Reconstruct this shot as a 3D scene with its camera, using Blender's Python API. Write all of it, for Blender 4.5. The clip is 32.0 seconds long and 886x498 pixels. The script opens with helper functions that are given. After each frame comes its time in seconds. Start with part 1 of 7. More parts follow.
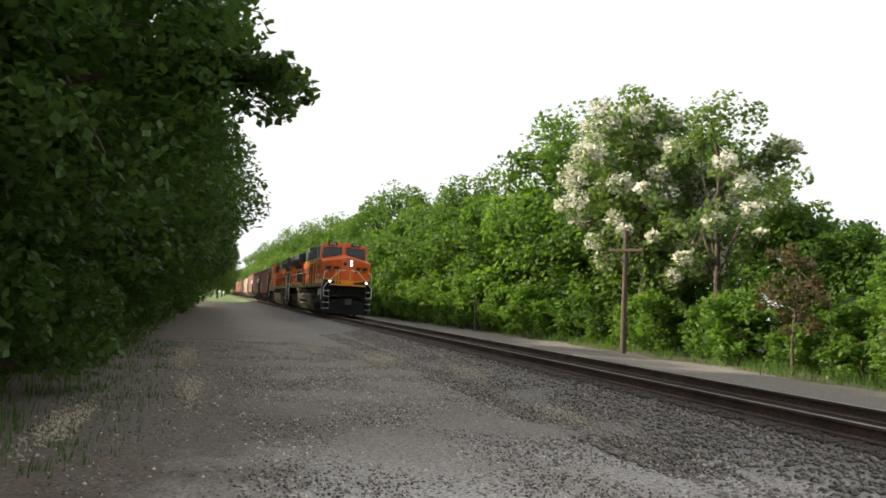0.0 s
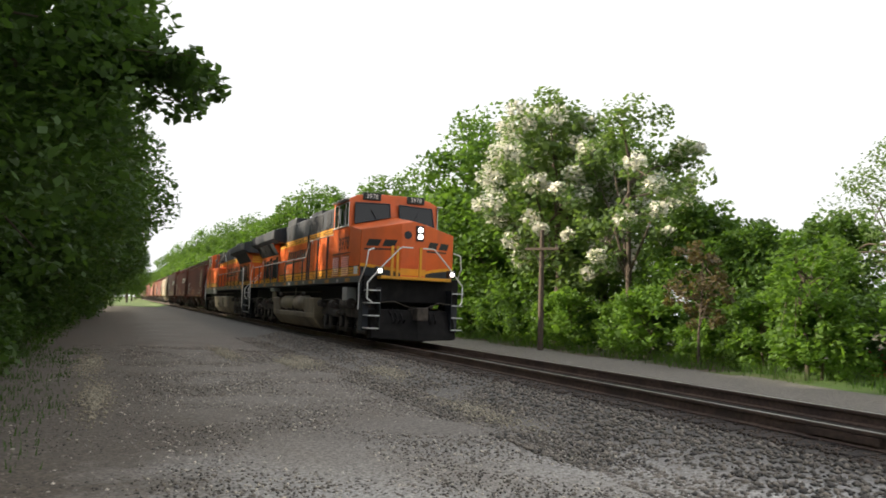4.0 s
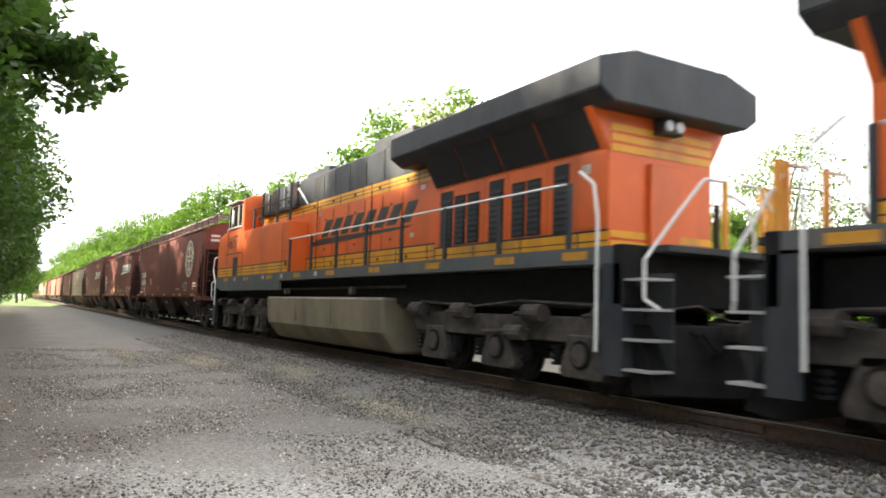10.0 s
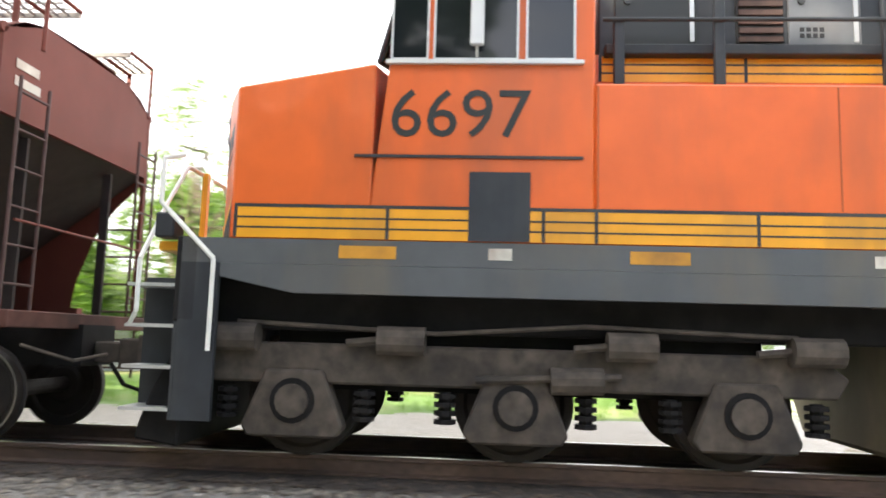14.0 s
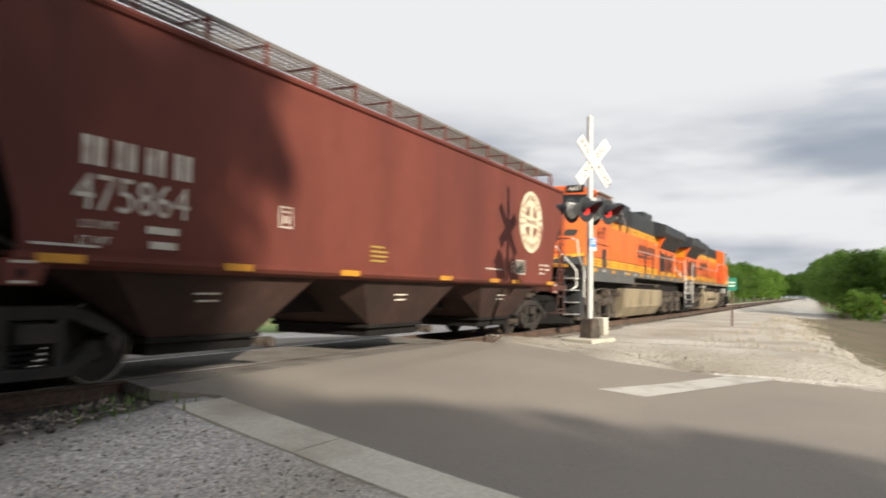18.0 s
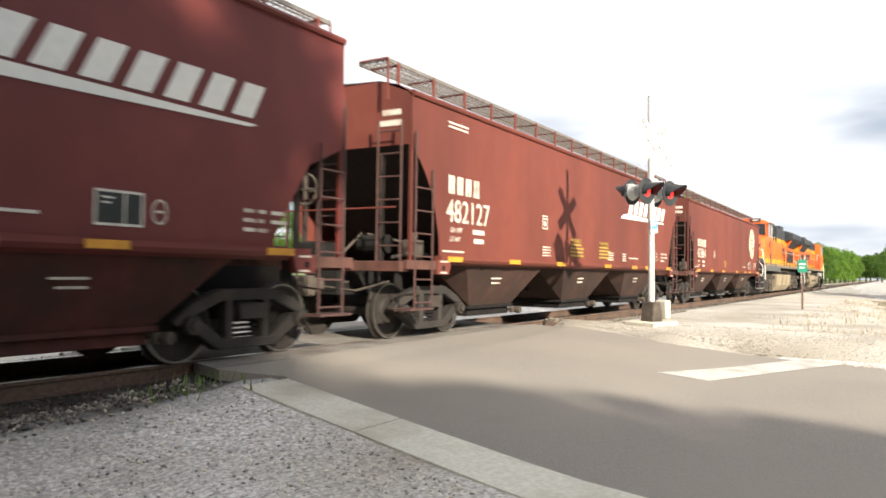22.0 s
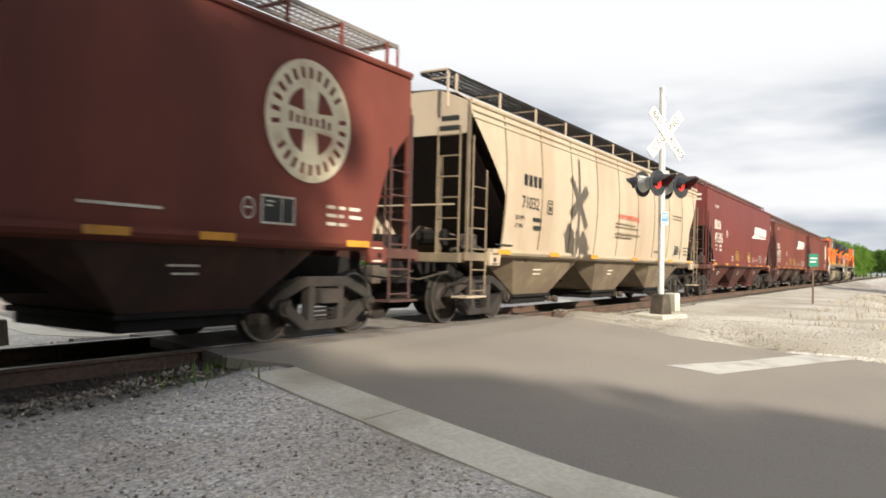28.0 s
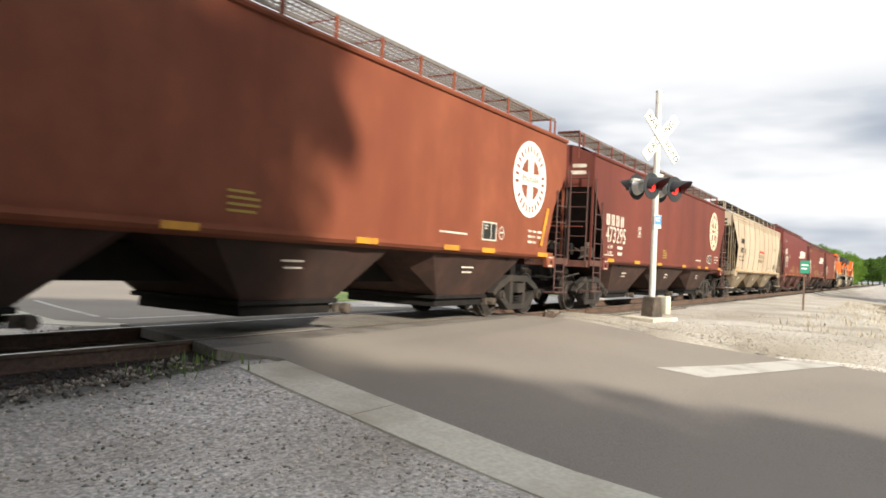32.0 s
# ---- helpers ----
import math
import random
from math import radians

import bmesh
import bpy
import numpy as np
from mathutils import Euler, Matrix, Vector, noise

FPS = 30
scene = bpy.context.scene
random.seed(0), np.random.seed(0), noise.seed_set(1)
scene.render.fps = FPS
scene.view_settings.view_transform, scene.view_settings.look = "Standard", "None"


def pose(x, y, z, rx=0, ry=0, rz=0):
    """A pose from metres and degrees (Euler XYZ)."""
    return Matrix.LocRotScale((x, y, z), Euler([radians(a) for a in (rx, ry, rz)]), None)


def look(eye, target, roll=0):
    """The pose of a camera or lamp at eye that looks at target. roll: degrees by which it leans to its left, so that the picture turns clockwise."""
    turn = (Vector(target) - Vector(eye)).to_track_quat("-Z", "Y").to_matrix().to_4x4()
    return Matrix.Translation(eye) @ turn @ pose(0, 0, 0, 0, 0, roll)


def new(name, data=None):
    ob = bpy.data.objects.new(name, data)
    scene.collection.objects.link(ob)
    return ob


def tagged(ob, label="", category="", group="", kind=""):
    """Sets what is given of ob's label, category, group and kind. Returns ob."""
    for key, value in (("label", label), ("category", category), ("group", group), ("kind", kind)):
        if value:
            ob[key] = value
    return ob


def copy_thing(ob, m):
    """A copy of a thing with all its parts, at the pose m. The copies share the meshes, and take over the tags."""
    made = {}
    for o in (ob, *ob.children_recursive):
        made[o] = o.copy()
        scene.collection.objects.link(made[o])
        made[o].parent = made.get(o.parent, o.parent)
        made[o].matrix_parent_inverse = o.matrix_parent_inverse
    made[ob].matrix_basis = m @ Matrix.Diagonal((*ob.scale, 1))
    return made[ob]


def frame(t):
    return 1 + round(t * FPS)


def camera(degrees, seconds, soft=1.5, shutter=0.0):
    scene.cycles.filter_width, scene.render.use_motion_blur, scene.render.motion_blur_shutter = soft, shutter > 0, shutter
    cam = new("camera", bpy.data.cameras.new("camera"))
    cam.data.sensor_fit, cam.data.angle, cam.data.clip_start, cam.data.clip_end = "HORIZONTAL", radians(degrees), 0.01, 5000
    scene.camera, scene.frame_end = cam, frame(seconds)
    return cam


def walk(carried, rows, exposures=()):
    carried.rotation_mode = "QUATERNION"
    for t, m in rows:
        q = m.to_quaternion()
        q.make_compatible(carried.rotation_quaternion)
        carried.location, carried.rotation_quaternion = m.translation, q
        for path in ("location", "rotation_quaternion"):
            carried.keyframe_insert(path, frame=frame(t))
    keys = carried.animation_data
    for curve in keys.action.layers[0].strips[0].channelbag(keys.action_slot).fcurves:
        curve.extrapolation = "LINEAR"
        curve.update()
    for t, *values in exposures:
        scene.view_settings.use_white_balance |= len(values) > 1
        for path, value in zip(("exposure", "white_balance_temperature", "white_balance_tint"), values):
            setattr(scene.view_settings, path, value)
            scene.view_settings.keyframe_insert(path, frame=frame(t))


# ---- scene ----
# ---- camera ----
cam = camera(62.0, 32.0, soft=1.7, shutter=0.4)
PATH = [
    (0, pose(0.000, 0.002, 1.105, 94.23, -3.16, 72.59)),
    (0.5, pose(-0.001, 0.004, 1.105, 94.17, -2.43, 72.39)),
    (1, pose(-0.003, 0.006, 1.105, 93.89, -2.78, 73.21)),
    (1.5, pose(-0.004, 0.011, 1.106, 93.63, -2.51, 73.76)),
    (2, pose(-0.005, 0.015, 1.107, 93.52, -2.30, 72.34)),
    (2.5, pose(-0.005, 0.020, 1.107, 93.57, -1.76, 70.88)),
    (3, pose(-0.003, 0.024, 1.107, 93.94, -2.03, 69.69)),
    (3.5, pose(-0.004, 0.035, 1.107, 94.26, -2.59, 68.69)),
    (4, pose(-0.004, 0.048, 1.108, 94.51, -2.19, 66.43)),
    (4.5, pose(0.000, 0.061, 1.108, 94.79, -3.06, 64.05)),
    (6.5, pose(0.000, 0.104, 1.107, 94.65, -1.72, 57.09)),
    (7, pose(-0.002, 0.106, 1.107, 94.54, -0.72, 55.30)),
    (7.5, pose(-0.005, 0.106, 1.107, 95.24, -1.04, 55.69)),
    (8, pose(-0.005, 0.103, 1.106, 95.45, -1.17, 57.68)),
    (8.5, pose(0.000, 0.101, 1.106, 95.44, -2.03, 58.29)),
    (9, pose(0.006, 0.099, 1.105, 95.42, -1.65, 58.97)),
    (9.5, pose(0.010, 0.096, 1.102, 95.34, -1.45, 59.53)),
    (10, pose(0.011, 0.096, 1.101, 94.59, -1.80, 59.63)),
    (10.5, pose(0.014, 0.096, 1.102, 94.40, -2.32, 59.31)),
    (11, pose(0.011, 0.099, 1.102, 94.38, -2.48, 57.44)),
    (11.5, pose(0.009, 0.107, 1.102, 94.80, -3.19, 54.05)),
    (12, pose(0.012, 0.110, 1.102, 95.20, -2.65, 48.91)),
    (12.5, pose(0.012, 0.110, 1.102, 95.60, -1.97, 44.19)),
    (13, pose(0.012, 0.112, 1.102, 95.95, -1.74, 36.91)),
    (13.5, pose(0.014, 0.125, 1.101, 96.83, -2.30, 22.74)),
    (15.5, pose(0.026, 0.187, 1.100, 93.71, 0.21, -54.26)),
    (16, pose(0.023, 0.184, 1.099, 92.70, -0.84, -63.55)),
    (16.5, pose(0.093, 0.160, 1.110, 92.00, 0.36, -67.32)),
    (17, pose(0.111, 0.138, 1.117, 92.87, -0.11, -70.51)),
    (17.5, pose(0.093, 0.116, 1.115, 93.45, -1.32, -70.37)),
    (18, pose(0.003, 0.129, 1.103, 93.13, -1.17, -63.35)),
    (18.5, pose(-0.014, 0.126, 1.099, 91.99, -2.30, -58.28)),
    (19, pose(-0.025, 0.125, 1.094, 92.59, -3.52, -52.93)),
    (19.5, pose(-0.026, 0.129, 1.093, 92.28, -2.42, -51.37)),
    (20, pose(-0.019, 0.120, 1.093, 92.12, -1.88, -51.49)),
    (20.5, pose(-0.015, 0.108, 1.092, 91.67, -2.32, -52.59)),
    (21, pose(-0.019, 0.094, 1.093, 91.85, -0.97, -54.14)),
    (21.5, pose(-0.033, 0.083, 1.097, 91.88, -0.86, -56.53)),
    (22, pose(-0.041, 0.069, 1.099, 91.81, -0.82, -58.66)),
    (22.5, pose(-0.045, 0.057, 1.100, 92.10, -1.01, -58.88)),
    (23, pose(-0.052, 0.052, 1.101, 92.09, -0.95, -59.09)),
    (23.5, pose(-0.055, 0.047, 1.099, 92.01, -1.29, -59.14)),
    (24, pose(-0.057, 0.049, 1.097, 91.91, -0.92, -58.90)),
    (24.5, pose(-0.051, 0.057, 1.095, 91.72, -0.70, -58.44)),
    (25, pose(-0.046, 0.074, 1.092, 91.57, -1.55, -58.15)),
    (25.5, pose(-0.047, 0.081, 1.090, 91.22, -1.79, -57.91)),
    (27.5, pose(-0.020, 0.098, 1.095, 90.91, -1.21, -57.63)),
    (28, pose(-0.013, 0.089, 1.093, 91.06, -1.42, -58.00)),
    (28.5, pose(-0.013, 0.086, 1.096, 91.13, -1.55, -58.13)),
    (29, pose(-0.017, 0.084, 1.095, 91.14, -2.12, -58.20)),
    (29.5, pose(-0.018, 0.084, 1.092, 91.26, -2.07, -58.17)),
    (30, pose(-0.020, 0.078, 1.090, 91.20, -1.73, -58.10)),
    (30.5, pose(-0.020, 0.080, 1.088, 91.08, -2.09, -58.00)),
    (31, pose(-0.021, 0.075, 1.087, 90.96, -2.31, -57.91)),
    (31.5, pose(-0.027, 0.073, 1.086, 90.94, -2.29, -58.01)),
    (32, pose(-0.025, 0.069, 1.086, 90.93, -2.81, -58.51)),
]

EXPOSURES = [(0, 0.75), (4.5, 0.82), (6.5, 0.55), (7, 1.5), (8, 2.0), (9, 2.05), (11, 2.05), (12, 2.35), (13.2, 2.8), (13.8, 2.6), (15.5, 1.25), (16.5, 0.52), (18, 0.42), (20, 1.08), (22, 1.08), (23, 1.05), (25, 0.97), (28, 0.64), (32, 0.7)]
walk(cam, PATH, EXPOSURES)

# ---- sky and sun ----
SUN_WAY = Vector((0.44, 0.79, -0.42)).normalized()
world = bpy.data.worlds.new("sky")
scene.world = world
world.use_nodes = True
wn, wl = world.node_tree.nodes, world.node_tree.links
sky = wn.new("ShaderNodeTexSky")
sky.sky_type, sky.sun_disc = "NISHITA", False
sky.sun_elevation = radians(25)
sky.sun_rotation = math.atan2(-SUN_WAY.x, -SUN_WAY.y)
sky.dust_density = 2.0
co = wn.new("ShaderNodeTexCoord")
mp = wn.new("ShaderNodeMapping")
mp.inputs["Scale"].default_value = (1.0, 1.0, 4.5)
mp.inputs["Location"].default_value = (0.35, 0.2, 0.1)
cl = wn.new("ShaderNodeTexNoise")
cl.inputs["Scale"].default_value, cl.inputs["Detail"].default_value, cl.inputs["Roughness"].default_value = 1.7, 7, 0.5
rp = wn.new("ShaderNodeValToRGB")
rp.color_ramp.elements[0].position, rp.color_ramp.elements[0].color = 0.27, (0.0, 0.0, 0.0, 1)
rp.color_ramp.elements[1].position, rp.color_ramp.elements[1].color = 0.45, (1, 1, 1, 1)
gain = wn.new("ShaderNodeMixRGB")
gain.blend_type = "MULTIPLY"
gain.inputs[0].default_value = 1
gain.inputs[2].default_value = (0.2, 0.2, 0.205, 1)
cloud = wn.new("ShaderNodeMixRGB")
cloud.inputs[2].default_value = (1.55, 1.56, 1.58, 1)
wl.new(co.outputs["Generated"], mp.inputs[0])
wl.new(mp.outputs[0], cl.inputs["Vector"])
wl.new(sky.outputs[0], gain.inputs[1])
wl.new(gain.outputs[0], cloud.inputs[1])
# grey cloud banks low in the east
xyz = wn.new("ShaderNodeSeparateXYZ")
wl.new(co.outputs["Generated"], xyz.inputs[0])


def sky_span(src, a, b):
    q = wn.new("ShaderNodeMapRange")
    q.interpolation_type = "SMOOTHSTEP"
    q.inputs[1].default_value, q.inputs[2].default_value = a, b
    wl.new(src, q.inputs[0])
    return q.outputs[0]


def sky_math(op, a, b):
    q = wn.new("ShaderNodeMath")
    q.operation = op
    for i, v in ((0, a), (1, b)):
        if isinstance(v, float):
            q.inputs[i].default_value = v
        else:
            wl.new(v, q.inputs[i])
    return q.outputs[0]


# the cloud thins out towards the sun
wl.new(sky_math("ADD", cl.outputs[0], sky_math("MULTIPLY", xyz.outputs[1], 0.35)), rp.inputs[0])
overcast = wn.new("ShaderNodeMath")
overcast.operation = "MAXIMUM"
wl.new(rp.outputs[0], overcast.inputs[0])
wl.new(sky_math("MULTIPLY", sky_span(xyz.outputs[0], 0.45, -0.1), sky_span(xyz.outputs[1], -0.6, 0.0)), overcast.inputs[1])
wl.new(overcast.outputs[0], cloud.inputs[0])
mp2 = wn.new("ShaderNodeMapping")
mp2.inputs["Scale"].default_value = (1.3, 1.3, 6.0)
mp2.inputs["Location"].default_value = (0.1, 0.7, 0.4)
bank_noise = wn.new("ShaderNodeTexNoise")
bank_noise.inputs["Scale"].default_value, bank_noise.inputs["Detail"].default_value = 1.7, 4
wl.new(co.outputs["Generated"], mp2.inputs[0])
wl.new(mp2.outputs[0], bank_noise.inputs["Vector"])
shape = sky_math("MULTIPLY", sky_span(bank_noise.outputs[0], 0.36, 0.6), sky_math("MULTIPLY", sky_span(xyz.outputs[2], 0.27, 0.17), sky_span(xyz.outputs[0], 0.35, 0.75)))
bank = wn.new("ShaderNodeMixRGB")
bank.inputs[2].default_value = (0.4, 0.5, 0.66, 1)
wl.new(sky_math("MULTIPLY", shape, 0.75), bank.inputs[0])
wl.new(cloud.outputs[0], bank.inputs[1])
wl.new(bank.outputs[0], wn["Background"].inputs[0])
wn["Background"].inputs[1].default_value = 0.41
sun_light = bpy.data.lights.new("sun", "SUN")
sun_light.energy, sun_light.angle, sun_light.color = 5.0, radians(1.4), (1.0, 0.9, 0.74)
sun = new("sun", sun_light)
sun.matrix_world = look(-SUN_WAY * 100, (0, 0, 0))


# ---- materials ----
def material(name, colour, rough=0.6, metal=0.0, grain=0.0, scale=30.0, dirt=None, dirt_amount=0.0, dirt_scale=1.5, bump=0.0, glow=None, strength=0.0, island=0.0, obj=0.0, streak=False, spec=0.5):
    m = bpy.data.materials.new(name)
    m.use_nodes = True
    n, l = m.node_tree.nodes, m.node_tree.links
    b = n["Principled BSDF"]
    b.inputs["Roughness"].default_value, b.inputs["Metallic"].default_value = rough, metal
    b.inputs["Specular IOR Level"].default_value = spec
    b.inputs["Base Color"].default_value = (*colour, 1)
    tc = n.new("ShaderNodeTexCoord")
    last = None

    def mix(kind, fac, a, c2):
        x = n.new("ShaderNodeMixRGB")
        x.blend_type = kind
        if isinstance(fac, float):
            x.inputs[0].default_value = fac
        else:
            l.new(fac, x.inputs[0])
        for i, c in ((1, a), (2, c2)):
            if isinstance(c, tuple):
                x.inputs[i].default_value = (*c, 1)
            else:
                l.new(c, x.inputs[i])
        return x.outputs[0]

    def noise_tex(s, detail=5.0, stretch=None):
        t = n.new("ShaderNodeTexNoise")
        t.inputs["Scale"].default_value, t.inputs["Detail"].default_value = s, detail
        if stretch:
            q = n.new("ShaderNodeMapping")
            q.inputs["Scale"].default_value = stretch
            l.new(tc.outputs["Object"], q.inputs[0])
            l.new(q.outputs[0], t.inputs["Vector"])
        else:
            l.new(tc.outputs["Object"], t.inputs["Vector"])
        return t.outputs[0]

    def ramp(src, lo, hi):
        r = n.new("ShaderNodeMapRange")
        r.inputs[1].default_value, r.inputs[2].default_value = lo, hi
        l.new(src, r.inputs[0])
        return r.outputs[0]

    cur = colour
    if grain:
        f = ramp(noise_tex(scale), 0.25, 0.75)
        dark, light = tuple(c * (1 - grain) for c in colour), tuple(min(1, c * (1 + grain)) for c in colour)
        cur = mix("MIX", f, dark, light)
    if dirt:
        f = ramp(noise_tex(dirt_scale, 8.0, (1, 1, 0.25) if streak else None), 0.62 - 0.35 * dirt_amount, 0.85 - 0.25 * dirt_amount)
        cur = mix("MIX", f, cur, dirt)
    if island:
        g = n.new("ShaderNodeNewGeometry")
        f = ramp(g.outputs["Random Per Island"], 0.0, 1.0)
        cur = mix("MULTIPLY", 1.0, cur, mix("MIX", f, (1 - island,) * 3, (1 + island, 1 + island * 0.8, 1 + island * 0.5)))
    if obj:
        g = n.new("ShaderNodeObjectInfo")
        cur = mix("MULTIPLY", 1.0, cur, mix("MIX", g.outputs["Random"], (1 - obj,) * 3, (1 + obj,) * 3))
    if not isinstance(cur, tuple):
        l.new(cur, b.inputs["Base Color"])
    if bump:
        t = noise_tex(scale * 1.3, 6.0)
        bp = n.new("ShaderNodeBump")
        bp.inputs["Strength"].default_value, bp.inputs["Distance"].default_value = bump, 0.02
        l.new(t, bp.inputs["Height"])
        l.new(bp.outputs[0], b.inputs["Normal"])
    if glow:
        b.inputs["Emission Color"].default_value, b.inputs["Emission Strength"].default_value = (*glow, 1), strength
    return m


def leaf_material(name, colour, back=0.35, petal=False):
    m = material(name, colour, 0.55, island=0.4, obj=0.12, spec=0.3)
    n, l = m.node_tree.nodes, m.node_tree.links
    b, out = n["Principled BSDF"], n["Material Output"]
    tr = n.new("ShaderNodeBsdfTranslucent")
    tr.inputs[0].default_value = (*colour, 1) if petal else (colour[0] * 2.2, colour[1] * 2.2, colour[2] * 0.9, 1)
    mx = n.new("ShaderNodeMixShader")
    mx.inputs[0].default_value = back
    l.new(b.outputs[0], mx.inputs[1])
    l.new(tr.outputs[0], mx.inputs[2])
    l.new(mx.outputs[0], out.inputs[0])
    return m


def lot_material():
    """Grey crushed stone that goes over into bare earth below the hedge and into dark ballast by the rails. Shade by
    the hedge, at the west end, across the track and along the rails is put into the tints.
    """
    m = material("gravel", (0.54, 0.52, 0.49), 0.95, grain=0.5, scale=24, dirt=(0.36, 0.325, 0.28), dirt_amount=0.5, dirt_scale=0.45, bump=1.0)
    n, l = m.node_tree.nodes, m.node_tree.links
    b = n["Principled BSDF"]
    tc = n.new("ShaderNodeTexCoord")
    sep = n.new("ShaderNodeSeparateXYZ")
    l.new(tc.outputs["Object"], sep.inputs[0])

    def calc(op, a, c):
        q = n.new("ShaderNodeMath")
        q.operation = op
        for i, v in ((0, a), (1, c)):
            if isinstance(v, (int, float)):
                q.inputs[i].default_value = v
            else:
                l.new(v, q.inputs[i])
        return q.outputs[0]

    def span(src, a, c, lo=0.0, hi=1.0):
        q = n.new("ShaderNodeMapRange")
        for i, v in enumerate((a, c, lo, hi)):
            q.inputs[1 + i].default_value = v
        l.new(src, q.inputs[0])
        return q.outputs[0]

    def blot(scale, detail):
        t = n.new("ShaderNodeTexNoise")
        t.inputs["Scale"].default_value, t.inputs["Detail"].default_value = scale, detail
        t.inputs["Roughness"].default_value = 0.65
        l.new(tc.outputs["Object"], t.inputs["Vector"])
        return t.outputs[0]

    def tint(fac, dark, light, scale):
        q = n.new("ShaderNodeMixRGB")
        q.inputs[1].default_value, q.inputs[2].default_value = (*dark, 1), (*light, 1)
        l.new(span(blot(scale, 6), 0.3, 0.7), q.inputs[0])
        r = n.new("ShaderNodeMixRGB")
        l.new(fac, r.inputs[0])
        l.new(b.inputs["Base Color"].links[0].from_socket, r.inputs[1])
        l.new(q.outputs[0], r.inputs[2])
        l.new(r.outputs[0], b.inputs["Base Color"])

    # bare earth, its tone lowered for the shade of the hedge
    edge = span(sep.outputs[0], -9.5, -4.0, 1.3, -0.6)
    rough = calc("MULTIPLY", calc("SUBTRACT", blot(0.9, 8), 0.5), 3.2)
    tint(span(calc("ADD", calc("SUBTRACT", edge, sep.outputs[1]), rough), -0.5, 0.7), (0.05, 0.038, 0.025), (0.14, 0.11, 0.075), 9)
    # west end browner and darker: its dimmer light is put into the tint
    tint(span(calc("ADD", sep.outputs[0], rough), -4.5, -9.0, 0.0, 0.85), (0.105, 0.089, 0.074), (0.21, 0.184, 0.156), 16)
    # strip across the track darkened in colour for the shade behind the train
    beyond = calc("MULTIPLY", span(sep.outputs[1], 9.4, 10.6), span(sep.outputs[0], 7.5, 4.5, 0.0, 0.85))
    tint(beyond, (0.15, 0.135, 0.115), (0.27, 0.245, 0.215), 14)
    vo = n.new("ShaderNodeTexVoronoi")
    vo.inputs["Scale"].default_value = 38
    l.new(tc.outputs["Object"], vo.inputs["Vector"])
    tone = n.new("ShaderNodeSeparateColor")
    l.new(vo.outputs["Color"], tone.inputs[0])
    cell = n.new("ShaderNodeMixRGB")
    cell.blend_type = "MULTIPLY"
    cell.inputs[0].default_value = 1.0
    shade_of = n.new("ShaderNodeCombineColor")
    for i in range(3):
        l.new(span(tone.outputs[0], 0.0, 1.0, 0.68, 1.26), shade_of.inputs[i])
    l.new(b.inputs["Base Color"].links[0].from_socket, cell.inputs[1])
    l.new(shade_of.outputs[0], cell.inputs[2])
    l.new(cell.outputs[0], b.inputs["Base Color"])
    far = calc("ABSOLUTE", calc("SUBTRACT", sep.outputs[1], 7.943), 0.0)
    reach = span(sep.outputs[0], -10.0, -4.0, 2.9, 1.9)
    rough = calc("MULTIPLY", calc("SUBTRACT", blot(1.6, 7), 0.5), 1.4)
    tint(span(calc("ADD", calc("SUBTRACT", reach, far), rough), -0.6, 0.6), (0.1, 0.094, 0.086), (0.25, 0.235, 0.215), 30)
    # beside the rails: oily ballast and the train's shade in one dark tint
    rough = calc("MULTIPLY", calc("SUBTRACT", blot(2.2, 6), 0.5), 0.9)
    tint(span(calc("ADD", far, rough), 1.75, 1.25), (0.028, 0.022, 0.019), (0.075, 0.06, 0.05), 34)
    return m


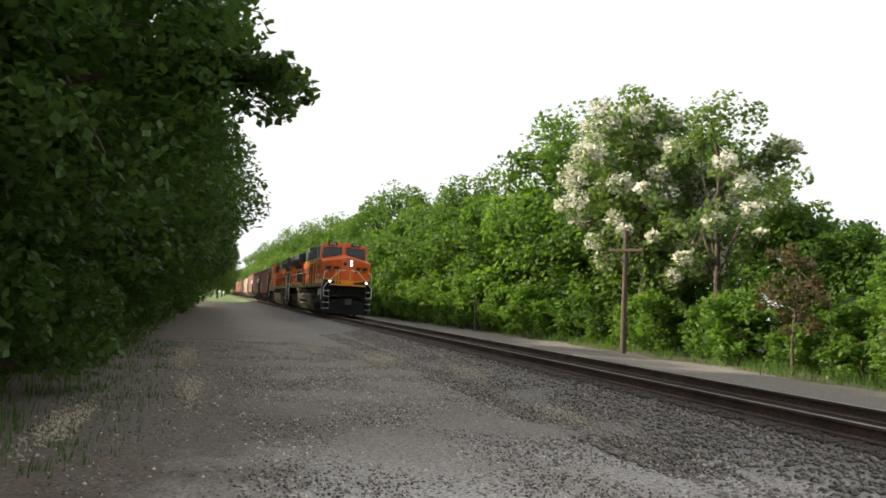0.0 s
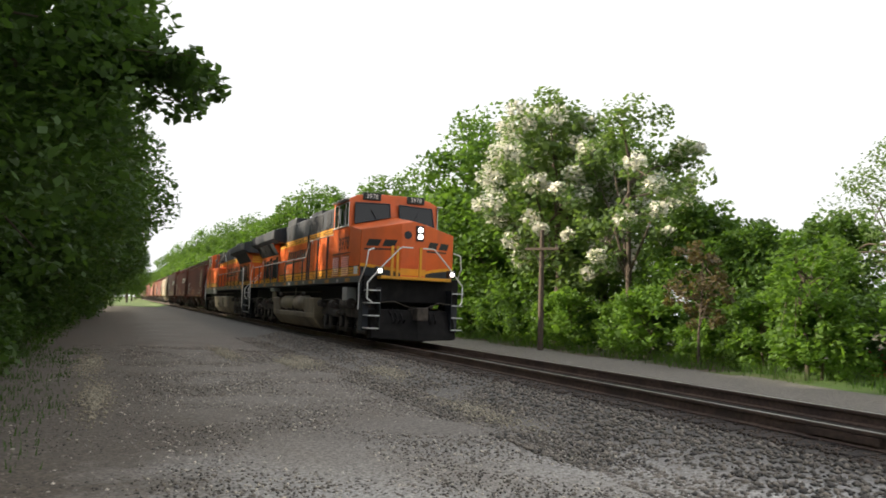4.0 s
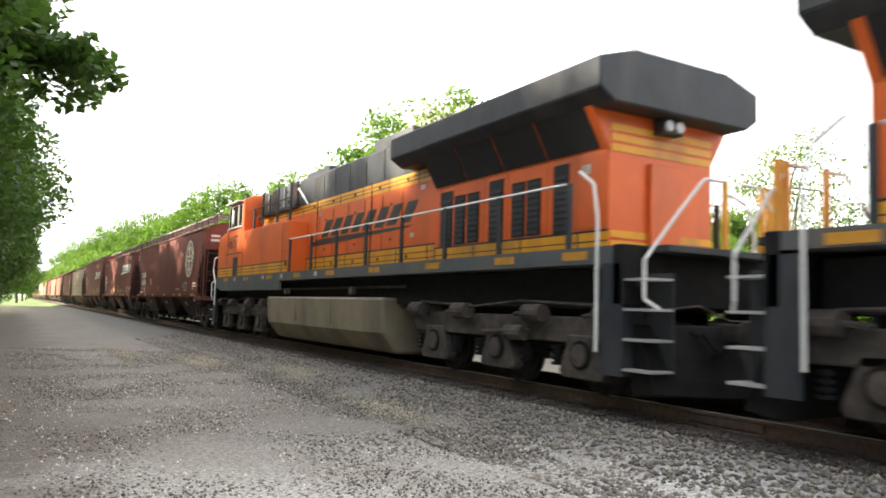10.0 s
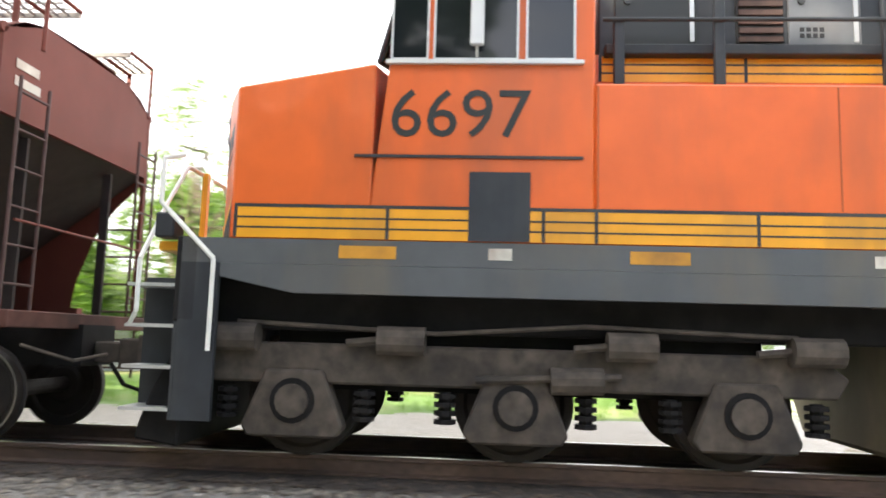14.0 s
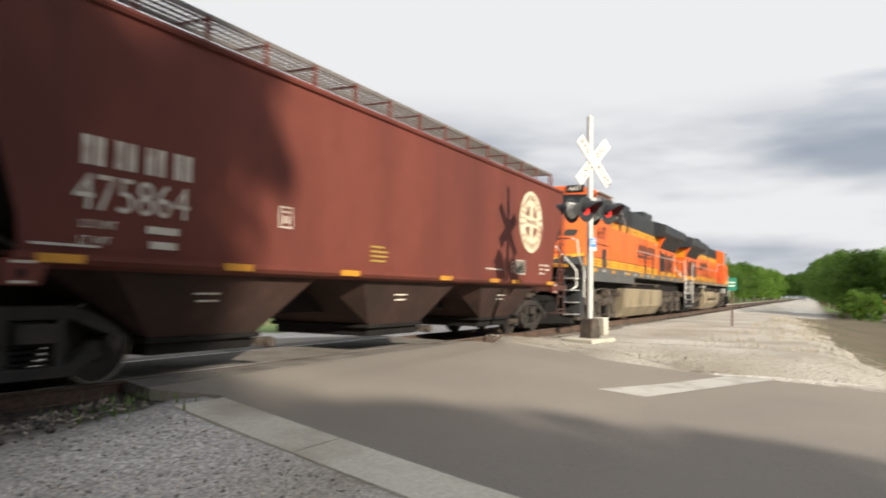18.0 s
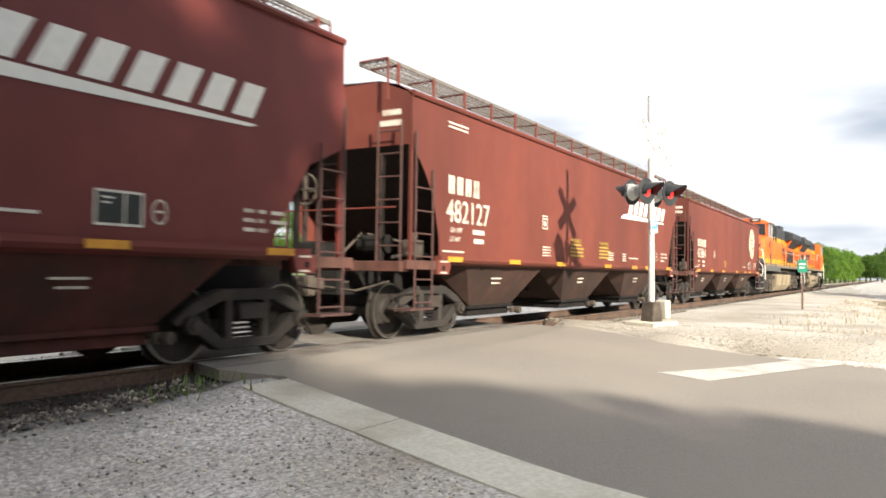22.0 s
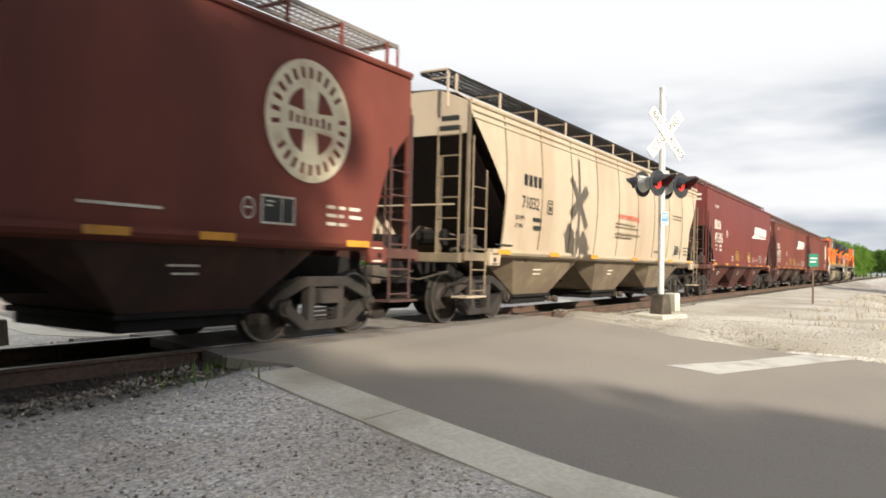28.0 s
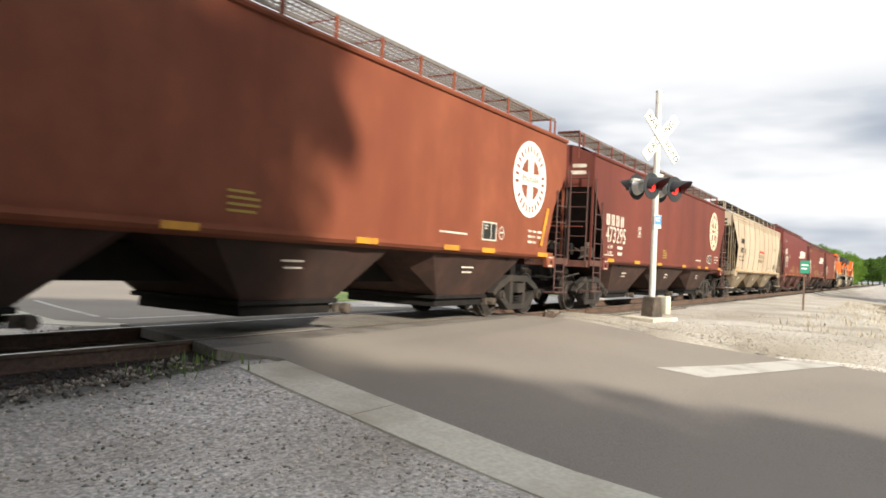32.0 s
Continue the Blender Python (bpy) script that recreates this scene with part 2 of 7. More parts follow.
M = {
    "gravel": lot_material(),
    "seam": material("seam_orange", (0.4, 0.08, 0.015), 0.6),
    "pale_gravel": material("pale_gravel", (0.46, 0.44, 0.4), 0.95, grain=0.45, scale=20, dirt=(0.29, 0.265, 0.22), dirt_amount=0.75, dirt_scale=0.4, bump=0.6),
    "earth": material("earth", (0.115, 0.09, 0.06), 0.95, grain=0.5, scale=14, dirt=(0.06, 0.07, 0.03), dirt_amount=0.5, dirt_scale=0.8, bump=0.8),
    "grass": material("grass", (0.085, 0.15, 0.03), 0.9, grain=0.4, scale=9, dirt=(0.2, 0.19, 0.08), dirt_amount=0.4, dirt_scale=0.3, bump=0.8),
    "ballast": material("ballast", (0.16, 0.145, 0.13), 0.95, grain=0.5, scale=30, dirt=(0.06, 0.05, 0.045), dirt_amount=0.5, dirt_scale=0.7, bump=1.0),
    "stone": material("stone", (0.5, 0.485, 0.46), 0.9, island=0.62),
    "dark_stone": material("dark_stone", (0.2, 0.188, 0.175), 0.9, island=0.6),
    # oily tone with the shade beside the train mixed in
    "oily_shaded_stone": material("oily_shaded_stone", (0.075, 0.06, 0.05), 0.85, island=0.6),
    "straw": material("straw", (0.36, 0.33, 0.26), 0.9, island=0.3),
    "asphalt": material("asphalt", (0.212, 0.19, 0.168), 0.9, grain=0.25, scale=60, dirt=(0.25, 0.225, 0.19), dirt_amount=0.6, dirt_scale=0.3, bump=0.3),
    "panel": material("crossing_panel", (0.2, 0.185, 0.165), 0.9, grain=0.3, scale=25, dirt=(0.1, 0.085, 0.075), dirt_amount=0.5, bump=0.4),
    "concrete": material("concrete", (0.55, 0.53, 0.45), 0.9, grain=0.16, scale=22, dirt=(0.36, 0.32, 0.25), dirt_amount=0.4, dirt_scale=1.2, bump=0.3),
    "line_paint": material("road_paint", (0.46, 0.45, 0.42), 0.8, grain=0.1, scale=20, dirt=(0.3, 0.28, 0.25), dirt_amount=0.4, dirt_scale=3),
    "cast": material("freight_truck_cast", (0.024, 0.021, 0.019), 0.8, grain=0.4, scale=6, dirt=(0.055, 0.042, 0.034), dirt_amount=0.4, dirt_scale=2.0, bump=0.3),
    "ladder": material("ladder_brown", (0.07, 0.034, 0.03), 0.7, grain=0.2, scale=8),
    "grating": material("grating_steel", (0.2, 0.185, 0.17), 0.6, 0.3, grain=0.2, scale=9),
    # near-black: the shade of the car-end recess is put into this colour
    "slope": material("slope_shade", (0.024, 0.016, 0.014), 0.8, grain=0.3, scale=6),
    "rail": material("rail_rust", (0.11, 0.07, 0.05), 0.75, grain=0.4, scale=18, dirt=(0.05, 0.035, 0.03), dirt_amount=0.5),
    "railtop": material("rail_top", (0.5, 0.48, 0.46), 0.3, 0.9),
    "tie": material("tie_wood", (0.04, 0.031, 0.026), 0.95, grain=0.5, scale=16, obj=0.4, bump=0.6),
    "bark": material("bark", (0.1, 0.075, 0.055), 0.95, grain=0.4, scale=12, bump=0.8),
    "pole_wood": material("pole_wood", (0.105, 0.078, 0.058), 0.95, grain=0.35, scale=14, bump=0.5),
    "galv": material("galvanised", (0.56, 0.57, 0.55), 0.5, 0.35, grain=0.12, scale=20),
    "orange": material("orange_paint", (0.74, 0.132, 0.018), 0.42, grain=0.08, scale=3, dirt=(0.42, 0.1, 0.03), dirt_amount=0.35, dirt_scale=1.2, streak=True),
    "yellow": material("yellow_paint", (0.8, 0.36, 0.015), 0.45, grain=0.08, scale=4, dirt=(0.42, 0.2, 0.03), dirt_amount=0.35, dirt_scale=1.5, streak=True),
    "black": material("black_paint", (0.022, 0.026, 0.032), 0.6, grain=0.3, scale=3, dirt=(0.06, 0.058, 0.055), dirt_amount=0.4, streak=True),
    "logo_dark": material("dark_logo", (0.018, 0.02, 0.018), 0.5),
    "grey": material("sill_grey", (0.085, 0.09, 0.095), 0.5, grain=0.15, scale=3, dirt=(0.14, 0.12, 0.09), dirt_amount=0.4, streak=True),
    "louvre": material("louvre_black", (0.012, 0.012, 0.013), 0.7, grain=0.3, scale=8),
    "tank": material("tank_tan", (0.26, 0.215, 0.14), 0.7, grain=0.12, scale=4, dirt=(0.13, 0.105, 0.075), dirt_amount=0.55, dirt_scale=1.0, streak=True, bump=0.1),
    "truck": material("truck_grime", (0.075, 0.06, 0.047), 0.85, grain=0.5, scale=7, dirt=(0.024, 0.021, 0.019), dirt_amount=0.5, dirt_scale=2.0, bump=0.3),
    # grimy black, lowered further for the shade under the train
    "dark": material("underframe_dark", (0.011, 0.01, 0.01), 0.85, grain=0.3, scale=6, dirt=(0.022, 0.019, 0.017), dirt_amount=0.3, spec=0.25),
    "wheel": material("wheel_steel", (0.03, 0.025, 0.022), 0.7, 0.2, grain=0.3, scale=8),
    "tread": material("wheel_tread", (0.35, 0.34, 0.32), 0.35, 0.9),
    "glass": material("cab_glass", (0.012, 0.015, 0.017), 0.06, spec=0.45),
    "alu": material("aluminium", (0.6, 0.6, 0.58), 0.45, 0.6),
    "white": material("white_paint", (0.76, 0.75, 0.7), 0.6, grain=0.06, scale=10),
    "stencil": material("stencil_white", (0.6, 0.57, 0.5), 0.7, grain=0.15, scale=8, dirt=(0.34, 0.24, 0.19), dirt_amount=0.35, dirt_scale=3.0),
    "cream_logo": material("cream_paint", (0.62, 0.57, 0.42), 0.7, grain=0.12, scale=5, dirt=(0.35, 0.22, 0.14), dirt_amount=0.3, dirt_scale=2),
    "brown": material("hopper_brown", (0.158, 0.046, 0.034), 0.6, spec=0.2, grain=0.12, scale=2, dirt=(0.105, 0.033, 0.026), dirt_amount=0.5, dirt_scale=0.6, streak=True),
    "brown_dark": material("hopper_brown_dark", (0.15, 0.037, 0.032), 0.5, spec=0.3, grain=0.1, scale=2, dirt=(0.12, 0.03, 0.026), dirt_amount=0.4, dirt_scale=0.7, streak=True),
    "rust": material("hopper_rust_orange", (0.215, 0.07, 0.038), 0.65, spec=0.2, grain=0.14, scale=2, dirt=(0.16, 0.046, 0.027), dirt_amount=0.5, dirt_scale=0.8, streak=True),
    "faded": material("hopper_faded_red", (0.3, 0.12, 0.085), 0.65, spec=0.2, grain=0.12, scale=2, dirt=(0.2, 0.07, 0.05), dirt_amount=0.5, dirt_scale=0.8, streak=True),
    "cream": material("hopper_cream", (0.43, 0.36, 0.275), 0.6, spec=0.2, grain=0.06, scale=2, dirt=(0.34, 0.26, 0.185), dirt_amount=0.4, dirt_scale=0.8, streak=True),
    # bay colours: grime, darkened again for the shade below the side sill
    "bay": material("bay_grime_shade_brown", (0.06, 0.034, 0.028), 0.8, grain=0.25, scale=4, dirt=(0.034, 0.024, 0.021), dirt_amount=0.6, dirt_scale=1.2, spec=0.2),
    "bay_red": material("bay_grime_shade_red", (0.085, 0.03, 0.026), 0.8, grain=0.25, scale=4, dirt=(0.045, 0.026, 0.022), dirt_amount=0.6, dirt_scale=1.2, spec=0.2),
    "sill": material("sill_grime", (0.11, 0.05, 0.04), 0.75, grain=0.3, scale=5, dirt=(0.05, 0.032, 0.027), dirt_amount=0.6, dirt_scale=1.5, spec=0.2),
    "bay_cream": material("bay_grime_shade_cream", (0.2, 0.16, 0.11), 0.8, grain=0.2, scale=4, dirt=(0.13, 0.1, 0.075), dirt_amount=0.6, dirt_scale=1.2, spec=0.2),
    "reflector": material("reflector_yellow", (0.56, 0.26, 0.025), 0.5, grain=0.15, scale=6, dirt=(0.25, 0.12, 0.03), dirt_amount=0.3, dirt_scale=2.5),
    "panel_grey": material("grey_panel", (0.13, 0.135, 0.14), 0.4, 0.0, grain=0.12, scale=5, dirt=(0.12, 0.11, 0.1), dirt_amount=0.35, dirt_scale=2.0),
    "grille_brown": material("grille_brown", (0.075, 0.04, 0.03), 0.7, grain=0.3, scale=9),
    "mark_yellow": material("marking_yellow", (0.36, 0.25, 0.05), 0.65),
    "red_mark": material("marking_red", (0.55, 0.05, 0.03), 0.6),
    "blue": material("blue_sign", (0.1, 0.28, 0.62), 0.5),
    "green_sign": material("green_sign", (0.01, 0.2, 0.13), 0.5),
    "amber": material("amber_sign", (0.85, 0.33, 0.03), 0.5),
    "red_thing": material("red_plastic", (0.6, 0.06, 0.03), 0.5),
    "lamp_on": material("headlight_lit", (1, 0.95, 0.85), 0.2, glow=(1, 0.93, 0.8), strength=4.0),
    "lamp_off": material("headlight_lens", (0.5, 0.52, 0.55), 0.1),
    "red_on": material("signal_red_lit", (0.7, 0.02, 0.02), 0.2, glow=(1.0, 0.03, 0.02), strength=1.1),
    "house": material("house_siding", (0.6, 0.6, 0.58), 0.7, grain=0.08, scale=5),
    "roof": material("roof_shingle", (0.1, 0.095, 0.09), 0.9, grain=0.3, scale=8),
    "leaf": leaf_material("leaf_green", (0.078, 0.145, 0.036), 0.4),
    "leaf_dark": leaf_material("leaf_dark_green", (0.056, 0.108, 0.03), 0.34),
    "leaf_light": leaf_material("leaf_light_green", (0.105, 0.19, 0.04), 0.4),
    "leaf_grey": leaf_material("leaf_grey_green", (0.11, 0.17, 0.07), 0.35),
    "leaf_red": leaf_material("leaf_reddish", (0.105, 0.085, 0.05), 0.3),
    "blossom": leaf_material("white_blossom", (0.82, 0.82, 0.76), 0.3, True),
}


# ---- mesh helpers ----
class Shape:
    def __init__(self):
        self.v, self.f = [], []

    def add(self, verts, faces):
        k = len(self.v)
        self.v += [tuple(p) for p in verts]
        self.f += [tuple(i + k for i in f) for f in faces]
        return self

    def box(self, x0, x1, y0, y1, z0, z1):
        return self.add([(x, y, z) for x in (x0, x1) for y in (y0, y1) for z in (z0, z1)],
                        [(0, 1, 3, 2), (4, 6, 7, 5), (0, 4, 5, 1), (2, 3, 7, 6), (0, 2, 6, 4), (1, 5, 7, 3)])

    def prism(self, poly, axis, a, b):
        n = len(poly)
        put = {"x": lambda p, q, s: (s, p, q), "y": lambda p, q, s: (p, s, q), "z": lambda p, q, s: (p, q, s)}[axis]
        return self.add([put(p, q, a) for p, q in poly] + [put(p, q, b) for p, q in poly],
                        [tuple(range(n))[::-1], tuple(range(n, 2 * n))] + [(i, (i + 1) % n, n + (i + 1) % n, n + i) for i in range(n)])

    def cyl(self, p, q, r, n=12, r2=None):
        p, q = Vector(p), Vector(q)
        d = (q - p).normalized()
        u = d.orthogonal().normalized()
        w = d.cross(u)
        r2 = r if r2 is None else r2
        ring = [(math.cos(2 * math.pi * i / n), math.sin(2 * math.pi * i / n)) for i in range(n)]
        return self.add([p + (u * c + w * s) * r for c, s in ring] + [q + (u * c + w * s) * r2 for c, s in ring],
                        [tuple(range(n))[::-1], tuple(range(n, 2 * n))] + [(i, (i + 1) % n, n + (i + 1) % n, n + i) for i in range(n)])

    def tube(self, pts, r, n=6):
        for p, q in zip(pts, pts[1:]):
            self.cyl(p, q, r, n)
        return self

    def quad(self, a, b, c, d):
        return self.add([a, b, c, d], [(0, 1, 2, 3)])

    def make(self, name, mat, parent=None, label="", bevel=0.0, smooth=False, fix=True):
        me = bpy.data.meshes.new(name)
        me.from_pydata(self.v, [], self.f)
        if fix:
            bm = bmesh.new()
            bm.from_mesh(me)
            bmesh.ops.recalc_face_normals(bm, faces=bm.faces)
            if bevel:
                es = [e for e in bm.edges if len(e.link_faces) == 2 and e.calc_face_angle() > 0.6]
                bmesh.ops.bevel(bm, geom=es, offset=bevel, segments=1, affect="EDGES", clamp_overlap=True)
            bm.to_mesh(me)
            bm.free()
        if smooth:
            me.shade_smooth()
        me.materials.append(M[mat] if isinstance(mat, str) else mat)
        ob = new(name, me)
        if parent:
            ob.parent = parent
        if label:
            ob["label"] = label
        return ob


def share(name, ob, parent, m):
    """Another object on the same mesh."""
    o = new(name, ob.data)
    o.parent, o.matrix_basis = parent, m
    return o


LETTERS = {}


def text(words, size, mat, parent, m, name="lettering", stretch=1.0):
    key = (words, size, mat, stretch)
    if key not in LETTERS:
        cu = bpy.data.curves.new("letters", "FONT")
        cu.body, cu.size, cu.align_x, cu.align_y, cu.extrude = words, size, "CENTER", "CENTER", 0.002
        cu.resolution_u = 3
        tmp = new("letters", cu)
        me = bpy.data.meshes.new_from_object(tmp)
        bpy.data.objects.remove(tmp)
        me.transform(Matrix.Diagonal((stretch, 1, 1, 1)))
        me.materials.clear()
        me.materials.append(M[mat])
        LETTERS[key] = me
    ob = new(name, LETTERS[key])
    ob.parent, ob.matrix_basis = parent, m
    return ob


def face_side(x, y, z, side=-1):
    """Pose of lettering on a wall that looks to -y (side -1) or +y."""
    return pose(x, y, z, 90, 0, 0 if side < 0 else 180)


D = 7.943


# ---- ground, road and track ----
def lerp(v, pts):
    return float(np.interp(v, [p[0] for p in pts], [p[1] for p in pts]))


ROAD_SLANT = 0.26  # the road crosses the track at a slant: metres in x for a metre in y


def road_left(y):
    return 6.1 + ROAD_SLANT * (y - 5.5) - lerp(abs(y - D), [(1.5, 0.62), (1.9, 0.0)])


def road_right(y):
    return 13.8 + ROAD_SLANT * (y - 5.0)


def road_z(x, y):
    r = abs(y - D)
    base = lerp(r, [(0.9, -0.005), (1.5, -0.03), (2.0, -0.12), (4.2, -0.3), (5.8, -0.42), (9, -0.46)])
    lift = min(max(0.028 * (x - 6.1 - ROAD_SLANT * (y - 5.5)), 0), 0.22) * lerp(r, [(1.0, 0), (2.5, 1)])
    return base + lift * (1 if y < D else 0.3)


def ground_z(x, y):
    r = abs(y - D)
    z = lerp(r, [(1.25, -0.19), (1.45, -0.205), (1.75, -0.26), (2.6, -0.47), (3.2, -0.52), (9, -0.5)])
    if x > 12 and y < D:  # the raised shoulder past the road
        up = lerp(x, [(12, 0), (13.5, 1)]) * lerp(y, [(-2.2 + 0.05 * (x - 14), 0), (-0.2 + 0.07 * (x - 14), 1)])
        z = max(z, -0.52 + up * lerp(x, [(12, 0.4), (14.6, 0.66), (17, 0.45), (30, 0.38), (80, 0.1)]))
        if y < 0.2 + 0.07 * (x - 14):
            dip = lerp(y, [(-7, 0), (-4.2, 1), (-2.6, 1), (-0.4, 0)]) * lerp(x, [(14.5, 0), (17, 1), (40, 1), (60, 0)])
            z -= 0.45 * dip
    l, rr = road_left(y) - 0.12, road_right(y)
    rz = road_z(min(max(x, l), rr), y) - 0.06
    if l <= x <= rr:
        return rz - 0.05
    gap = l - x if x < l else x - rr
    k = max(0.0, 1 - max(0.0, gap - (0.65 if x < l else 0.0)) / (2.2 if x < l else 1.6))
    return z * (1 - k) + max(z, rz + 0.055) * k if abs(y - D) > 1.6 else min(z, -0.188)


def axis(parts):
    out = []
    for a, b, s in parts:
        out += list(np.arange(a, b, s))
    return np.array(out + [parts[-1][1]])


gx = axis([(-900, -200, 100), (-200, -80, 12), (-80, -30, 3), (-30, 24, 0.5), (24, 60, 1.5), (60, 200, 14), (200, 900, 100)])
gy = axis([(-900, -100, 100), (-100, -20, 10), (-20, -8, 1.5), (-8, 24, 0.4), (24, 60, 4), (60, 200, 20), (200, 900, 100)])
verts, faces, slots = [], [], []
for i, x in enumerate(gx):
    for j, y in enumerate(gy):
        near = -45 < x < 30 and -10 < y < 25
        verts.append((x, y, ground_z(x, y) + (0.03 * noise.noise((x * 0.7, y * 0.7, 3)) if near and abs(y - D) > 2.0 and not road_left(y) - 2 < x < road_right(y) + 1 else 0)))
ny = len(gy)
for i in range(len(gx) - 1):
    for j in range(ny - 1):
        faces.append((i * ny + j, (i + 1) * ny + j, (i + 1) * ny + j + 1, i * ny + j + 1))
        x, y = (gx[i] + gx[i + 1]) / 2, (gy[j] + gy[j + 1]) / 2
        w = 0.8 * noise.noise((x * 0.35, y * 0.35, 0))
        s = 0
        if x > 13.2 and -1.0 + 0.05 * (x - 14) + w < y < D and x < 280:
            s = 2
        elif x > 13.2 and -6 + w < y < D and x < 60:
            s = 3
        elif -9 < y < 0 and x < 6 and x > -120:
            s = 0
        elif y < -2.5 + w:
            s = 4
        elif y > 16.3 + w and (x < 6 or x > 20):
            s = 4 if x > -17 else 3
        elif y > 26 + w:
            s = 4
        elif (x > 90 and not -1 < y < 14) or x < -120:
            s = 4
        slots.append(s)
me = bpy.data.meshes.new("ground")
me.from_pydata(verts, [], faces)
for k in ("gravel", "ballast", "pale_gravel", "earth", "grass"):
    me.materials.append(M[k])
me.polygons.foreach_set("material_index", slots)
me.shade_smooth()
ground = tagged(new("ground", me), "grey gravel lot with dirt and grass verges", "ground", kind="structure")


def strip(name, left, right, y0, y1, step, lift, mat, thick=0.12, zf=road_z, nx=8):
    """A slab that follows the road's surface, between two lines across x."""
    s = Shape()
    ys = list(np.arange(y0, y1, step)) + [y1]
    for y in ys:
        a, b = left(y), right(y)
        for i in range(nx + 1):
            x = a + (b - a) * i / nx
            s.v.append((x, y, zf(x, y) + lift))
    n = len(ys)
    top = len(s.v)
    s.v += [(x, y, z - thick) for x, y, z in s.v]
    w = nx + 1
    for j in range(n - 1):
        for i in range(nx):
            q = (j * w + i, j * w + i + 1, (j + 1) * w + i + 1, (j + 1) * w + i)
            s.f += [q, tuple(top + k for k in q[::-1])]
        for i in (0, nx):
            q = (j * w + i, (j + 1) * w + i, top + (j + 1) * w + i, top + j * w + i)
            s.f.append(q)
    for j in (0, n - 1):
        for i in range(nx):
            s.f.append((j * w + i, j * w + i + 1, top + j * w + i + 1, top + j * w + i))
    return s.make(name, mat)


road = tagged(strip("road", road_left, road_right, -60, D - 1.35, 0.5, 0, "asphalt"), "worn grey asphalt road up to the rail crossing", "road", kind="structure")
far_road = tagged(strip("road", road_left, road_right, D + 1.35, 70, 1.0, 0, "asphalt"), "worn grey asphalt road beyond the rail crossing", "road", kind="structure")
tagged(strip("crossing_surface", road_left, road_right, D - 1.34, D - 0.83, 0.255, 0.004, "panel"), "dark worn crossing panel outside the rail", "crossing panel", kind="structure")
tagged(strip("crossing_surface", road_left, road_right, D - 0.66, D + 0.66, 0.33, 0.004, "panel"), "dark worn crossing panels between the rails", "crossing panel", kind="structure")
tagged(strip("crossing_surface", road_left, road_right, D + 0.83, D + 1.34, 0.255, 0.004, "panel"), "dark worn crossing panel outside the far rail", "crossing panel", kind="structure")


def kerb_run(y0, y1, x_of, wide, lab):
    kerb = tagged(new("kerb"), lab, "kerb", kind="structure")
    y = y0
    while y < y1 - 0.2:
        b = min(y + 3.0, y1)
        s = strip("kerb_slab", lambda q: x_of(q), lambda q: x_of(q) + wide, y + 0.006, b - 0.006, 0.5, 0.008, "concrete", 0.2, nx=2)
        s.parent = kerb
        y = b
    return kerb


kerb_run(-14, 5.88, lambda y: road_left(y) - 0.72, 0.70, "flat pale concrete edge strip beside the asphalt road")
kerb_run(9.9, 24, lambda y: road_left(y) - 0.72, 0.70, "pale concrete edge strip beyond the track")


def bar(name, corners, lift, mat, lab, cat):
    s = Shape()
    n = 10
    (x0, y0), (x1, y1), (x2, y2), (x3, y3) = corners
    for i in range(n + 1):
        k = i / n
        for (ax, ay), (bx, by) in (((x0, y0), (x1, y1)), ((x3, y3), (x2, y2))):
            x, y = ax + (bx - ax) * k, ay + (by - ay) * k
            s.v.append((x, y, road_z(x, y) + lift))
    s.f = [(2 * i, 2 * i + 1, 2 * i + 3, 2 * i + 2) for i in range(n)]
    return tagged(s.make(name, mat), lab, cat, kind="structure")


bar("stop_line", [(10.18, 2.82), (13.0, 1.3), (12.85, 0.66), (10.12, 2.14)], 0.006, "line_paint", "wide faded white stop line on the asphalt", "road marking")
bar("stop_line", [(9.0, 12.6), (12.3, 11.7), (12.4, 12.2), (9.1, 13.1)], 0.006, "line_paint", "white stop line beyond the track", "road marking")
bar("edge_line", [(8.75, 12.5), (10.7, 19), (10.85, 19), (8.9, 12.5)], 0.006, "line_paint", "thin white edge line beyond the track", "road marking")

# side road on the right, beyond the ditch
s = Shape()
pts = [(26, -22), (30, -12), (36, -8.2), (46, -6.2), (70, -5.5), (110, -5.2)]
for i, (x, y) in enumerate(pts):
    s.v += [(x, y + 1.6, -0.47), (x + 2.2, y - 2.4, -0.47)]
s.f = [(2 * i, 2 * i + 1, 2 * i + 3, 2 * i + 2) for i in range(len(pts) - 1)]
tagged(s.make("side_road", "asphalt"), "narrow grey side road curving past the ditch", "road", kind="structure")

# rails
RAIL = [(-0.07, -0.18), (0.07, -0.18), (0.07, -0.165), (0.012, -0.145), (0.012, -0.045), (0.036, -0.035), (0.036, -0.006), (0.03, 0.0), (-0.03, 0.0), (-0.036, -0.006), (-0.036, -0.035), (-0.012, -0.045), (-0.012, -0.145), (-0.07, -0.165)]
track = tagged(new("railway_track"), "single railway track with rusty rails on dark wooden ties", "railway track", kind="structure")
for y in (-0.7535, 0.7535):
    rail = Shape().prism([(D + y + a, b) for a, b in RAIL], "x", -420, 600).make("rail", "rail", track)
    Shape().box(-420, 600, D + y - 0.026, D + y + 0.026, 0.0005, 0.003).make("rail_head", "railtop", rail, "polished steel running surface")
    for x in (-17.4, -5.6, 19.5, -29.2):  # joint bars
        Shape().box(x - 0.45, x + 0.45, D + y - 0.05, D + y + 0.05, -0.13, -0.05).make("joint_bar", "rail", rail)
tie = None
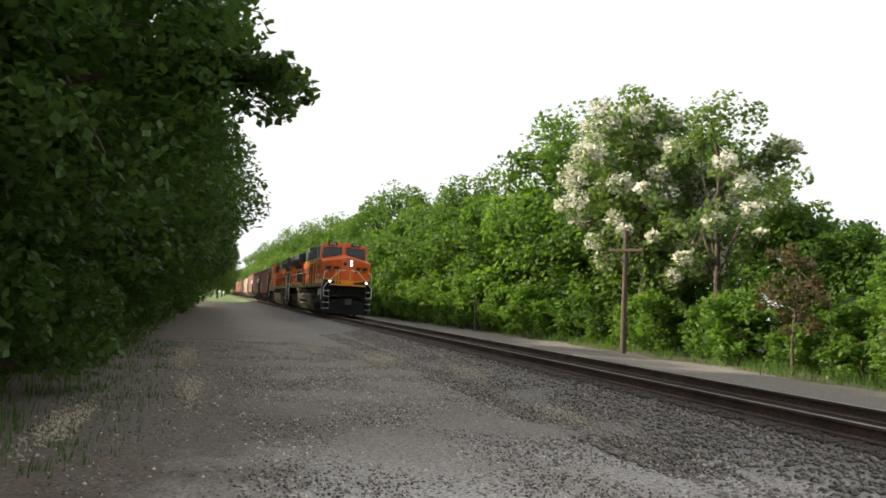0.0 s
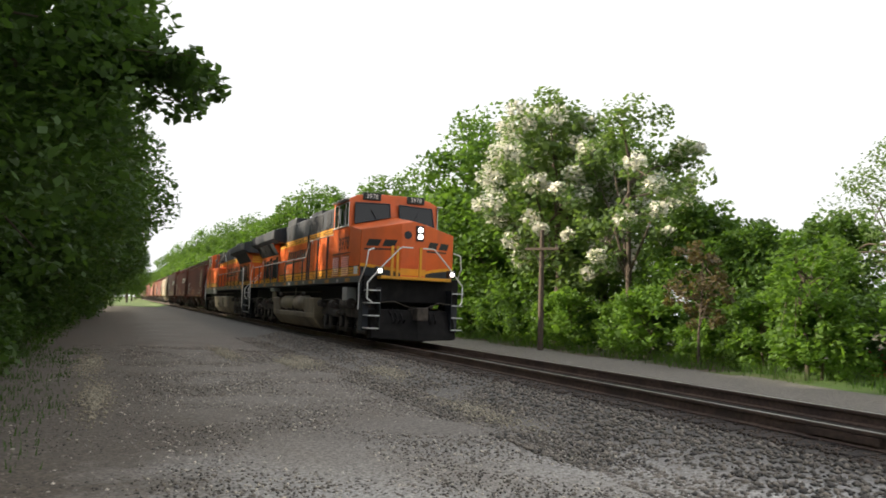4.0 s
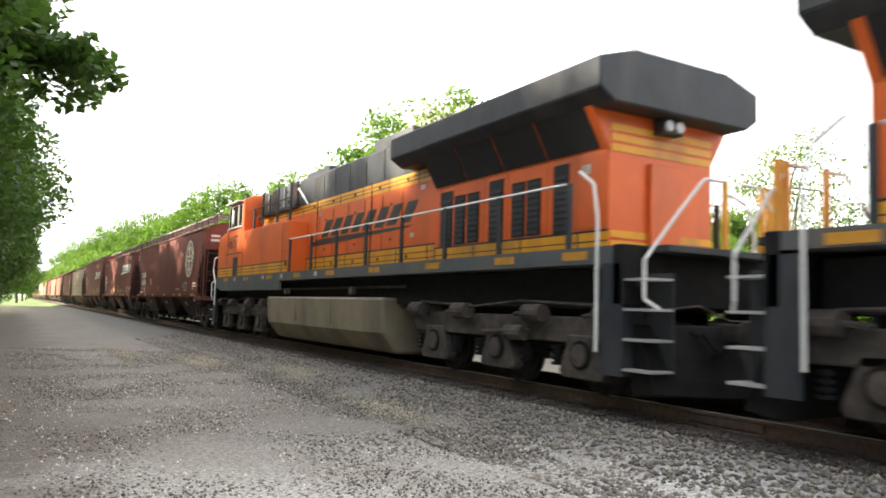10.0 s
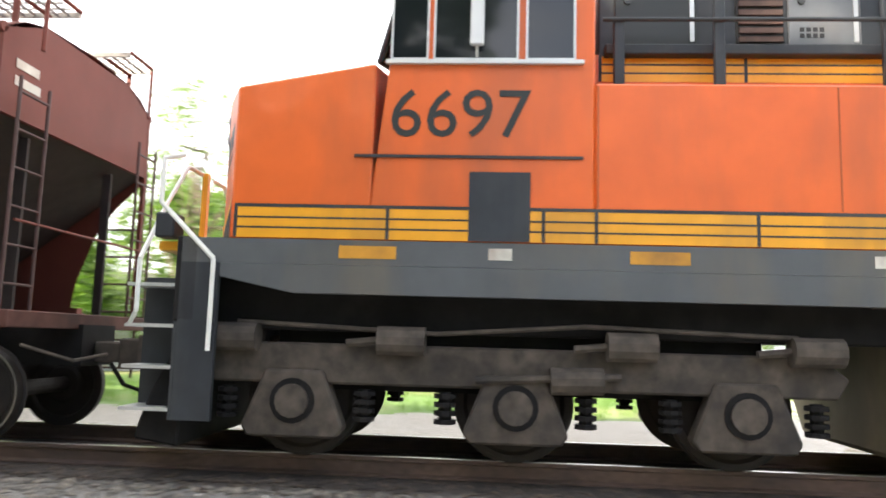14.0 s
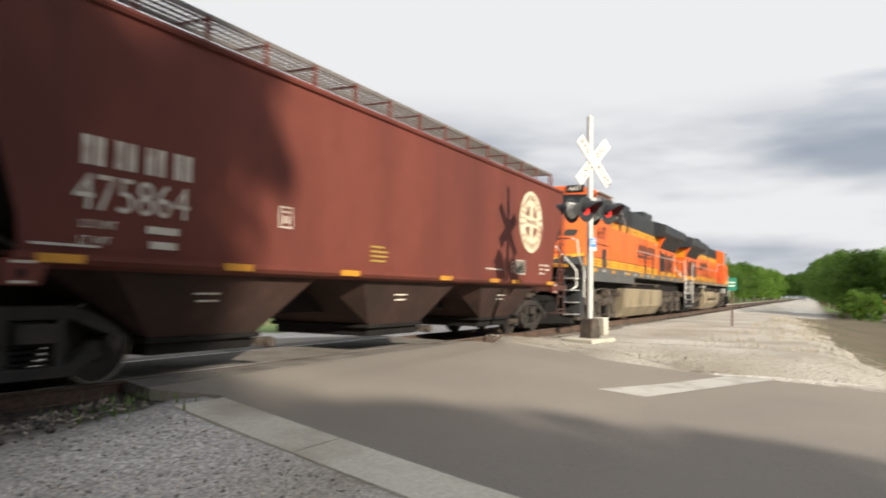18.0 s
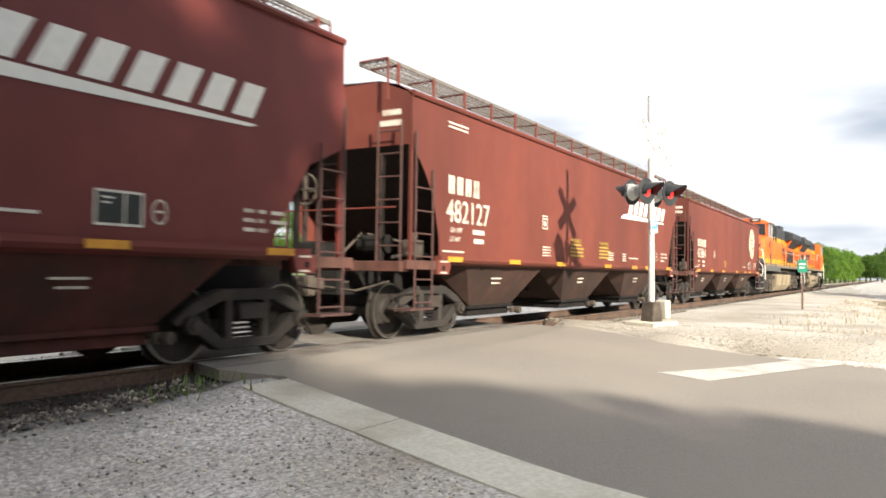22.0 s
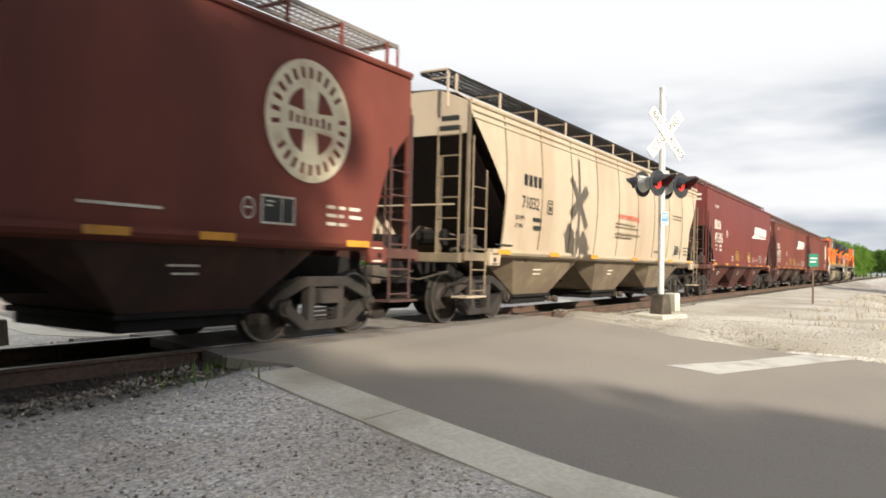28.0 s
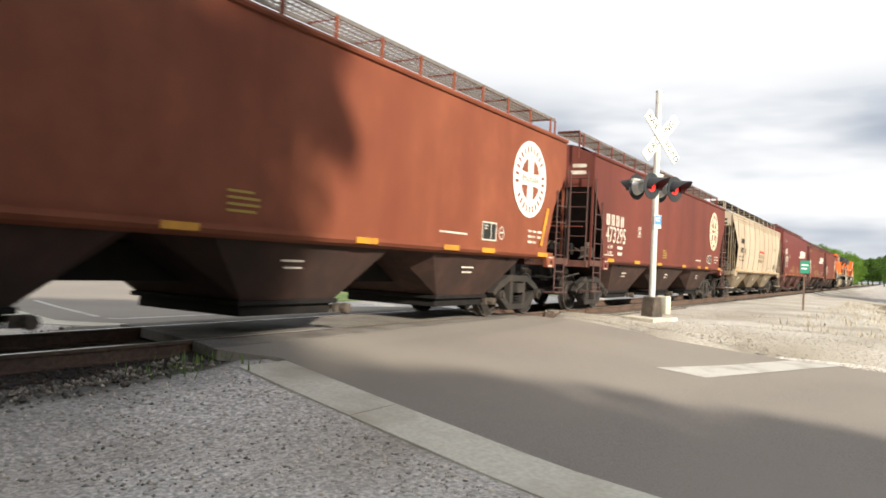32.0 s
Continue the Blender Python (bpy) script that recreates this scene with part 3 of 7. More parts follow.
for i in range(-150, 140):
    x = i * 0.52
    if road_left(D) < x < road_right(D) - 0.2:
        continue
    m = pose(x + random.uniform(-0.03, 0.03), D + random.uniform(-0.05, 0.05), 0, 0, 0, random.uniform(-1, 1))
    if tie is None:
        tie = Shape().box(-0.115, 0.115, -1.3, 1.3, -0.36, -0.182).make("tie", "tie", track, bevel=0.012)
        tie.matrix_basis = m
    else:
        share("tie", tie, track, m)
s = Shape()
for i in list(range(-560, -150)) + list(range(140, 900)):
    s.box(i * 0.52 - 0.115, i * 0.52 + 0.115, D - 1.3, D + 1.3, -0.36, -0.184)
tagged(s.make("far_ties", "tie", track, fix=False), kind="stuff")


def scatter(name, count, place, size, mat, lab, cat):
    """Loose angular stones as one sheet of real pieces."""
    rng = np.random.default_rng(len(name) + count)
    base = np.array([(1, 0, 0), (-1, 0, 0), (0, 1, 0), (0, -1, 0), (0, 0, 0.75), (0, 0, -0.75)], float)
    tri = np.array([(0, 2, 4), (2, 1, 4), (1, 3, 4), (3, 0, 4), (2, 0, 5), (1, 2, 5), (3, 1, 5), (0, 3, 5)])
    P = np.array(place(rng, count))
    k = len(P)
    sz = rng.uniform(size[0], size[1], (k, 1, 1)) * rng.uniform(0.6, 1.3, (k, 1, 3))
    V = base[None] * sz * rng.uniform(0.6, 1.3, (k, 6, 1))
    a = rng.uniform(0, 2 * np.pi, k)
    c, q = np.cos(a)[:, None], np.sin(a)[:, None]
    V = np.stack([V[:, :, 0] * c - V[:, :, 1] * q, V[:, :, 0] * q + V[:, :, 1] * c, V[:, :, 2]], -1) + P[:, None, :]
    F = (tri[None] + np.arange(k)[:, None, None] * 6).reshape(-1, 3)
    me = bpy.data.meshes.new(name)
    me.vertices.add(k * 6)
    me.vertices.foreach_set("co", V.reshape(-1))
    me.loops.add(len(F) * 3)
    me.loops.foreach_set("vertex_index", F.reshape(-1))
    me.polygons.add(len(F))
    me.polygons.foreach_set("loop_start", np.arange(len(F)) * 3)
    me.update(calc_edges=True)
    me.materials.append(M[mat])
    return tagged(new(name, me), lab, cat, kind="stuff")


def lot(rng, n):
    out = []
    while len(out) < n:
        r, a = 0.1 + 18 * rng.random() ** 1.5, rng.uniform(0, 2 * math.pi)
        x, y = r * math.cos(a), r * math.sin(a)
        if -2.2 < y < D - (2.5 if x < -3 else 1.6) and x < road_left(y) - 0.85:
            if x < -4.5 and (rng.random() < 0.7 or y < 0.5):
                continue
            out.append((x, y, ground_z(x, y) + 0.002))
    return out


def shoulder(rng, n):
    out = []
    while len(out) < n:
        x, y = rng.uniform(-32, 26) if rng.random() < 0.75 else rng.uniform(-12, 6), D + rng.choice((-1, -1, -1, 1)) * rng.uniform(1.45, 3.4)
        if x > -3 and abs(y - D) > 1.7 + 0.25 * rng.random():
            continue
        if not road_left(y) - 0.8 < x < road_right(y) + 0.1:
            out.append((x, y, ground_z(x, y) + 0.006))
    return out


def by_rail(rng, n):
    out = []
    while len(out) < n:
        x, y = rng.uniform(-26, 26), D + rng.choice((-1, -1, 1)) * rng.uniform(0.84, 1.6)
        if not road_left(y) - 0.8 < x < road_right(y) + 0.1:
            out.append((x, y, ground_z(x, y) + 0.004))
    return out


def between(rng, n):
    out = []
    while len(out) < n:
        x, y = rng.uniform(-30, 25), D + rng.uniform(-0.68, 0.68)
        if not road_left(y) < x < road_right(y):
            out.append((x, y, -0.205))
    return out


def verge(rng, n):
    out = []
    while len(out) < n:
        y = rng.uniform(-2, D - 2.0)
        x = road_right(y) + 0.1 + 14 * rng.random() ** 2
        out.append((x, y, ground_z(x, y) + 0.005))
    return out


scatter("gravel_stones", 42000, lot, (0.008, 0.024), "stone", "loose grey crushed gravel on the lot", "gravel")
def dirt_lot(rng, n):
    out = []
    while len(out) < n:
        x, y = -4.0 - 22 * rng.random() ** 1.4, rng.uniform(-1.2, D - 2.4)
        if y < 0.5 * rng.random() and rng.random() > 0.25:
            continue
        out.append((x, y, ground_z(x, y) + 0.002))
    return out


scatter("gravel_stones", 4500, dirt_lot, (0.008, 0.024), "stone", "pale loose stones on the packed dirt", "gravel")
scatter("gravel_stones", 26000, dirt_lot, (0.008, 0.022), "dark_stone", "loose dusty gravel on the packed dirt", "gravel")
scatter("ballast_stones", 9000, by_rail, (0.016, 0.036), "oily_shaded_stone", "oily ballast stones along the rails, darkened for train shade", "ballast")
scatter("ballast_stones", 22000, shoulder, (0.018, 0.042), "dark_stone", "dark crushed ballast stones beside the rails", "ballast")
scatter("ballast_stones", 6000, between, (0.018, 0.04), "oily_shaded_stone", "dark ballast stones between the rails", "ballast")
scatter("verge_stones", 9000, verge, (0.006, 0.02), "pale_gravel", "pale crushed limestone beside the road", "gravel")


def straws(rng, n):
    out = []
    for cx, cy, lx, ly in ((-12.8, -0.2, 2.4, 0.28), (-18.8, -0.5, 2.8, 0.3), (-19.5, 4.3, 1.6, 0.4), (-22.8, 3.0, 3.2, 0.3), (-9.4, -1.5, 1.8, 0.25), (-20.4, 4.8, 2.0, 0.3), (-15.8, 5.6, 1.5, 0.3), (-10.2, 5.2, 1.6, 0.3)):
        for _ in range(n // 8):
            x, y = rng.normal(cx, lx * 0.5), rng.normal(cy, ly * 0.5)
            out.append((x, y, ground_z(x, y) + 0.02))
    return out


scatter("straw_litter", 5600, straws, (0.01, 0.032), "straw", "patches of pale dry straw on the gravel", "straw")


def tufts(name, places, height, blades, mat, lab):
    """Clumps of grass blades."""
    rng = random.Random(len(places) + int(height * 100))
    s = Shape()
    for x, y in places:
        z = ground_z(x, y) - 0.02
        for _ in range(blades):
            a, h, w = rng.uniform(0, 6.3), height * rng.uniform(0.5, 1.2), rng.uniform(0.006, 0.016)
            px, py = x + rng.gauss(0, 0.16), y + rng.gauss(0, 0.16)
            lean = rng.uniform(0.1, 0.5) * h
            c, q = math.cos(a), math.sin(a)
            s.add([(px - q * w, py + c * w, z), (px + q * w, py - c * w, z), (px + c * lean, py + q * lean, z + h)], [(0, 1, 2)])
    return tagged(s.make(name, mat, fix=False), lab, "grass", kind="stuff")


R = random.Random(5)
tufts("roadside_weeds", [(R.uniform(4.6, 5.5), R.uniform(6.05, 6.5)) for _ in range(9)], 0.12, 12, "leaf_grey", "small green weeds at the end of the asphalt")
tufts("verge_grass", [(R.uniform(-45, -7), R.uniform(-4.8, -2.0)) for _ in range(800)], 0.24, 12, "leaf_dark", "rough dark grass below the hedge trees")
tufts("verge_grass", [(R.uniform(-24, -7), R.uniform(-2.4, -0.7)) for _ in range(170)], 0.13, 10, "leaf_dark", "short dark grass at the edge of the gravel")
tufts("far_grass", [(R.uniform(-45, 8), R.uniform(16.2, 22)) for _ in range(1100)], 0.45, 10, "leaf", "tall green grass behind the gravel strip")
tufts("bank_grass", [(R.uniform(16, 60), R.uniform(-1.5, 1.5) + 0.05 * 20) for _ in range(260)], 0.16, 9, "straw", "dry yellow grass on the ditch bank")


# ---- train parts ----
def wheel_mesh(r, name):
    s = Shape()
    prof = [(0.0, 0.09), (0.055, 0.09), (0.06, r * 0.45), (0.03, r * 0.5), (0.03, r * 0.82), (0.06, r * 0.88), (0.062, r), (-0.03, r), (-0.04, r + 0.028), (-0.06, r + 0.025), (-0.065, r * 0.86), (-0.02, r * 0.8), (-0.02, r * 0.5), (-0.06, r * 0.42), (-0.06, 0.09)]
    n = 28
    k = len(prof)
    for i in range(n):
        a = 2 * math.pi * i / n
        for y, q in prof:
            s.v.append((q * math.cos(a), y, q * math.sin(a)))
    for i in range(n):
        for j in range(k - 1):
            s.f.append((i * k + j, ((i + 1) % n) * k + j, ((i + 1) % n) * k + j + 1, i * k + j + 1))
    for a in (0.4, 2.5, 4.6):  # bolts and chalk marks that show the turning
        s.cyl((r * 0.62 * math.cos(a), 0.02, r * 0.62 * math.sin(a)), (r * 0.62 * math.cos(a), 0.045, r * 0.62 * math.sin(a)), 0.03, 6)
    return s.make(name, "wheel")


PROTO = {}


def wheelset(parent, x, r):
    """An axle with two wheels; outer faces look away from the middle."""
    ax = PROTO.get(("axle", r))
    if ax is None:
        ax = Shape().cyl((0, -1.02, 0), (0, 1.02, 0), 0.085, 12).make("wheelset", "wheel", parent)
        PROTO[("axle", r)] = ax
    else:
        ax = share("wheelset", ax, parent, Matrix())
    ax.matrix_basis = pose(x, 0, r)
    w = PROTO.get(("wheel", r))
    if w is None:
        w = wheel_mesh(r, "wheel")
        w.parent = ax
        PROTO[("wheel", r)] = w
    else:
        w = share("wheel", w, ax, Matrix())
    w.matrix_basis = pose(0, 0.76, 0)
    share("wheel", w, ax, pose(0, -0.76, 0, 0, 0, 180))
    for y in (0.815, -0.815):
        t = PROTO.get(("rim", r))
        m = pose(0, y, 0)
        if t is None:
            t = Shape()
            n = 28
            for i in range(n):
                a = 2 * math.pi * i / n
                for q in (r * 0.95, r * 0.988):
                    t.v += [(q * math.cos(a), -0.012, q * math.sin(a)), (q * math.cos(a), 0.012, q * math.sin(a))]
            for i in range(n):
                j = (i + 1) % n
                t.f += [(4 * i, 4 * j, 4 * j + 2, 4 * i + 2), (4 * i + 1, 4 * i + 3, 4 * j + 3, 4 * j + 1), (4 * i + 2, 4 * j + 2, 4 * j + 3, 4 * i + 3), (4 * i, 4 * i + 1, 4 * j + 1, 4 * j)]
            t = t.make("rim", "tread" if r < 0.5 else "wheel", ax, "bright worn wheel rim" if r < 0.5 else "")
            PROTO[("rim", r)] = t
            t.matrix_basis = m
        else:
            share("rim", t, ax, m)
    return ax


SPIN = []


def one(key, shape, name, mat, parent, at, label=""):
    """A small repeated piece: built at its first use, then shared."""
    o = PROTO.get(key)
    if o is None:
        o = shape().make(name, mat, parent, label)
        PROTO[key] = o
    else:
        o = share(name, o, parent, Matrix())
        if label:
            o["label"] = label
    o.matrix_basis = pose(*at)
    return o


def freight_truck(parent, x):
    """Cast three-piece truck: two side frames, bolster, springs, bearings."""
    if "frame" not in PROTO:
        s = Shape()
        # outline with two windows: built from struts
        s.prism([(-1.12, 0.5), (-0.9, 0.68), (-0.45, 0.86), (0.45, 0.86), (0.9, 0.68), (1.12, 0.5), (1.06, 0.44), (0.84, 0.55), (0.42, 0.72), (-0.42, 0.72), (-0.84, 0.55), (-1.06, 0.44)], "y", -0.08, 0.08)
        s.prism([(-0.9, 0.42), (-0.72, 0.5), (-0.38, 0.26), (0.38, 0.26), (0.72, 0.5), (0.9, 0.42), (0.46, 0.14), (-0.46, 0.14)], "y", -0.09, 0.09)
        s.box(-0.36, -0.24, -0.08, 0.08, 0.22, 0.75).box(0.24, 0.36, -0.08, 0.08, 0.22, 0.75)
        PROTO["frame"] = s.make("side_frame", "cast", parent, bevel=0.012)
        a = PROTO["frame"]
        s = Shape()
        for k in (-0.14, 0.0, 0.14):
            for i in range(5):
                s.cyl((k, 0, 0.28 + 0.06 * i), (k, 0, 0.31 + 0.06 * i), 0.062, 8)
        PROTO["spring"] = s.make("spring_nest", "dark", a)
        PROTO["bearing"] = Shape().cyl((0, 0, 0), (0, -0.1, 0), 0.11, 12).cyl((0, -0.1, 0), (0, -0.14, 0), 0.065, 8).make("bearing", "cast", a)
        PROTO["bearing"].matrix_basis = pose(-0.89, -0.06, 0.457)
        PROTO["spring"].matrix_basis = pose(0, -0.0, 0)
        a.matrix_basis = pose(x, -1.0, 0)
        share("bearing", PROTO["bearing"], a, pose(0.89, -0.06, 0.457))
        PROTO["bolster"] = Shape().prism([(-1.15, 0.5), (1.15, 0.5), (1.15, 0.68), (0.4, 0.8), (-0.4, 0.8), (-1.15, 0.68)], "x", -0.2, 0.2).make("bolster", "cast", parent)
        PROTO["bolster"].matrix_basis = pose(x, 0, 0)
    else:
        a = share("side_frame", PROTO["frame"], parent, pose(x, -1.0, 0))
        for dx in (-0.89, 0.89):
            share("bearing", PROTO["bearing"], a, pose(dx, -0.06, 0.457))
        share("spring_nest", PROTO["spring"], a, Matrix())
        share("bolster", PROTO["bolster"], parent, pose(x, 0, 0))
    b = share("side_frame", PROTO["frame"], parent, pose(x, 1.0, 0, 0, 0, 180))
    for dx in (-0.89, 0.89):
        share("bearing", PROTO["bearing"], b, pose(dx, -0.06, 0.457))
    for dx in (-0.89, 0.89):
        SPIN.append((wheelset(parent, x + dx, 0.457), x + dx, 0.457, 1))


def bars(parent, x, y, z, widths, step, h, mat, name="painted_text"):
    """Writing too small to read, as plain bars on a side wall that looks to -y."""
    s = Shape()
    for i, w in enumerate(widths):
        s.box(x, x + w, y - 0.003, y, z - i * step, z - i * step + h)
    return s.make(name, mat, parent, fix=False)


def slanted_mark(parent, x, y, z, w, h, mat, side=-1, lean=0.35, outline=None):
    """A company mark drawn as plain slanted blocks over a wedge."""
    sx = 1 if side < 0 else -1
    s = Shape()
    bw = w / 4.25
    k = lean * h
    for i in range(4):
        for g in (0.0, 0.5):
            a = (i + g) * w / 4
            b = a + bw * 0.36
            Shape().prism([(x + sx * p, z + q) for p, q in ((a, 0), (b, 0), (b + k, h), (a + k, h))], "y", y, y + side * 0.004).make("mark_block", mat, parent)
    s.prism([(x - sx * 0.12 * w, z - 0.2 * h), (x + sx * 0.0, z - 0.2 * h + 0.14 * h), (x + sx * w * 0.98, z - 0.16 * h), (x + sx * w * 0.95, z - 0.26 * h), (x - sx * 0.18 * w, z - 0.48 * h)], "y", y, y + side * 0.004)
    return s.make("mark_underline", mat, parent)


def round_mark(parent, x, y, z, rx, rz, mat, base):
    """A round company mark: pale disc with four dark windows, and bars round its ring."""
    n = 36
    disc = Shape().prism([(x + rx * math.cos(2 * math.pi * i / n), z + rz * math.sin(2 * math.pi * i / n)) for i in range(n)], "y", y, y - 0.004).make("round_company_mark", mat, parent)
    for q in range(4):
        s = Shape()
        a0, a1 = q * math.pi / 2 + 0.34, (q + 1) * math.pi / 2 - 0.34
        ring = [a0 + (a1 - a0) * i / 6 for i in range(7)]
        pts = [(x + 0.56 * rx * math.cos(a), z + 0.56 * rz * math.sin(a)) for a in ring]
        am = (a0 + a1) / 2
        pts.append((x + 0.22 * rx * math.cos(am), z + 0.22 * rz * math.sin(am)))
        s.prism(pts, "y", y - 0.0041, y - 0.0075).make("emblem_window", base, parent)
    for k in range(7):
        p = x + (-0.5 + k / 6) * 0.9 * rx
        Shape().box(p - 0.035 * rx, p + 0.035 * rx, y - 0.0075, y - 0.0041, z - 0.07 * rz, z + (0.1 if k in (0, 5) else 0.06) * rz).make("emblem_bar", base, parent, fix=False)
    for i in range(26):
        a = math.pi * (0.12 + i / 26 * 2) + 0.25
        if i in (12, 25):
            continue
        c, q = math.cos(a), math.sin(a)
        r0, r1, w = 0.7, 0.88, 0.038
        Shape().prism([(x + rx * (r0 * c - w * q), z + rz * (r0 * q + w * c)), (x + rx * (r0 * c + w * q), z + rz * (r0 * q - w * c)), (x + rx * (r1 * c + w * q), z + rz * (r1 * q - w * c)), (x + rx * (r1 * c - w * q), z + rz * (r1 * q + w * c))], "y", y - 0.0041, y - 0.0075).make("ring_bar", base, parent, fix=False)
    return disc


# ---- covered hopper cars ----
CAR = 18.05


def side_edge(style, z, eave):
    """Half length of the side wall at the height z."""
    if style == "curve":
        return lerp(z, [(1.37, 7.3), (1.65, 7.32), (1.9, 7.4), (2.3, 7.53), (2.5, 7.65), (2.7, 7.79), (2.9, 7.98), (3.06, 8.15)])
    if style == "angle":
        return lerp(z, [(1.37, 6.8), (1.55, 6.85), (2.45, 7.45), (2.75, 8.15)])
    return lerp(z, [(1.37, 6.93), (2.35, 6.88), (3.72, 8.15)])


def bulge(style, z, eave):
    """How far the side wall swells out at the height z."""
    return (0.095 if style == "cream" else 0.02) * math.sin(math.pi * min(max((z - 1.37) / (eave - 1.37), 0.0), 1.0))


def hopper_body(style, eave):
    s = Shape()
    zs = sorted(set([3.3, 3.7, 1.37, 1.5, 1.7, 1.9, 2.1, 2.3, 2.45, 2.6, 2.75, 2.9, 3.06, 3.2, 3.5, eave - 0.12, eave]))
    roof = [(1.2, eave + 0.17), (0.85, eave + 0.26), (0.0, eave + 0.3)]
    nx = 9
    for side in (-1, 1):
        k = len(s.v)
        for z in zs:
            h = side_edge(style, z, eave)
            b = bulge(style, z, eave)
            for i in range(nx):
                s.v.append((-h + 2 * h * i / (nx - 1), side * (1.49 + b), z))
        for y, z in roof:
            for i in range(nx):
                s.v.append((-8.15 + 16.3 * i / (nx - 1), side * y, z))
        rows = len(zs) + len(roof)
        for j in range(rows - 1):
            for i in range(nx - 1):
                q = (k + j * nx + i, k + j * nx + i + 1, k + (j + 1) * nx + i + 1, k + (j + 1) * nx + i)
                s.f.append(q if side < 0 else q[::-1])
    return s


def hopper(colour, style, eave, mark, number, lab, mark_mat="cream_logo", num_size=0.42, warn=(), mark_x=5.5, mark_z=2.85, num_x=-5.74, num_z=1.98, panel_x=4.5, report=(-7.07, -5.55, 2.24, 2.54), stencil=(-4.0, 2.1)):
    car = tagged(new("hopper_car"), lab, "hopper car", "hopper cars of the train")
    body = hopper_body(style, eave).make("body", colour, car, smooth=False)
    for p in body.data.polygons:
        p.use_smooth = True
    # eave rails and side sills
    for sd in (-1, 1):
        Shape().cyl((-8.15, sd * 1.49, eave + 0.0), (8.15, sd * 1.49, eave + 0.0), 0.055, 8).make("eave_rail", colour, body)
        Shape().prism([(sd * 1.47, 1.37), (sd * 1.6, 1.37), (sd * 1.6, 1.31), (sd * 1.56, 1.26), (sd * 1.47, 1.22)], "x", -7.4, 7.4).make("side_sill", colour, car)
        Shape().box(-8.35, -7.4, sd * 1.5 - 0.06, sd * 1.5 + 0.06, 1.14, 1.28).make("end_sill_side", "bay_cream" if style == "cream" else "sill", car)
        Shape().box(7.4, 8.35, sd * 1.5 - 0.06, sd * 1.5 + 0.06, 1.14, 1.28).make("end_sill_side", "bay_cream" if style == "cream" else "sill", car)
    for e in (-1, 1):
        low = {"curve": 3.1, "angle": 2.75, "cream": 3.35}[style]
        Shape().box(min(e * 8.1, e * 8.15), max(e * 8.1, e * 8.15), -1.48, 1.48, low, eave).prism([(-1.48, eave), (1.48, eave), (0.85, eave + 0.25), (-0.85, eave + 0.25)], "x", e * 8.1, e * 8.15).make("end_plate", colour, body)
        # recess shade comes from the sheet's own dark colour
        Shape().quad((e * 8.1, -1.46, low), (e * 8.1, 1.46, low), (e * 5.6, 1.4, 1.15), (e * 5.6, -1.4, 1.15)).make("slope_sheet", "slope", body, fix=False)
        Shape().box(min(e * 8.2, e * 8.45), max(e * 8.2, e * 8.45), -1.5, 1.5, 1.1, 1.26).make("end_sill", "bay_cream" if style == "cream" else "sill", car, bevel=0.01)
        Shape().box(min(e * 5.4, e * 8.5), max(e * 5.4, e * 8.5), -0.33, 0.33, 0.72, 1.15).make("draft_sill", "dark", car)
        cp = Shape().box(min(e * 8.5, e * 8.85), max(e * 8.5, e * 8.85), -0.09, 0.09, 0.76, 0.98).box(min(e * 8.8, e * 9.03), max(e * 8.8, e * 9.03), -0.16, 0.14, 0.7, 1.02).make("coupler", "truck", car, bevel=0.02)
        Shape().tube([(e * 8.45, 0.3, 0.8), (e * 8.65, 0.32, 0.5), (e * 8.95, 0.3, 0.42), (e * 9.02, 0.3, 0.55)], 0.025, 6).make("air_hose", "dark", cp)
        # upright end posts and ladders at the four corners
        for sd in (-1, 1):
            pw = 0.025
            Shape().box(min(e * 8.13 - pw, e * 8.13 + pw), max(e * 8.13 - pw, e * 8.13 + pw), sd * 1.47 - pw, sd * 1.47 + pw, 1.28, eave - 0.05).make("corner_post", "bay_cream" if style == "cream" else colour, car)
            lad = Shape()
            for x in (7.62, 8.12):
                lad.cyl((e * x, sd * 1.56, 0.55 if x < 8 else 0.5), (e * x, sd * 1.56, 2.75 if x < 8 else 3.3), 0.018, 6)
            for i in range(6):
                lad.cyl((e * 7.62, sd * 1.56, 0.62 + 0.36 * i), (e * 8.12, sd * 1.56, 0.62 + 0.36 * i), 0.014, 6)
            lad.make("side_ladder", "ladder" if style != "cream" else "bay_cream", car)
            lad = Shape()
            for y in (0.95, 1.4):
                lad.cyl((e * 8.3, sd * y, 1.2), (e * 8.3, sd * y, 3.45), 0.018, 6)
            for i in range(6):
                lad.cyl((e * 8.3, sd * 0.95, 1.5 + 0.36 * i), (e * 8.3, sd * 1.4, 1.5 + 0.36 * i), 0.014, 6)
            lad.make("end_ladder", "ladder" if style != "cream" else "bay_cream", car)
        Shape().cyl((e * 8.3, -1.3, 2.1), (e * 8.3, 1.3, 2.1), 0.016, 6).make("grab_rail", colour, car)
    # brake gear on the rear end
    Shape().cyl((-7.9, -0.9, 1.55), (-7.9, -0.35, 1.55), 0.15, 12).make("brake_cylinder", "dark", car)
    Shape().box(-8.1, -7.5, 0.3, 0.9, 1.28, 1.6).make("brake_reservoir", "dark", car, bevel=0.04)
    Shape().tube([(-8.3, -1.25, 1.32), (-7.6, -1.25, 1.42), (-7.2, -0.9, 1.42), (-6.6, -0.9, 1.2)], 0.028, 6).make("brake_pipe", "truck", car)
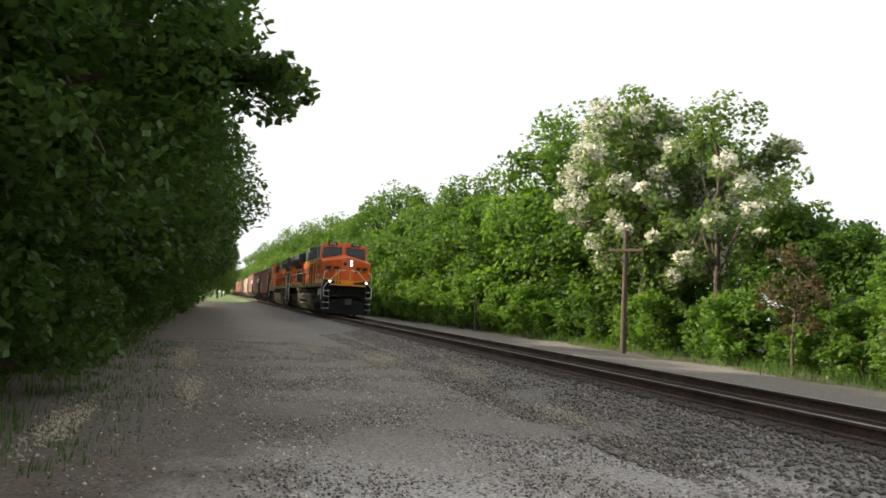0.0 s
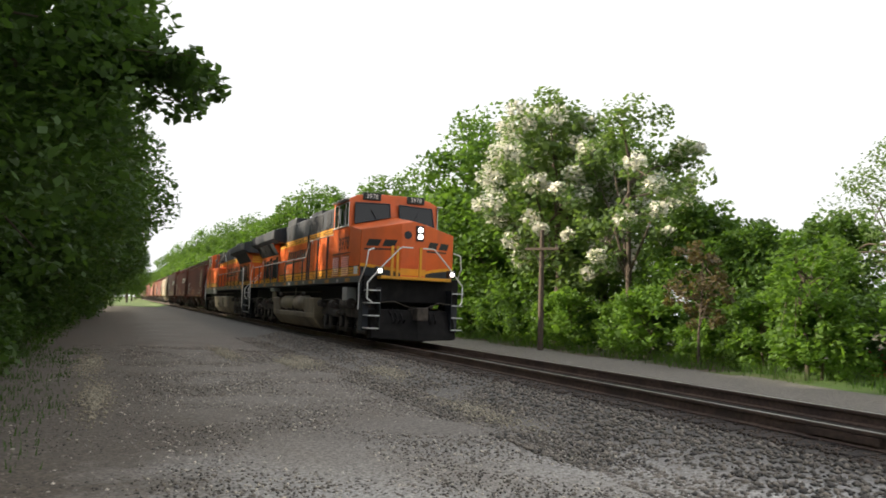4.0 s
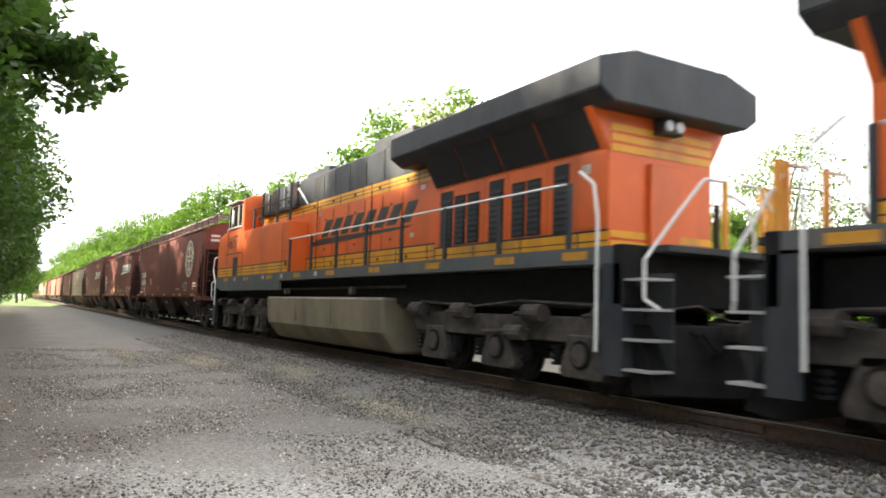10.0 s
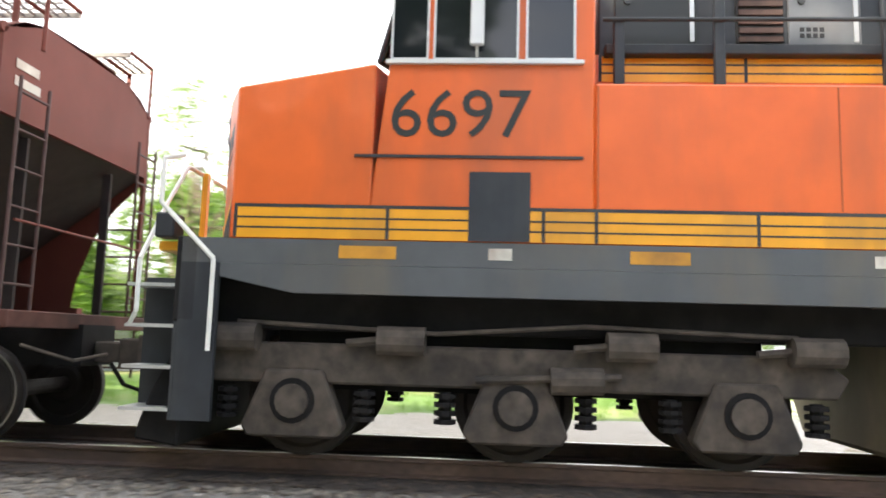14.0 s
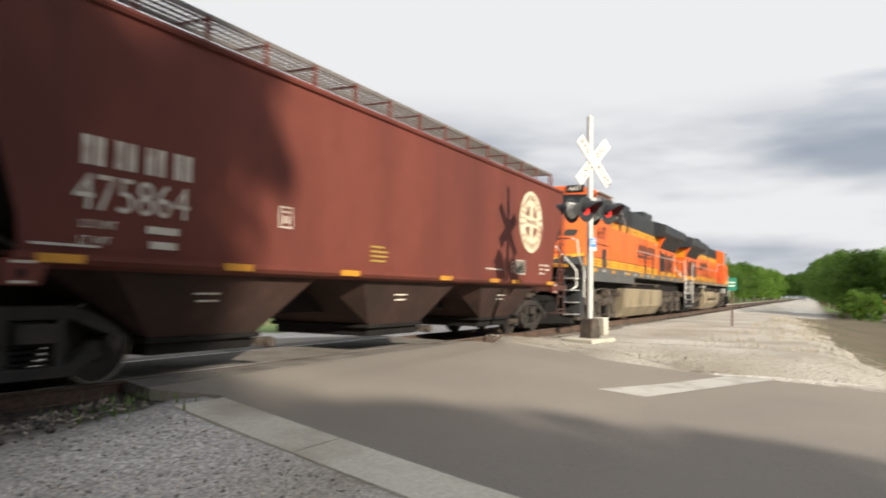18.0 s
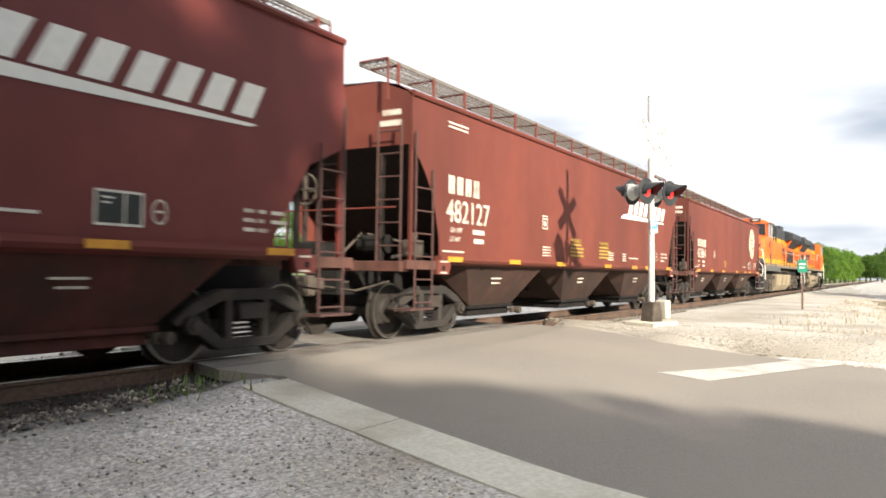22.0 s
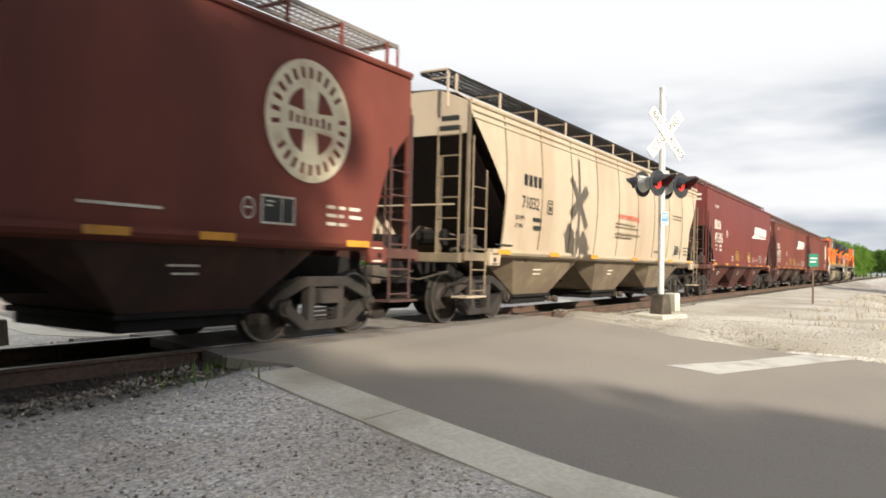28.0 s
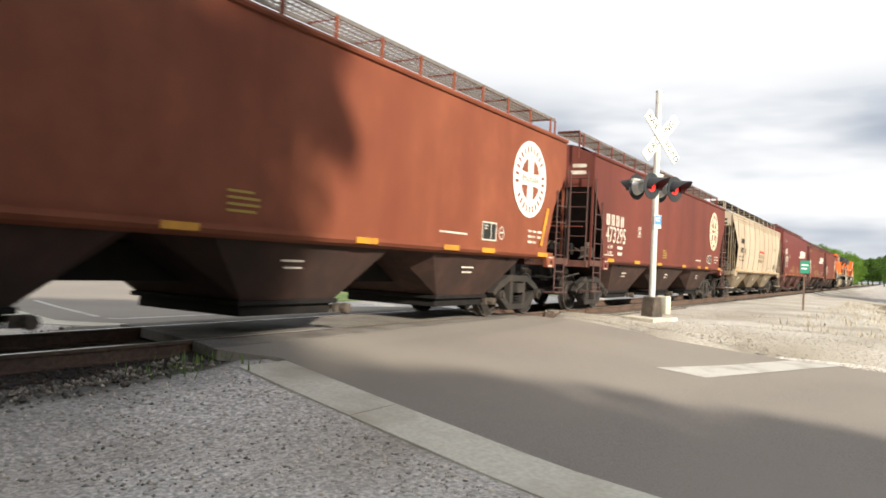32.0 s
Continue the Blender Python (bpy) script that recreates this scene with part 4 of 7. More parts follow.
    Shape().tube([(-8.2, -0.2, 1.4), (-7.7, -0.2, 1.75), (-7.1, -0.6, 1.62), (-7.0, -1.2, 1.34)], 0.022, 6).make("brake_pipe", "truck", car)
    Shape().box(-7.75, -7.45, -1.3, -1.05, 1.34, 1.62).cyl((-7.6, -1.18, 1.62), (-7.6, -1.18, 1.74), 0.07, 10).make("brake_valve", "truck", car, bevel=0.03)
    for e in (-1, 1):
        for sd in (-1, 1):
            # braces take the same painted recess shade, except on the cream car
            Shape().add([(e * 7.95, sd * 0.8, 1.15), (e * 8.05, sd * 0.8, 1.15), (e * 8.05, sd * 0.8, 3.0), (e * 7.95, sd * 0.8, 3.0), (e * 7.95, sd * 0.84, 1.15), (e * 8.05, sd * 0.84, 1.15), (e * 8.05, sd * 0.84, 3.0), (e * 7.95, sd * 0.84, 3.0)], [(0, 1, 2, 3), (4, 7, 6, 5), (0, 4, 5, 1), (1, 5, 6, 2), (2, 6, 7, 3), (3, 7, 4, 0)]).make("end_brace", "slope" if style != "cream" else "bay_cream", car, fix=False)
        Shape().box(min(e * 7.62, e * 8.3), max(e * 7.62, e * 8.3), -1.6, -1.3, 0.5, 0.53).make("stirrup_step", "ladder" if style != "cream" else colour, car)
        Shape().tube([(e * 8.5, -1.35, 0.95), (e * 8.75, -0.9, 0.8), (e * 8.75, -0.3, 0.85)], 0.018, 5).make("uncoupling_rod", "truck", car)
    wheel = Shape()
    ring = [(-8.36, 0.5 + 0.26 * math.cos(k * math.pi / 8), 2.45 + 0.26 * math.sin(k * math.pi / 8)) for k in range(17)]
    wheel.tube(ring, 0.022, 6)
    for k in (0, 4, 8, 12):
        wheel.cyl((-8.36, 0.5, 2.45), ring[k], 0.016, 6)
    wheel.cyl((-8.36, 0.5, 2.45), (-8.1, 0.5, 2.45), 0.04, 8).make("hand_brake_wheel", "truck", car)
    # hopper bays below the side sill
    for cx in (-4.55, 0.0, 4.55):
        s = Shape()
        top, bot = 2.26, 0.88
        zt, zb = 1.3, 0.47
        for e in (-1, 1):
            for sd in (-1, 1):
                s.add([(cx + e * 1.74, sd * 1.44, zt), (cx + e * bot, sd * 1.02, zb), (cx + e * top, sd * 0.92, zt)], [(0, 1, 2)])
            s.add([(cx + e * bot, -1.02, zb), (cx + e * bot, 1.02, zb), (cx + e * top, 0.92, zt), (cx + e * top, -0.92, zt)], [(0, 1, 2, 3)])
        for sd in (-1, 1):
            s.add([(cx - 1.74, sd * 1.44, zt), (cx + 1.74, sd * 1.44, zt), (cx + bot, sd * 1.02, zb), (cx - bot, sd * 1.02, zb)], [(0, 1, 2, 3)])
        s.add([(cx - bot, -1.02, zb), (cx + bot, -1.02, zb), (cx + bot, 1.02, zb), (cx - bot, 1.02, zb)], [(0, 1, 2, 3)])
        # grime and underside shade are both in the bay colour
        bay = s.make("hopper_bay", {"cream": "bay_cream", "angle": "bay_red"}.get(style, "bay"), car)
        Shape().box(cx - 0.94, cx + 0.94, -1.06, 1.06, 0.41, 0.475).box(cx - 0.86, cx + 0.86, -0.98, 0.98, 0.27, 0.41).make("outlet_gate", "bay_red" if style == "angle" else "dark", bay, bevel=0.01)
        Shape().cyl((cx + 1.0, -1.12, 0.34), (cx + 1.0, 1.1, 0.34), 0.035, 8).cyl((cx + 1.0, -1.2, 0.34), (cx + 1.0, -1.1, 0.34), 0.075, 8).box(cx + 0.86, cx + 1.04, -1.08, -1.0, 0.28, 0.4).make("gate_shaft", "truck", bay)
        bars(bay, cx - 0.5, -1.288, 0.98, (0.42,), 0.09, 0.026, "stencil", "bay_text")
        bars(bay, cx - 0.4, -1.243, 0.89, (0.34,), 0.09, 0.026, "stencil", "bay_text")
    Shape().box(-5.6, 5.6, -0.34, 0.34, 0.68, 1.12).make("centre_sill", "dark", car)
    # running boards on the roof
    zb = eave + (0.36 if style == "angle" else 0.53)
    for sd in (-1, 1):
        deck = Shape().box(-8.3, 8.3, sd * 1.12 - 0.015, sd * 1.12 + 0.015, zb - 0.03, zb + 0.03).box(-8.3, 8.3, sd * 0.55 - 0.015, sd * 0.55 + 0.015, zb - 0.03, zb + 0.03)
        for i in range(138):
            x = -8.28 + i * 0.12
            deck.box(x, x + 0.014, min(sd * 1.11, sd * 0.56), max(sd * 1.11, sd * 0.56), zb - 0.012, zb + 0.012)
        for y in (0.7, 0.84, 0.98):
            deck.box(-8.28, 8.28, sd * y - 0.006, sd * y + 0.006, zb - 0.01, zb + 0.014)
        board = deck.make("running_board", "dark" if style == "cream" else "grating", car, fix=False)
        step = 1.65 if style == "cream" else 1.07
        for e in (-1, 1):
            Shape().cyl((e * 8.3, sd * 1.12, zb), (e * 8.3, sd * 1.12, eave - 0.1), 0.022, 6).tube([(e * 8.3, sd * 1.12, zb + 0.03), (e * 8.3, sd * 0.55, zb + 0.03)], 0.022, 6).make("board_end_frame", colour, board)
        for i in range(int(16.2 / step) + 1):
            x = -8.05 + i * step
            one(("bracket", sd, eave, colour), lambda: Shape().box(-0.03, 0.03, sd * 1.14 - 0.012, sd * 1.14 + 0.012, eave + 0.05, zb).box(-0.02, 0.02, min(sd * 0.6, sd * 1.12), max(sd * 0.6, sd * 1.12), zb - 0.05, zb - 0.03), "bracket", colour, board, (x, 0, 0))
    for i in range(10):
        one(("hatch", eave, colour), lambda: Shape().box(-0.65, 0.65, -0.42, 0.42, eave + 0.28, eave + 0.4), "roof_hatch", colour, body, (-6.75 + i * 1.5, 0, 0))
    if style == "cream":
        for i in range(10):
            x = -6.9 + i * 1.6
            for sd in (-1, 1):
                s = Shape()
                zz = [1.4 + (eave - 1.45) * j / 8 for j in range(9)]
                pts = [(sd * (1.486 + bulge(style, z, eave)), z) for z in zz]
                for (ya, za), (yb, zb2) in zip(pts, pts[1:]):
                    s.add([(x - 0.022, ya, za), (x + 0.022, ya, za), (x + 0.022, yb, zb2), (x - 0.022, yb, zb2), (x - 0.014, ya + sd * 0.018, za), (x + 0.014, ya + sd * 0.018, za), (x + 0.014, yb + sd * 0.018, zb2), (x - 0.014, yb + sd * 0.018, zb2)],
                          [(4, 5, 6, 7), (0, 4, 7, 3), (1, 2, 6, 5)])
                s.make("side_rib", "bay_cream", body)
        for q in (0.12, 0.24):
            Shape().box(-8.1, 8.1, -1.545, -1.5, eave - q - 0.05, eave - q).make("eave_moulding", "cream", body, bevel=0.012)
    # markings on the side wall
    txt = "stencil" if style != "cream" else "logo_dark"

    def wall(z):
        return -1.494 - bulge(style, z, eave) - (0.006 if style == "cream" else 0.003)

    if number:
        bx = num_x - 0.7
        m0, m1, mz0, mz1 = report
        step = (m1 - m0) / 4
        for i in range(4):
            for k in (0.04, 0.42):
                a = m0 + (i + k) * step
                Shape().box(a, a + 0.27 * step, wall(mz0) - 0.003, wall(mz0), mz0, mz1).make("reporting_mark", txt, body, fix=False)
        text(number, num_size, txt, body, face_side(num_x, wall(num_z) - 0.002, num_z), "car_number", 0.92)
        z1 = num_z - 0.3
        text("LD LMT", 0.12, txt, body, face_side(bx + 0.28, wall(z1) - 0.002, z1), "weight_text")
        text("LT WT", 0.12, txt, body, face_side(bx + 0.24, wall(z1) - 0.002, z1 - 0.16), "weight_text")
        bars(body, bx + 0.86, wall(z1), z1 - 0.04, (0.42,), 0.19, 0.08, txt)
        bars(body, bx + 0.9, wall(z1), z1 - 0.2, (0.36,), 0.19, 0.08, txt)
        s = Shape()
        for a, b, c, d in ((-0.13, 0.13, -0.145, -0.122), (-0.13, 0.13, 0.122, 0.145), (-0.13, -0.107, -0.122, 0.122), (0.107, 0.13, -0.122, 0.122), (-0.05, 0.05, -0.08, 0.02), (-0.08, 0.08, 0.06, 0.085)):
            s.box(stencil[0] + a, stencil[0] + b, wall(stencil[1]) - 0.003, wall(stencil[1]), stencil[1] + c, stencil[1] + d)
        s.make("load_stencil", txt, body, fix=False)
        # marks on the rear end plate
        for e in (-1, 1):
            s = Shape()
            for i, w in enumerate((0.36, 0.4)):
                xx = e * 8.154
                s.box(min(xx, xx + e * 0.004), max(xx, xx + e * 0.004), -1.28, -1.28 + w, eave - 0.32 - 0.17 * i, eave - 0.23 - 0.17 * i)
            s.make("end_marking", txt, body, fix=False)
    if mark == "disc":
        round_mark(body, mark_x, wall(2.8) - 0.004, 2.82, 0.78, 0.77, mark_mat, colour)
    elif mark == "wedge":
        slanted_mark(body, mark_x, wall(mark_z), mark_z, 3.85, 0.4, "white", -1, 0.5)
    s = Shape()
    yy = wall(1.7)
    px = panel_x
    for a, b, c, d in ((0, 0.56, 1.5, 1.525), (0, 0.56, 1.82, 1.845), (0, 0.025, 1.525, 1.82), (0.535, 0.56, 1.525, 1.82), (0.33, 0.35, 1.525, 1.82)):
        s.box(px + a, px + b, yy - 0.003, yy, c, d)
    s.make("label_frame", "stencil", body, fix=False)
    Shape().box(px + 0.025, px + 0.535, yy - 0.002, yy, 1.525, 1.82).make("label_panel", "logo_dark", body, fix=False)
    bars(body, px + 0.08, yy - 0.002, 1.76, (0.13, 0.1), 0.05, 0.02, "stencil")
    ring = Shape()
    n = 20
    ox = px - 0.2 if mark == "disc" and mark_mat == "cream_logo" else px + 0.76
    for k in range(n):
        c0, q0, c1, q1 = math.cos(6.2832 * k / n), math.sin(6.2832 * k / n), math.cos(6.2832 * (k + 1) / n), math.sin(6.2832 * (k + 1) / n)
        ring.quad((ox + 0.1 * c0, yy - 0.003, 1.67 + 0.13 * q0), (ox + 0.1 * c1, yy - 0.003, 1.67 + 0.13 * q1), (ox + 0.082 * c1, yy - 0.003, 1.67 + 0.11 * q1), (ox + 0.082 * c0, yy - 0.003, 1.67 + 0.11 * q0))
    ring.box(ox - 0.05, ox + 0.05, yy - 0.003, yy, 1.66, 1.685).make("round_stencil", txt, body, fix=False)
    bars(body, 6.3, yy, 1.76, (0.17, 0.2, 0.2), 0.11, 0.045, txt)
    bars(body, 6.54, yy, 1.76, (0.13, 0.1, 0.16), 0.11, 0.045, txt)
    bars(body, 6.76, yy, 1.76, (0.22, 0.26, 0.0), 0.11, 0.045, txt)
    bars(body, 2.9, yy, 1.56, (0.9,), 0.09, 0.03, txt)
    bars(body, -7.2, yy, 1.44, (0.7,), 0.09, 0.025, txt)
    for e in (-1, 1):  # jacking pads below the ends of the sill
        pad = Shape().prism([(e * 7.06, 1.3), (e * 7.5, 1.3), (e * 7.5, 1.06), (e * 7.14, 1.06)], "y", -1.6, -1.5).make("jacking_pad", colour, car, bevel=0.01)
        Shape().cyl((e * 7.33, -1.6, 1.17), (e * 7.33, -1.606, 1.17), 0.045, 12).make("pad_hole", "dark", pad)
        bars(pad, e * 7.3 - 0.12, -1.6, 1.26, (0.22,), 0.1, 0.025, txt)
        bars(pad, e * 7.3 - 0.12, -1.6, 1.08, (0.2,), 0.1, 0.025, txt)
    if warn:
        for x0 in warn:
            text("WARNING", 0.14, "mark_yellow", body, face_side(x0 + 0.36, wall(1.9), 1.88), "warning_text")
            bars(body, x0, wall(1.8), 1.77, (0.7, 0.84, 0.8, 0.84), 0.085, 0.04, "mark_yellow")
        bars(body, num_x - 0.72, wall(3.6), 3.62, (0.68, 0.66), 0.07, 0.03, txt)
        for x0, w in ((-3.12, 0.44), (1.13, 0.44), (2.35, 0.3)):
            bars(body, x0, wall(1.7), 1.66, (w, w, w * 0.9, w), 0.06, 0.025, txt)
    elif style == "curve":
        bars(body, -1.62, wall(1.7), 1.75, (0.4, 0.5, 0.5, 0.45), 0.075, 0.03, "mark_yellow")
    if style == "cream":
        text("DO NOT HAMMER ON CAR", 0.19, "red_mark", body, face_side(0.3, wall(2.4) - 0.008, 2.4), "stencilled_warning", 0.75)
        bars(body, -0.75, wall(2.2) - 0.012, 2.2, (1.6, 1.9, 0.01, 2.0, 1.3), 0.085, 0.035, "bay_cream")
        bars(body, 4.7, wall(2.7) - 0.004, 2.75, (1.2, 1.0), 0.1, 0.035, "bay_cream")
    for x in (-7.2, -4.9, -2.55, 0.6, 2.9, 4.2, 6.6):
        Shape().box(x, x + 0.48, -1.612, -1.604, 1.275, 1.36).make("reflector", "reflector", body, fix=False)
    freight_truck(car, -6.85)
    freight_truck(car, 6.85)
    return car


# ---- locomotives ----
LOCO = 22.7


def locomotive(number, leading, lab):
    """Six-axle diesel; the nose coupler is at the origin and the hood runs to -x."""
    L = tagged(new("locomotive"), lab, "locomotive", "locomotives of the train")
    wide = not leading  # the trailing unit has a wide cabinet behind its cab

    def P(s, name, mat, parent=L, label="", bevel=0.015):
        return s.make(name, mat, parent, label, bevel)

    # frame, sill and deck
    P(Shape().box(-21.4, -1.2, -1.1, 1.1, 1.15, 1.7), "underframe", "dark")
    P(Shape().box(-21.55, -1.0, -1.5, 1.5, 1.72 if wide else 1.76, 1.94), "deck", "grey", L, "", 0)
    for sd in (-1, 1):
        a, b = sorted((sd * 1.5, sd * 1.42))
        if wide:
            P(Shape().prism([(-1.35, 1.718), (-1.35, 1.6), (-2.0, 1.47), (-8.5, 1.47), (-8.5, 1.718)], "y", a, b), "sill_skirt", "grey", L, "", 0)
        a, b = sorted((sd * 1.5, sd * 1.506))
        for u in (2.4, 4.9, 7.3, 9.7, 12.0, 14.4, 16.8, 19.0, 20.6):
            Shape().box(-u - 0.5, -u, a, b, 1.78, 1.89).make("reflector", "reflector", L, fix=False)
        for u in (3.7, 6.9, 8.6, 11.2):
            Shape().box(-u - 0.2, -u, a, b, 1.79, 1.89).make("placard", "stencil", L, fix=False)
    # nose: sloping top with a ridge, front drawn to a blunt V
    n = Shape()
    ring = lambda u, w, ze, zc: [(-u, -w, 1.94), (-u, -w, ze), (-u, 0, zc), (-u, w, ze), (-u, w, 1.94)]
    n.add(ring(0.95, 0.4, 3.54, 3.62) + ring(1.42, 1.5, 3.32, 3.7) + ring(2.66, 1.5, 3.54, 3.9),
          [(0, 1, 2, 3, 4)] + [(k * 5 + i, k * 5 + (i + 1) % 5, (k + 1) * 5 + (i + 1) % 5, (k + 1) * 5 + i) for k in (0, 1) for i in range(5)] + [(14, 13, 12, 11, 10)])
    nose = P(n, "nose", "orange")
    # cab
    c = Shape()
    rf = [(1.5, 1.94), (1.5, 4.42), (1.22, 4.56), (0.5, 4.65), (-0.5, 4.65), (-1.22, 4.56), (-1.5, 4.42), (-1.5, 1.94)]
    k = len(rf)
    front = [(-2.62 - (0.22 * (z - 3.4) / 0.9 if z > 3.4 else 0), y, z) for y, z in rf]
    c.add(front + [(-4.6, y, z) for y, z in rf], [tuple(range(k)), tuple(range(k, 2 * k))[::-1]] + [(i, k + i, k + (i + 1) % k, (i + 1) % k) for i in range(k)])
    cab = P(c, "cab", "orange")
    for sd in (-1, 1):  # windscreens
        if sd > 0:
            pts = [(0.16, 3.9), (1.34, 3.62), (1.3, 4.3), (0.16, 4.34)]
        else:
            pts = [(-1.34, 3.62), (-0.16, 3.9), (-0.16, 4.34), (-1.3, 4.3)]
        w = Shape()
        fx = lambda z, o: -2.62 - 0.22 * (z - 3.4) / 0.9 + o
        w.add([(fx(z, 0.012), y, z) for y, z in pts] + [(fx(z, -0.03), y, z) for y, z in pts], [(0, 1, 2, 3), (4, 7, 6, 5)] + [(i, 4 + i, 4 + (i + 1) % 4, (i + 1) % 4) for i in range(4)])
        win = P(w, "windscreen", "glass", cab, "dark glass windscreen", 0)
        fr = Shape()
        loop = [(fx(z, 0.016), y, z) for y, z in pts]
        fr.tube(loop + loop[:1], 0.022, 6)
        fr.make("windscreen_frame", "black", win)
        Shape().tube([(fx(4.1, 0.04), sd * 0.8, 4.1), (fx(3.75, 0.04), sd * 0.6, 3.75)], 0.012, 5).make("wiper", "black", win)
        # number boards above the windscreens
        bx = Shape().box(-3.08, -2.84, min(sd * 0.45, sd * 1.05), max(sd * 0.45, sd * 1.05), 4.42, 4.66)
        nb = P(bx, "number_board", "logo_dark", cab, "black number board with pale numerals")
        text(number, 0.2, "white", nb, pose(-2.834, sd * 0.75, 4.54, 90, 0, 90), "numeral")
    for sd in (-1, 1):  # side windows, with a pale frame
        y = sd * 1.5
        for a, b in ((2.8, 3.12), (3.18, 3.92), (4.0, 4.42)):
            za, zb = 3.58, 4.3
            pane = Shape().box(-b, -a, min(y, y + sd * 0.006), max(y, y + sd * 0.006), za, zb).make("side_window", "glass", cab, "dark side window pane")
            q = Shape()
            yy = y + sd * 0.01
            q.tube([(-a, yy, za), (-b, yy, za), (-b, yy, zb), (-a, yy, zb), (-a, yy, za)], 0.014, 4)
            q.make("window_frame", "alu", pane)
        P(Shape().box(-3.62, -3.5, min(y + sd * 0.05, y + sd * 0.1), max(y + sd * 0.05, y + sd * 0.1), 3.68, 4.14), "mirror", "alu", cab, "pale upright mirror beside the window", 0.012)
        Shape().tube([(-3.56, y + sd * 0.07, 3.68), (-3.56, y + sd * 0.01, 3.6)], 0.012, 5).make("mirror_arm", "alu", cab)
        Shape().box(-4.5, -2.75, min(y, y + sd * 0.05), max(y, y + sd * 0.05), 3.53, 3.565).make("window_sill", "alu", cab, fix=False)
        P(Shape().prism([(-2.72, 4.36), (-4.45, 4.36), (-4.45, 4.4), (-2.72, 4.4)], "y", y, y + sd * 0.16), "sunshade", "alu", cab)
        text(number, 0.62 if wide else 0.58, "logo_dark", cab, face_side(-3.42 if wide else -3.22, y + sd * 0.006, 3.06 if wide else 2.98, sd), "cab_number", 1.02)
        Shape().box(-4.5, -2.5, min(y, y + sd * 0.02), max(y, y + sd * 0.02), 2.68, 2.705).make("cab_seam", "black", cab, fix=False)
        if wide:
            Shape().box(-4.05, -3.52, min(y, y + sd * 0.012), max(y, y + sd * 0.012), 1.95, 2.56).make("step_door", "black", cab, "dark access door", fix=False)
        else:
            for a, w, z0, k in ((2.56, 0.78, 1.98, 9), (3.7, 0.75, 1.98, 9)):
                bed = Shape().box(-a - w, -a, min(y + sd * 0.006, y + sd * 0.01), max(y + sd * 0.006, y + sd * 0.01), z0 - 0.02, z0 + k * 0.068 + 0.02).make("louvre", "seam", cab, "slatted louvre in the cab side", fix=False)
                for i in range(k):
                    z = z0 + i * 0.068
                    q0, q1, q2 = y + sd * 0.01, y + sd * 0.034, y + sd * 0.012
                    Shape().add([(-a - w, q0, z + 0.045), (-a, q0, z + 0.045), (-a, q1, z), (-a - w, q1, z), (-a - w, q2, z + 0.01), (-a, q2, z + 0.01)], [(0, 1, 2, 3), (3, 2, 5, 4)]).make("slat", "orange" if z > 2.22 else "yellow", bed, fix=False)
    # nose front: door, headlight pair, mark
    def flank(y, z, o=0.006):
        return (-0.95 - max(abs(y) - 0.4, 0.0) / 1.1 * 0.47 + o, y, z)

    Shape().box(-0.95, -0.935, -0.38, 0.02, 2.28, 3.36).make("nose_door", "orange", nose, bevel=0.004)
    Shape().cyl((-0.94, -0.2, 3.2), (-0.92, -0.2, 3.2), 0.12, 14).make("nose_window", "glass", nose, "small round-cornered nose window")
    box = P(Shape().box(-0.96, -0.9, 0.06, 0.3, 3.04, 3.5), "headlight_case", "black", nose)
    for z in (3.17, 3.37):
        Shape().cyl((-0.9, 0.18, z), (-0.87, 0.18, z), 0.075, 14).make("headlight", "lamp_on" if leading else "lamp_off", box)
    for y in (-1.36, -0.92, 0.46, 0.9):
        Shape().add([flank(y, 2.84), flank(y + 0.34, 2.84), flank(y + 0.42, 3.04), flank(y + 0.08, 3.04)], [(0, 1, 2, 3)]).make("mark_stroke", "logo_dark", nose, fix=False)
    for y0, y1 in ((-1.4, -0.46), (0.42, 1.2)):
        Shape().add([flank(y0, 2.72), flank(y1, 2.74), flank(y1, 2.78), flank(y0, 2.77)], [(0, 1, 2, 3)]).make("mark_underline", "logo_dark", nose, fix=False)
    # black lower panels under a yellow stripe that sweeps up to the corners
    for sd in (-1, 1):
        low, stripe = Shape(), Shape()
        ys = (0.4, 0.62, 0.84, 1.06, 1.28, 1.49)
        sweep = lambda y: 2.06 + 0.17 * ((y - 0.4) / 1.1) ** 0.7
        for ya, yb in zip(ys, ys[1:]):
            low.add([flank(sd * ya, 1.945), flank(sd * yb, 1.945), flank(sd * yb, sweep(yb)), flank(sd * ya, sweep(ya))], [(0, 1, 2, 3)])
            stripe.add([flank(sd * ya, sweep(ya)), flank(sd * yb, sweep(yb)), flank(sd * yb, sweep(yb) + 0.09), flank(sd * ya, sweep(ya) + 0.09)], [(0, 1, 2, 3)])
        low.make("lower_panel", "black", nose, "black lower nose panel", fix=False)
        stripe.make("yellow_band", "yellow", nose, fix=False)
    Shape().box(-0.95, -0.942, -0.4, 0.4, 2.0, 2.2).make("yellow_band", "yellow", nose, fix=False)
    # yellow bands with dark pin lines
    def band(u0, u1, y, z0, z1, sd, name="yellow_band", lines=2):
        q = sorted((y, y + sd * 0.005))
        b = Shape().box(-u1, -u0, q[0], q[1], z0, z1).make(name, "yellow", L, fix=False)
        ln = Shape()
        q2 = sorted((y + sd * 0.005, y + sd * 0.008))
        for i in range(lines):
            z = z0 + (z1 - z0) * (i + 1) / (lines + 1)
            ln.box(-u1, -u0, q2[0], q2[1], z - 0.008, z + 0.008)
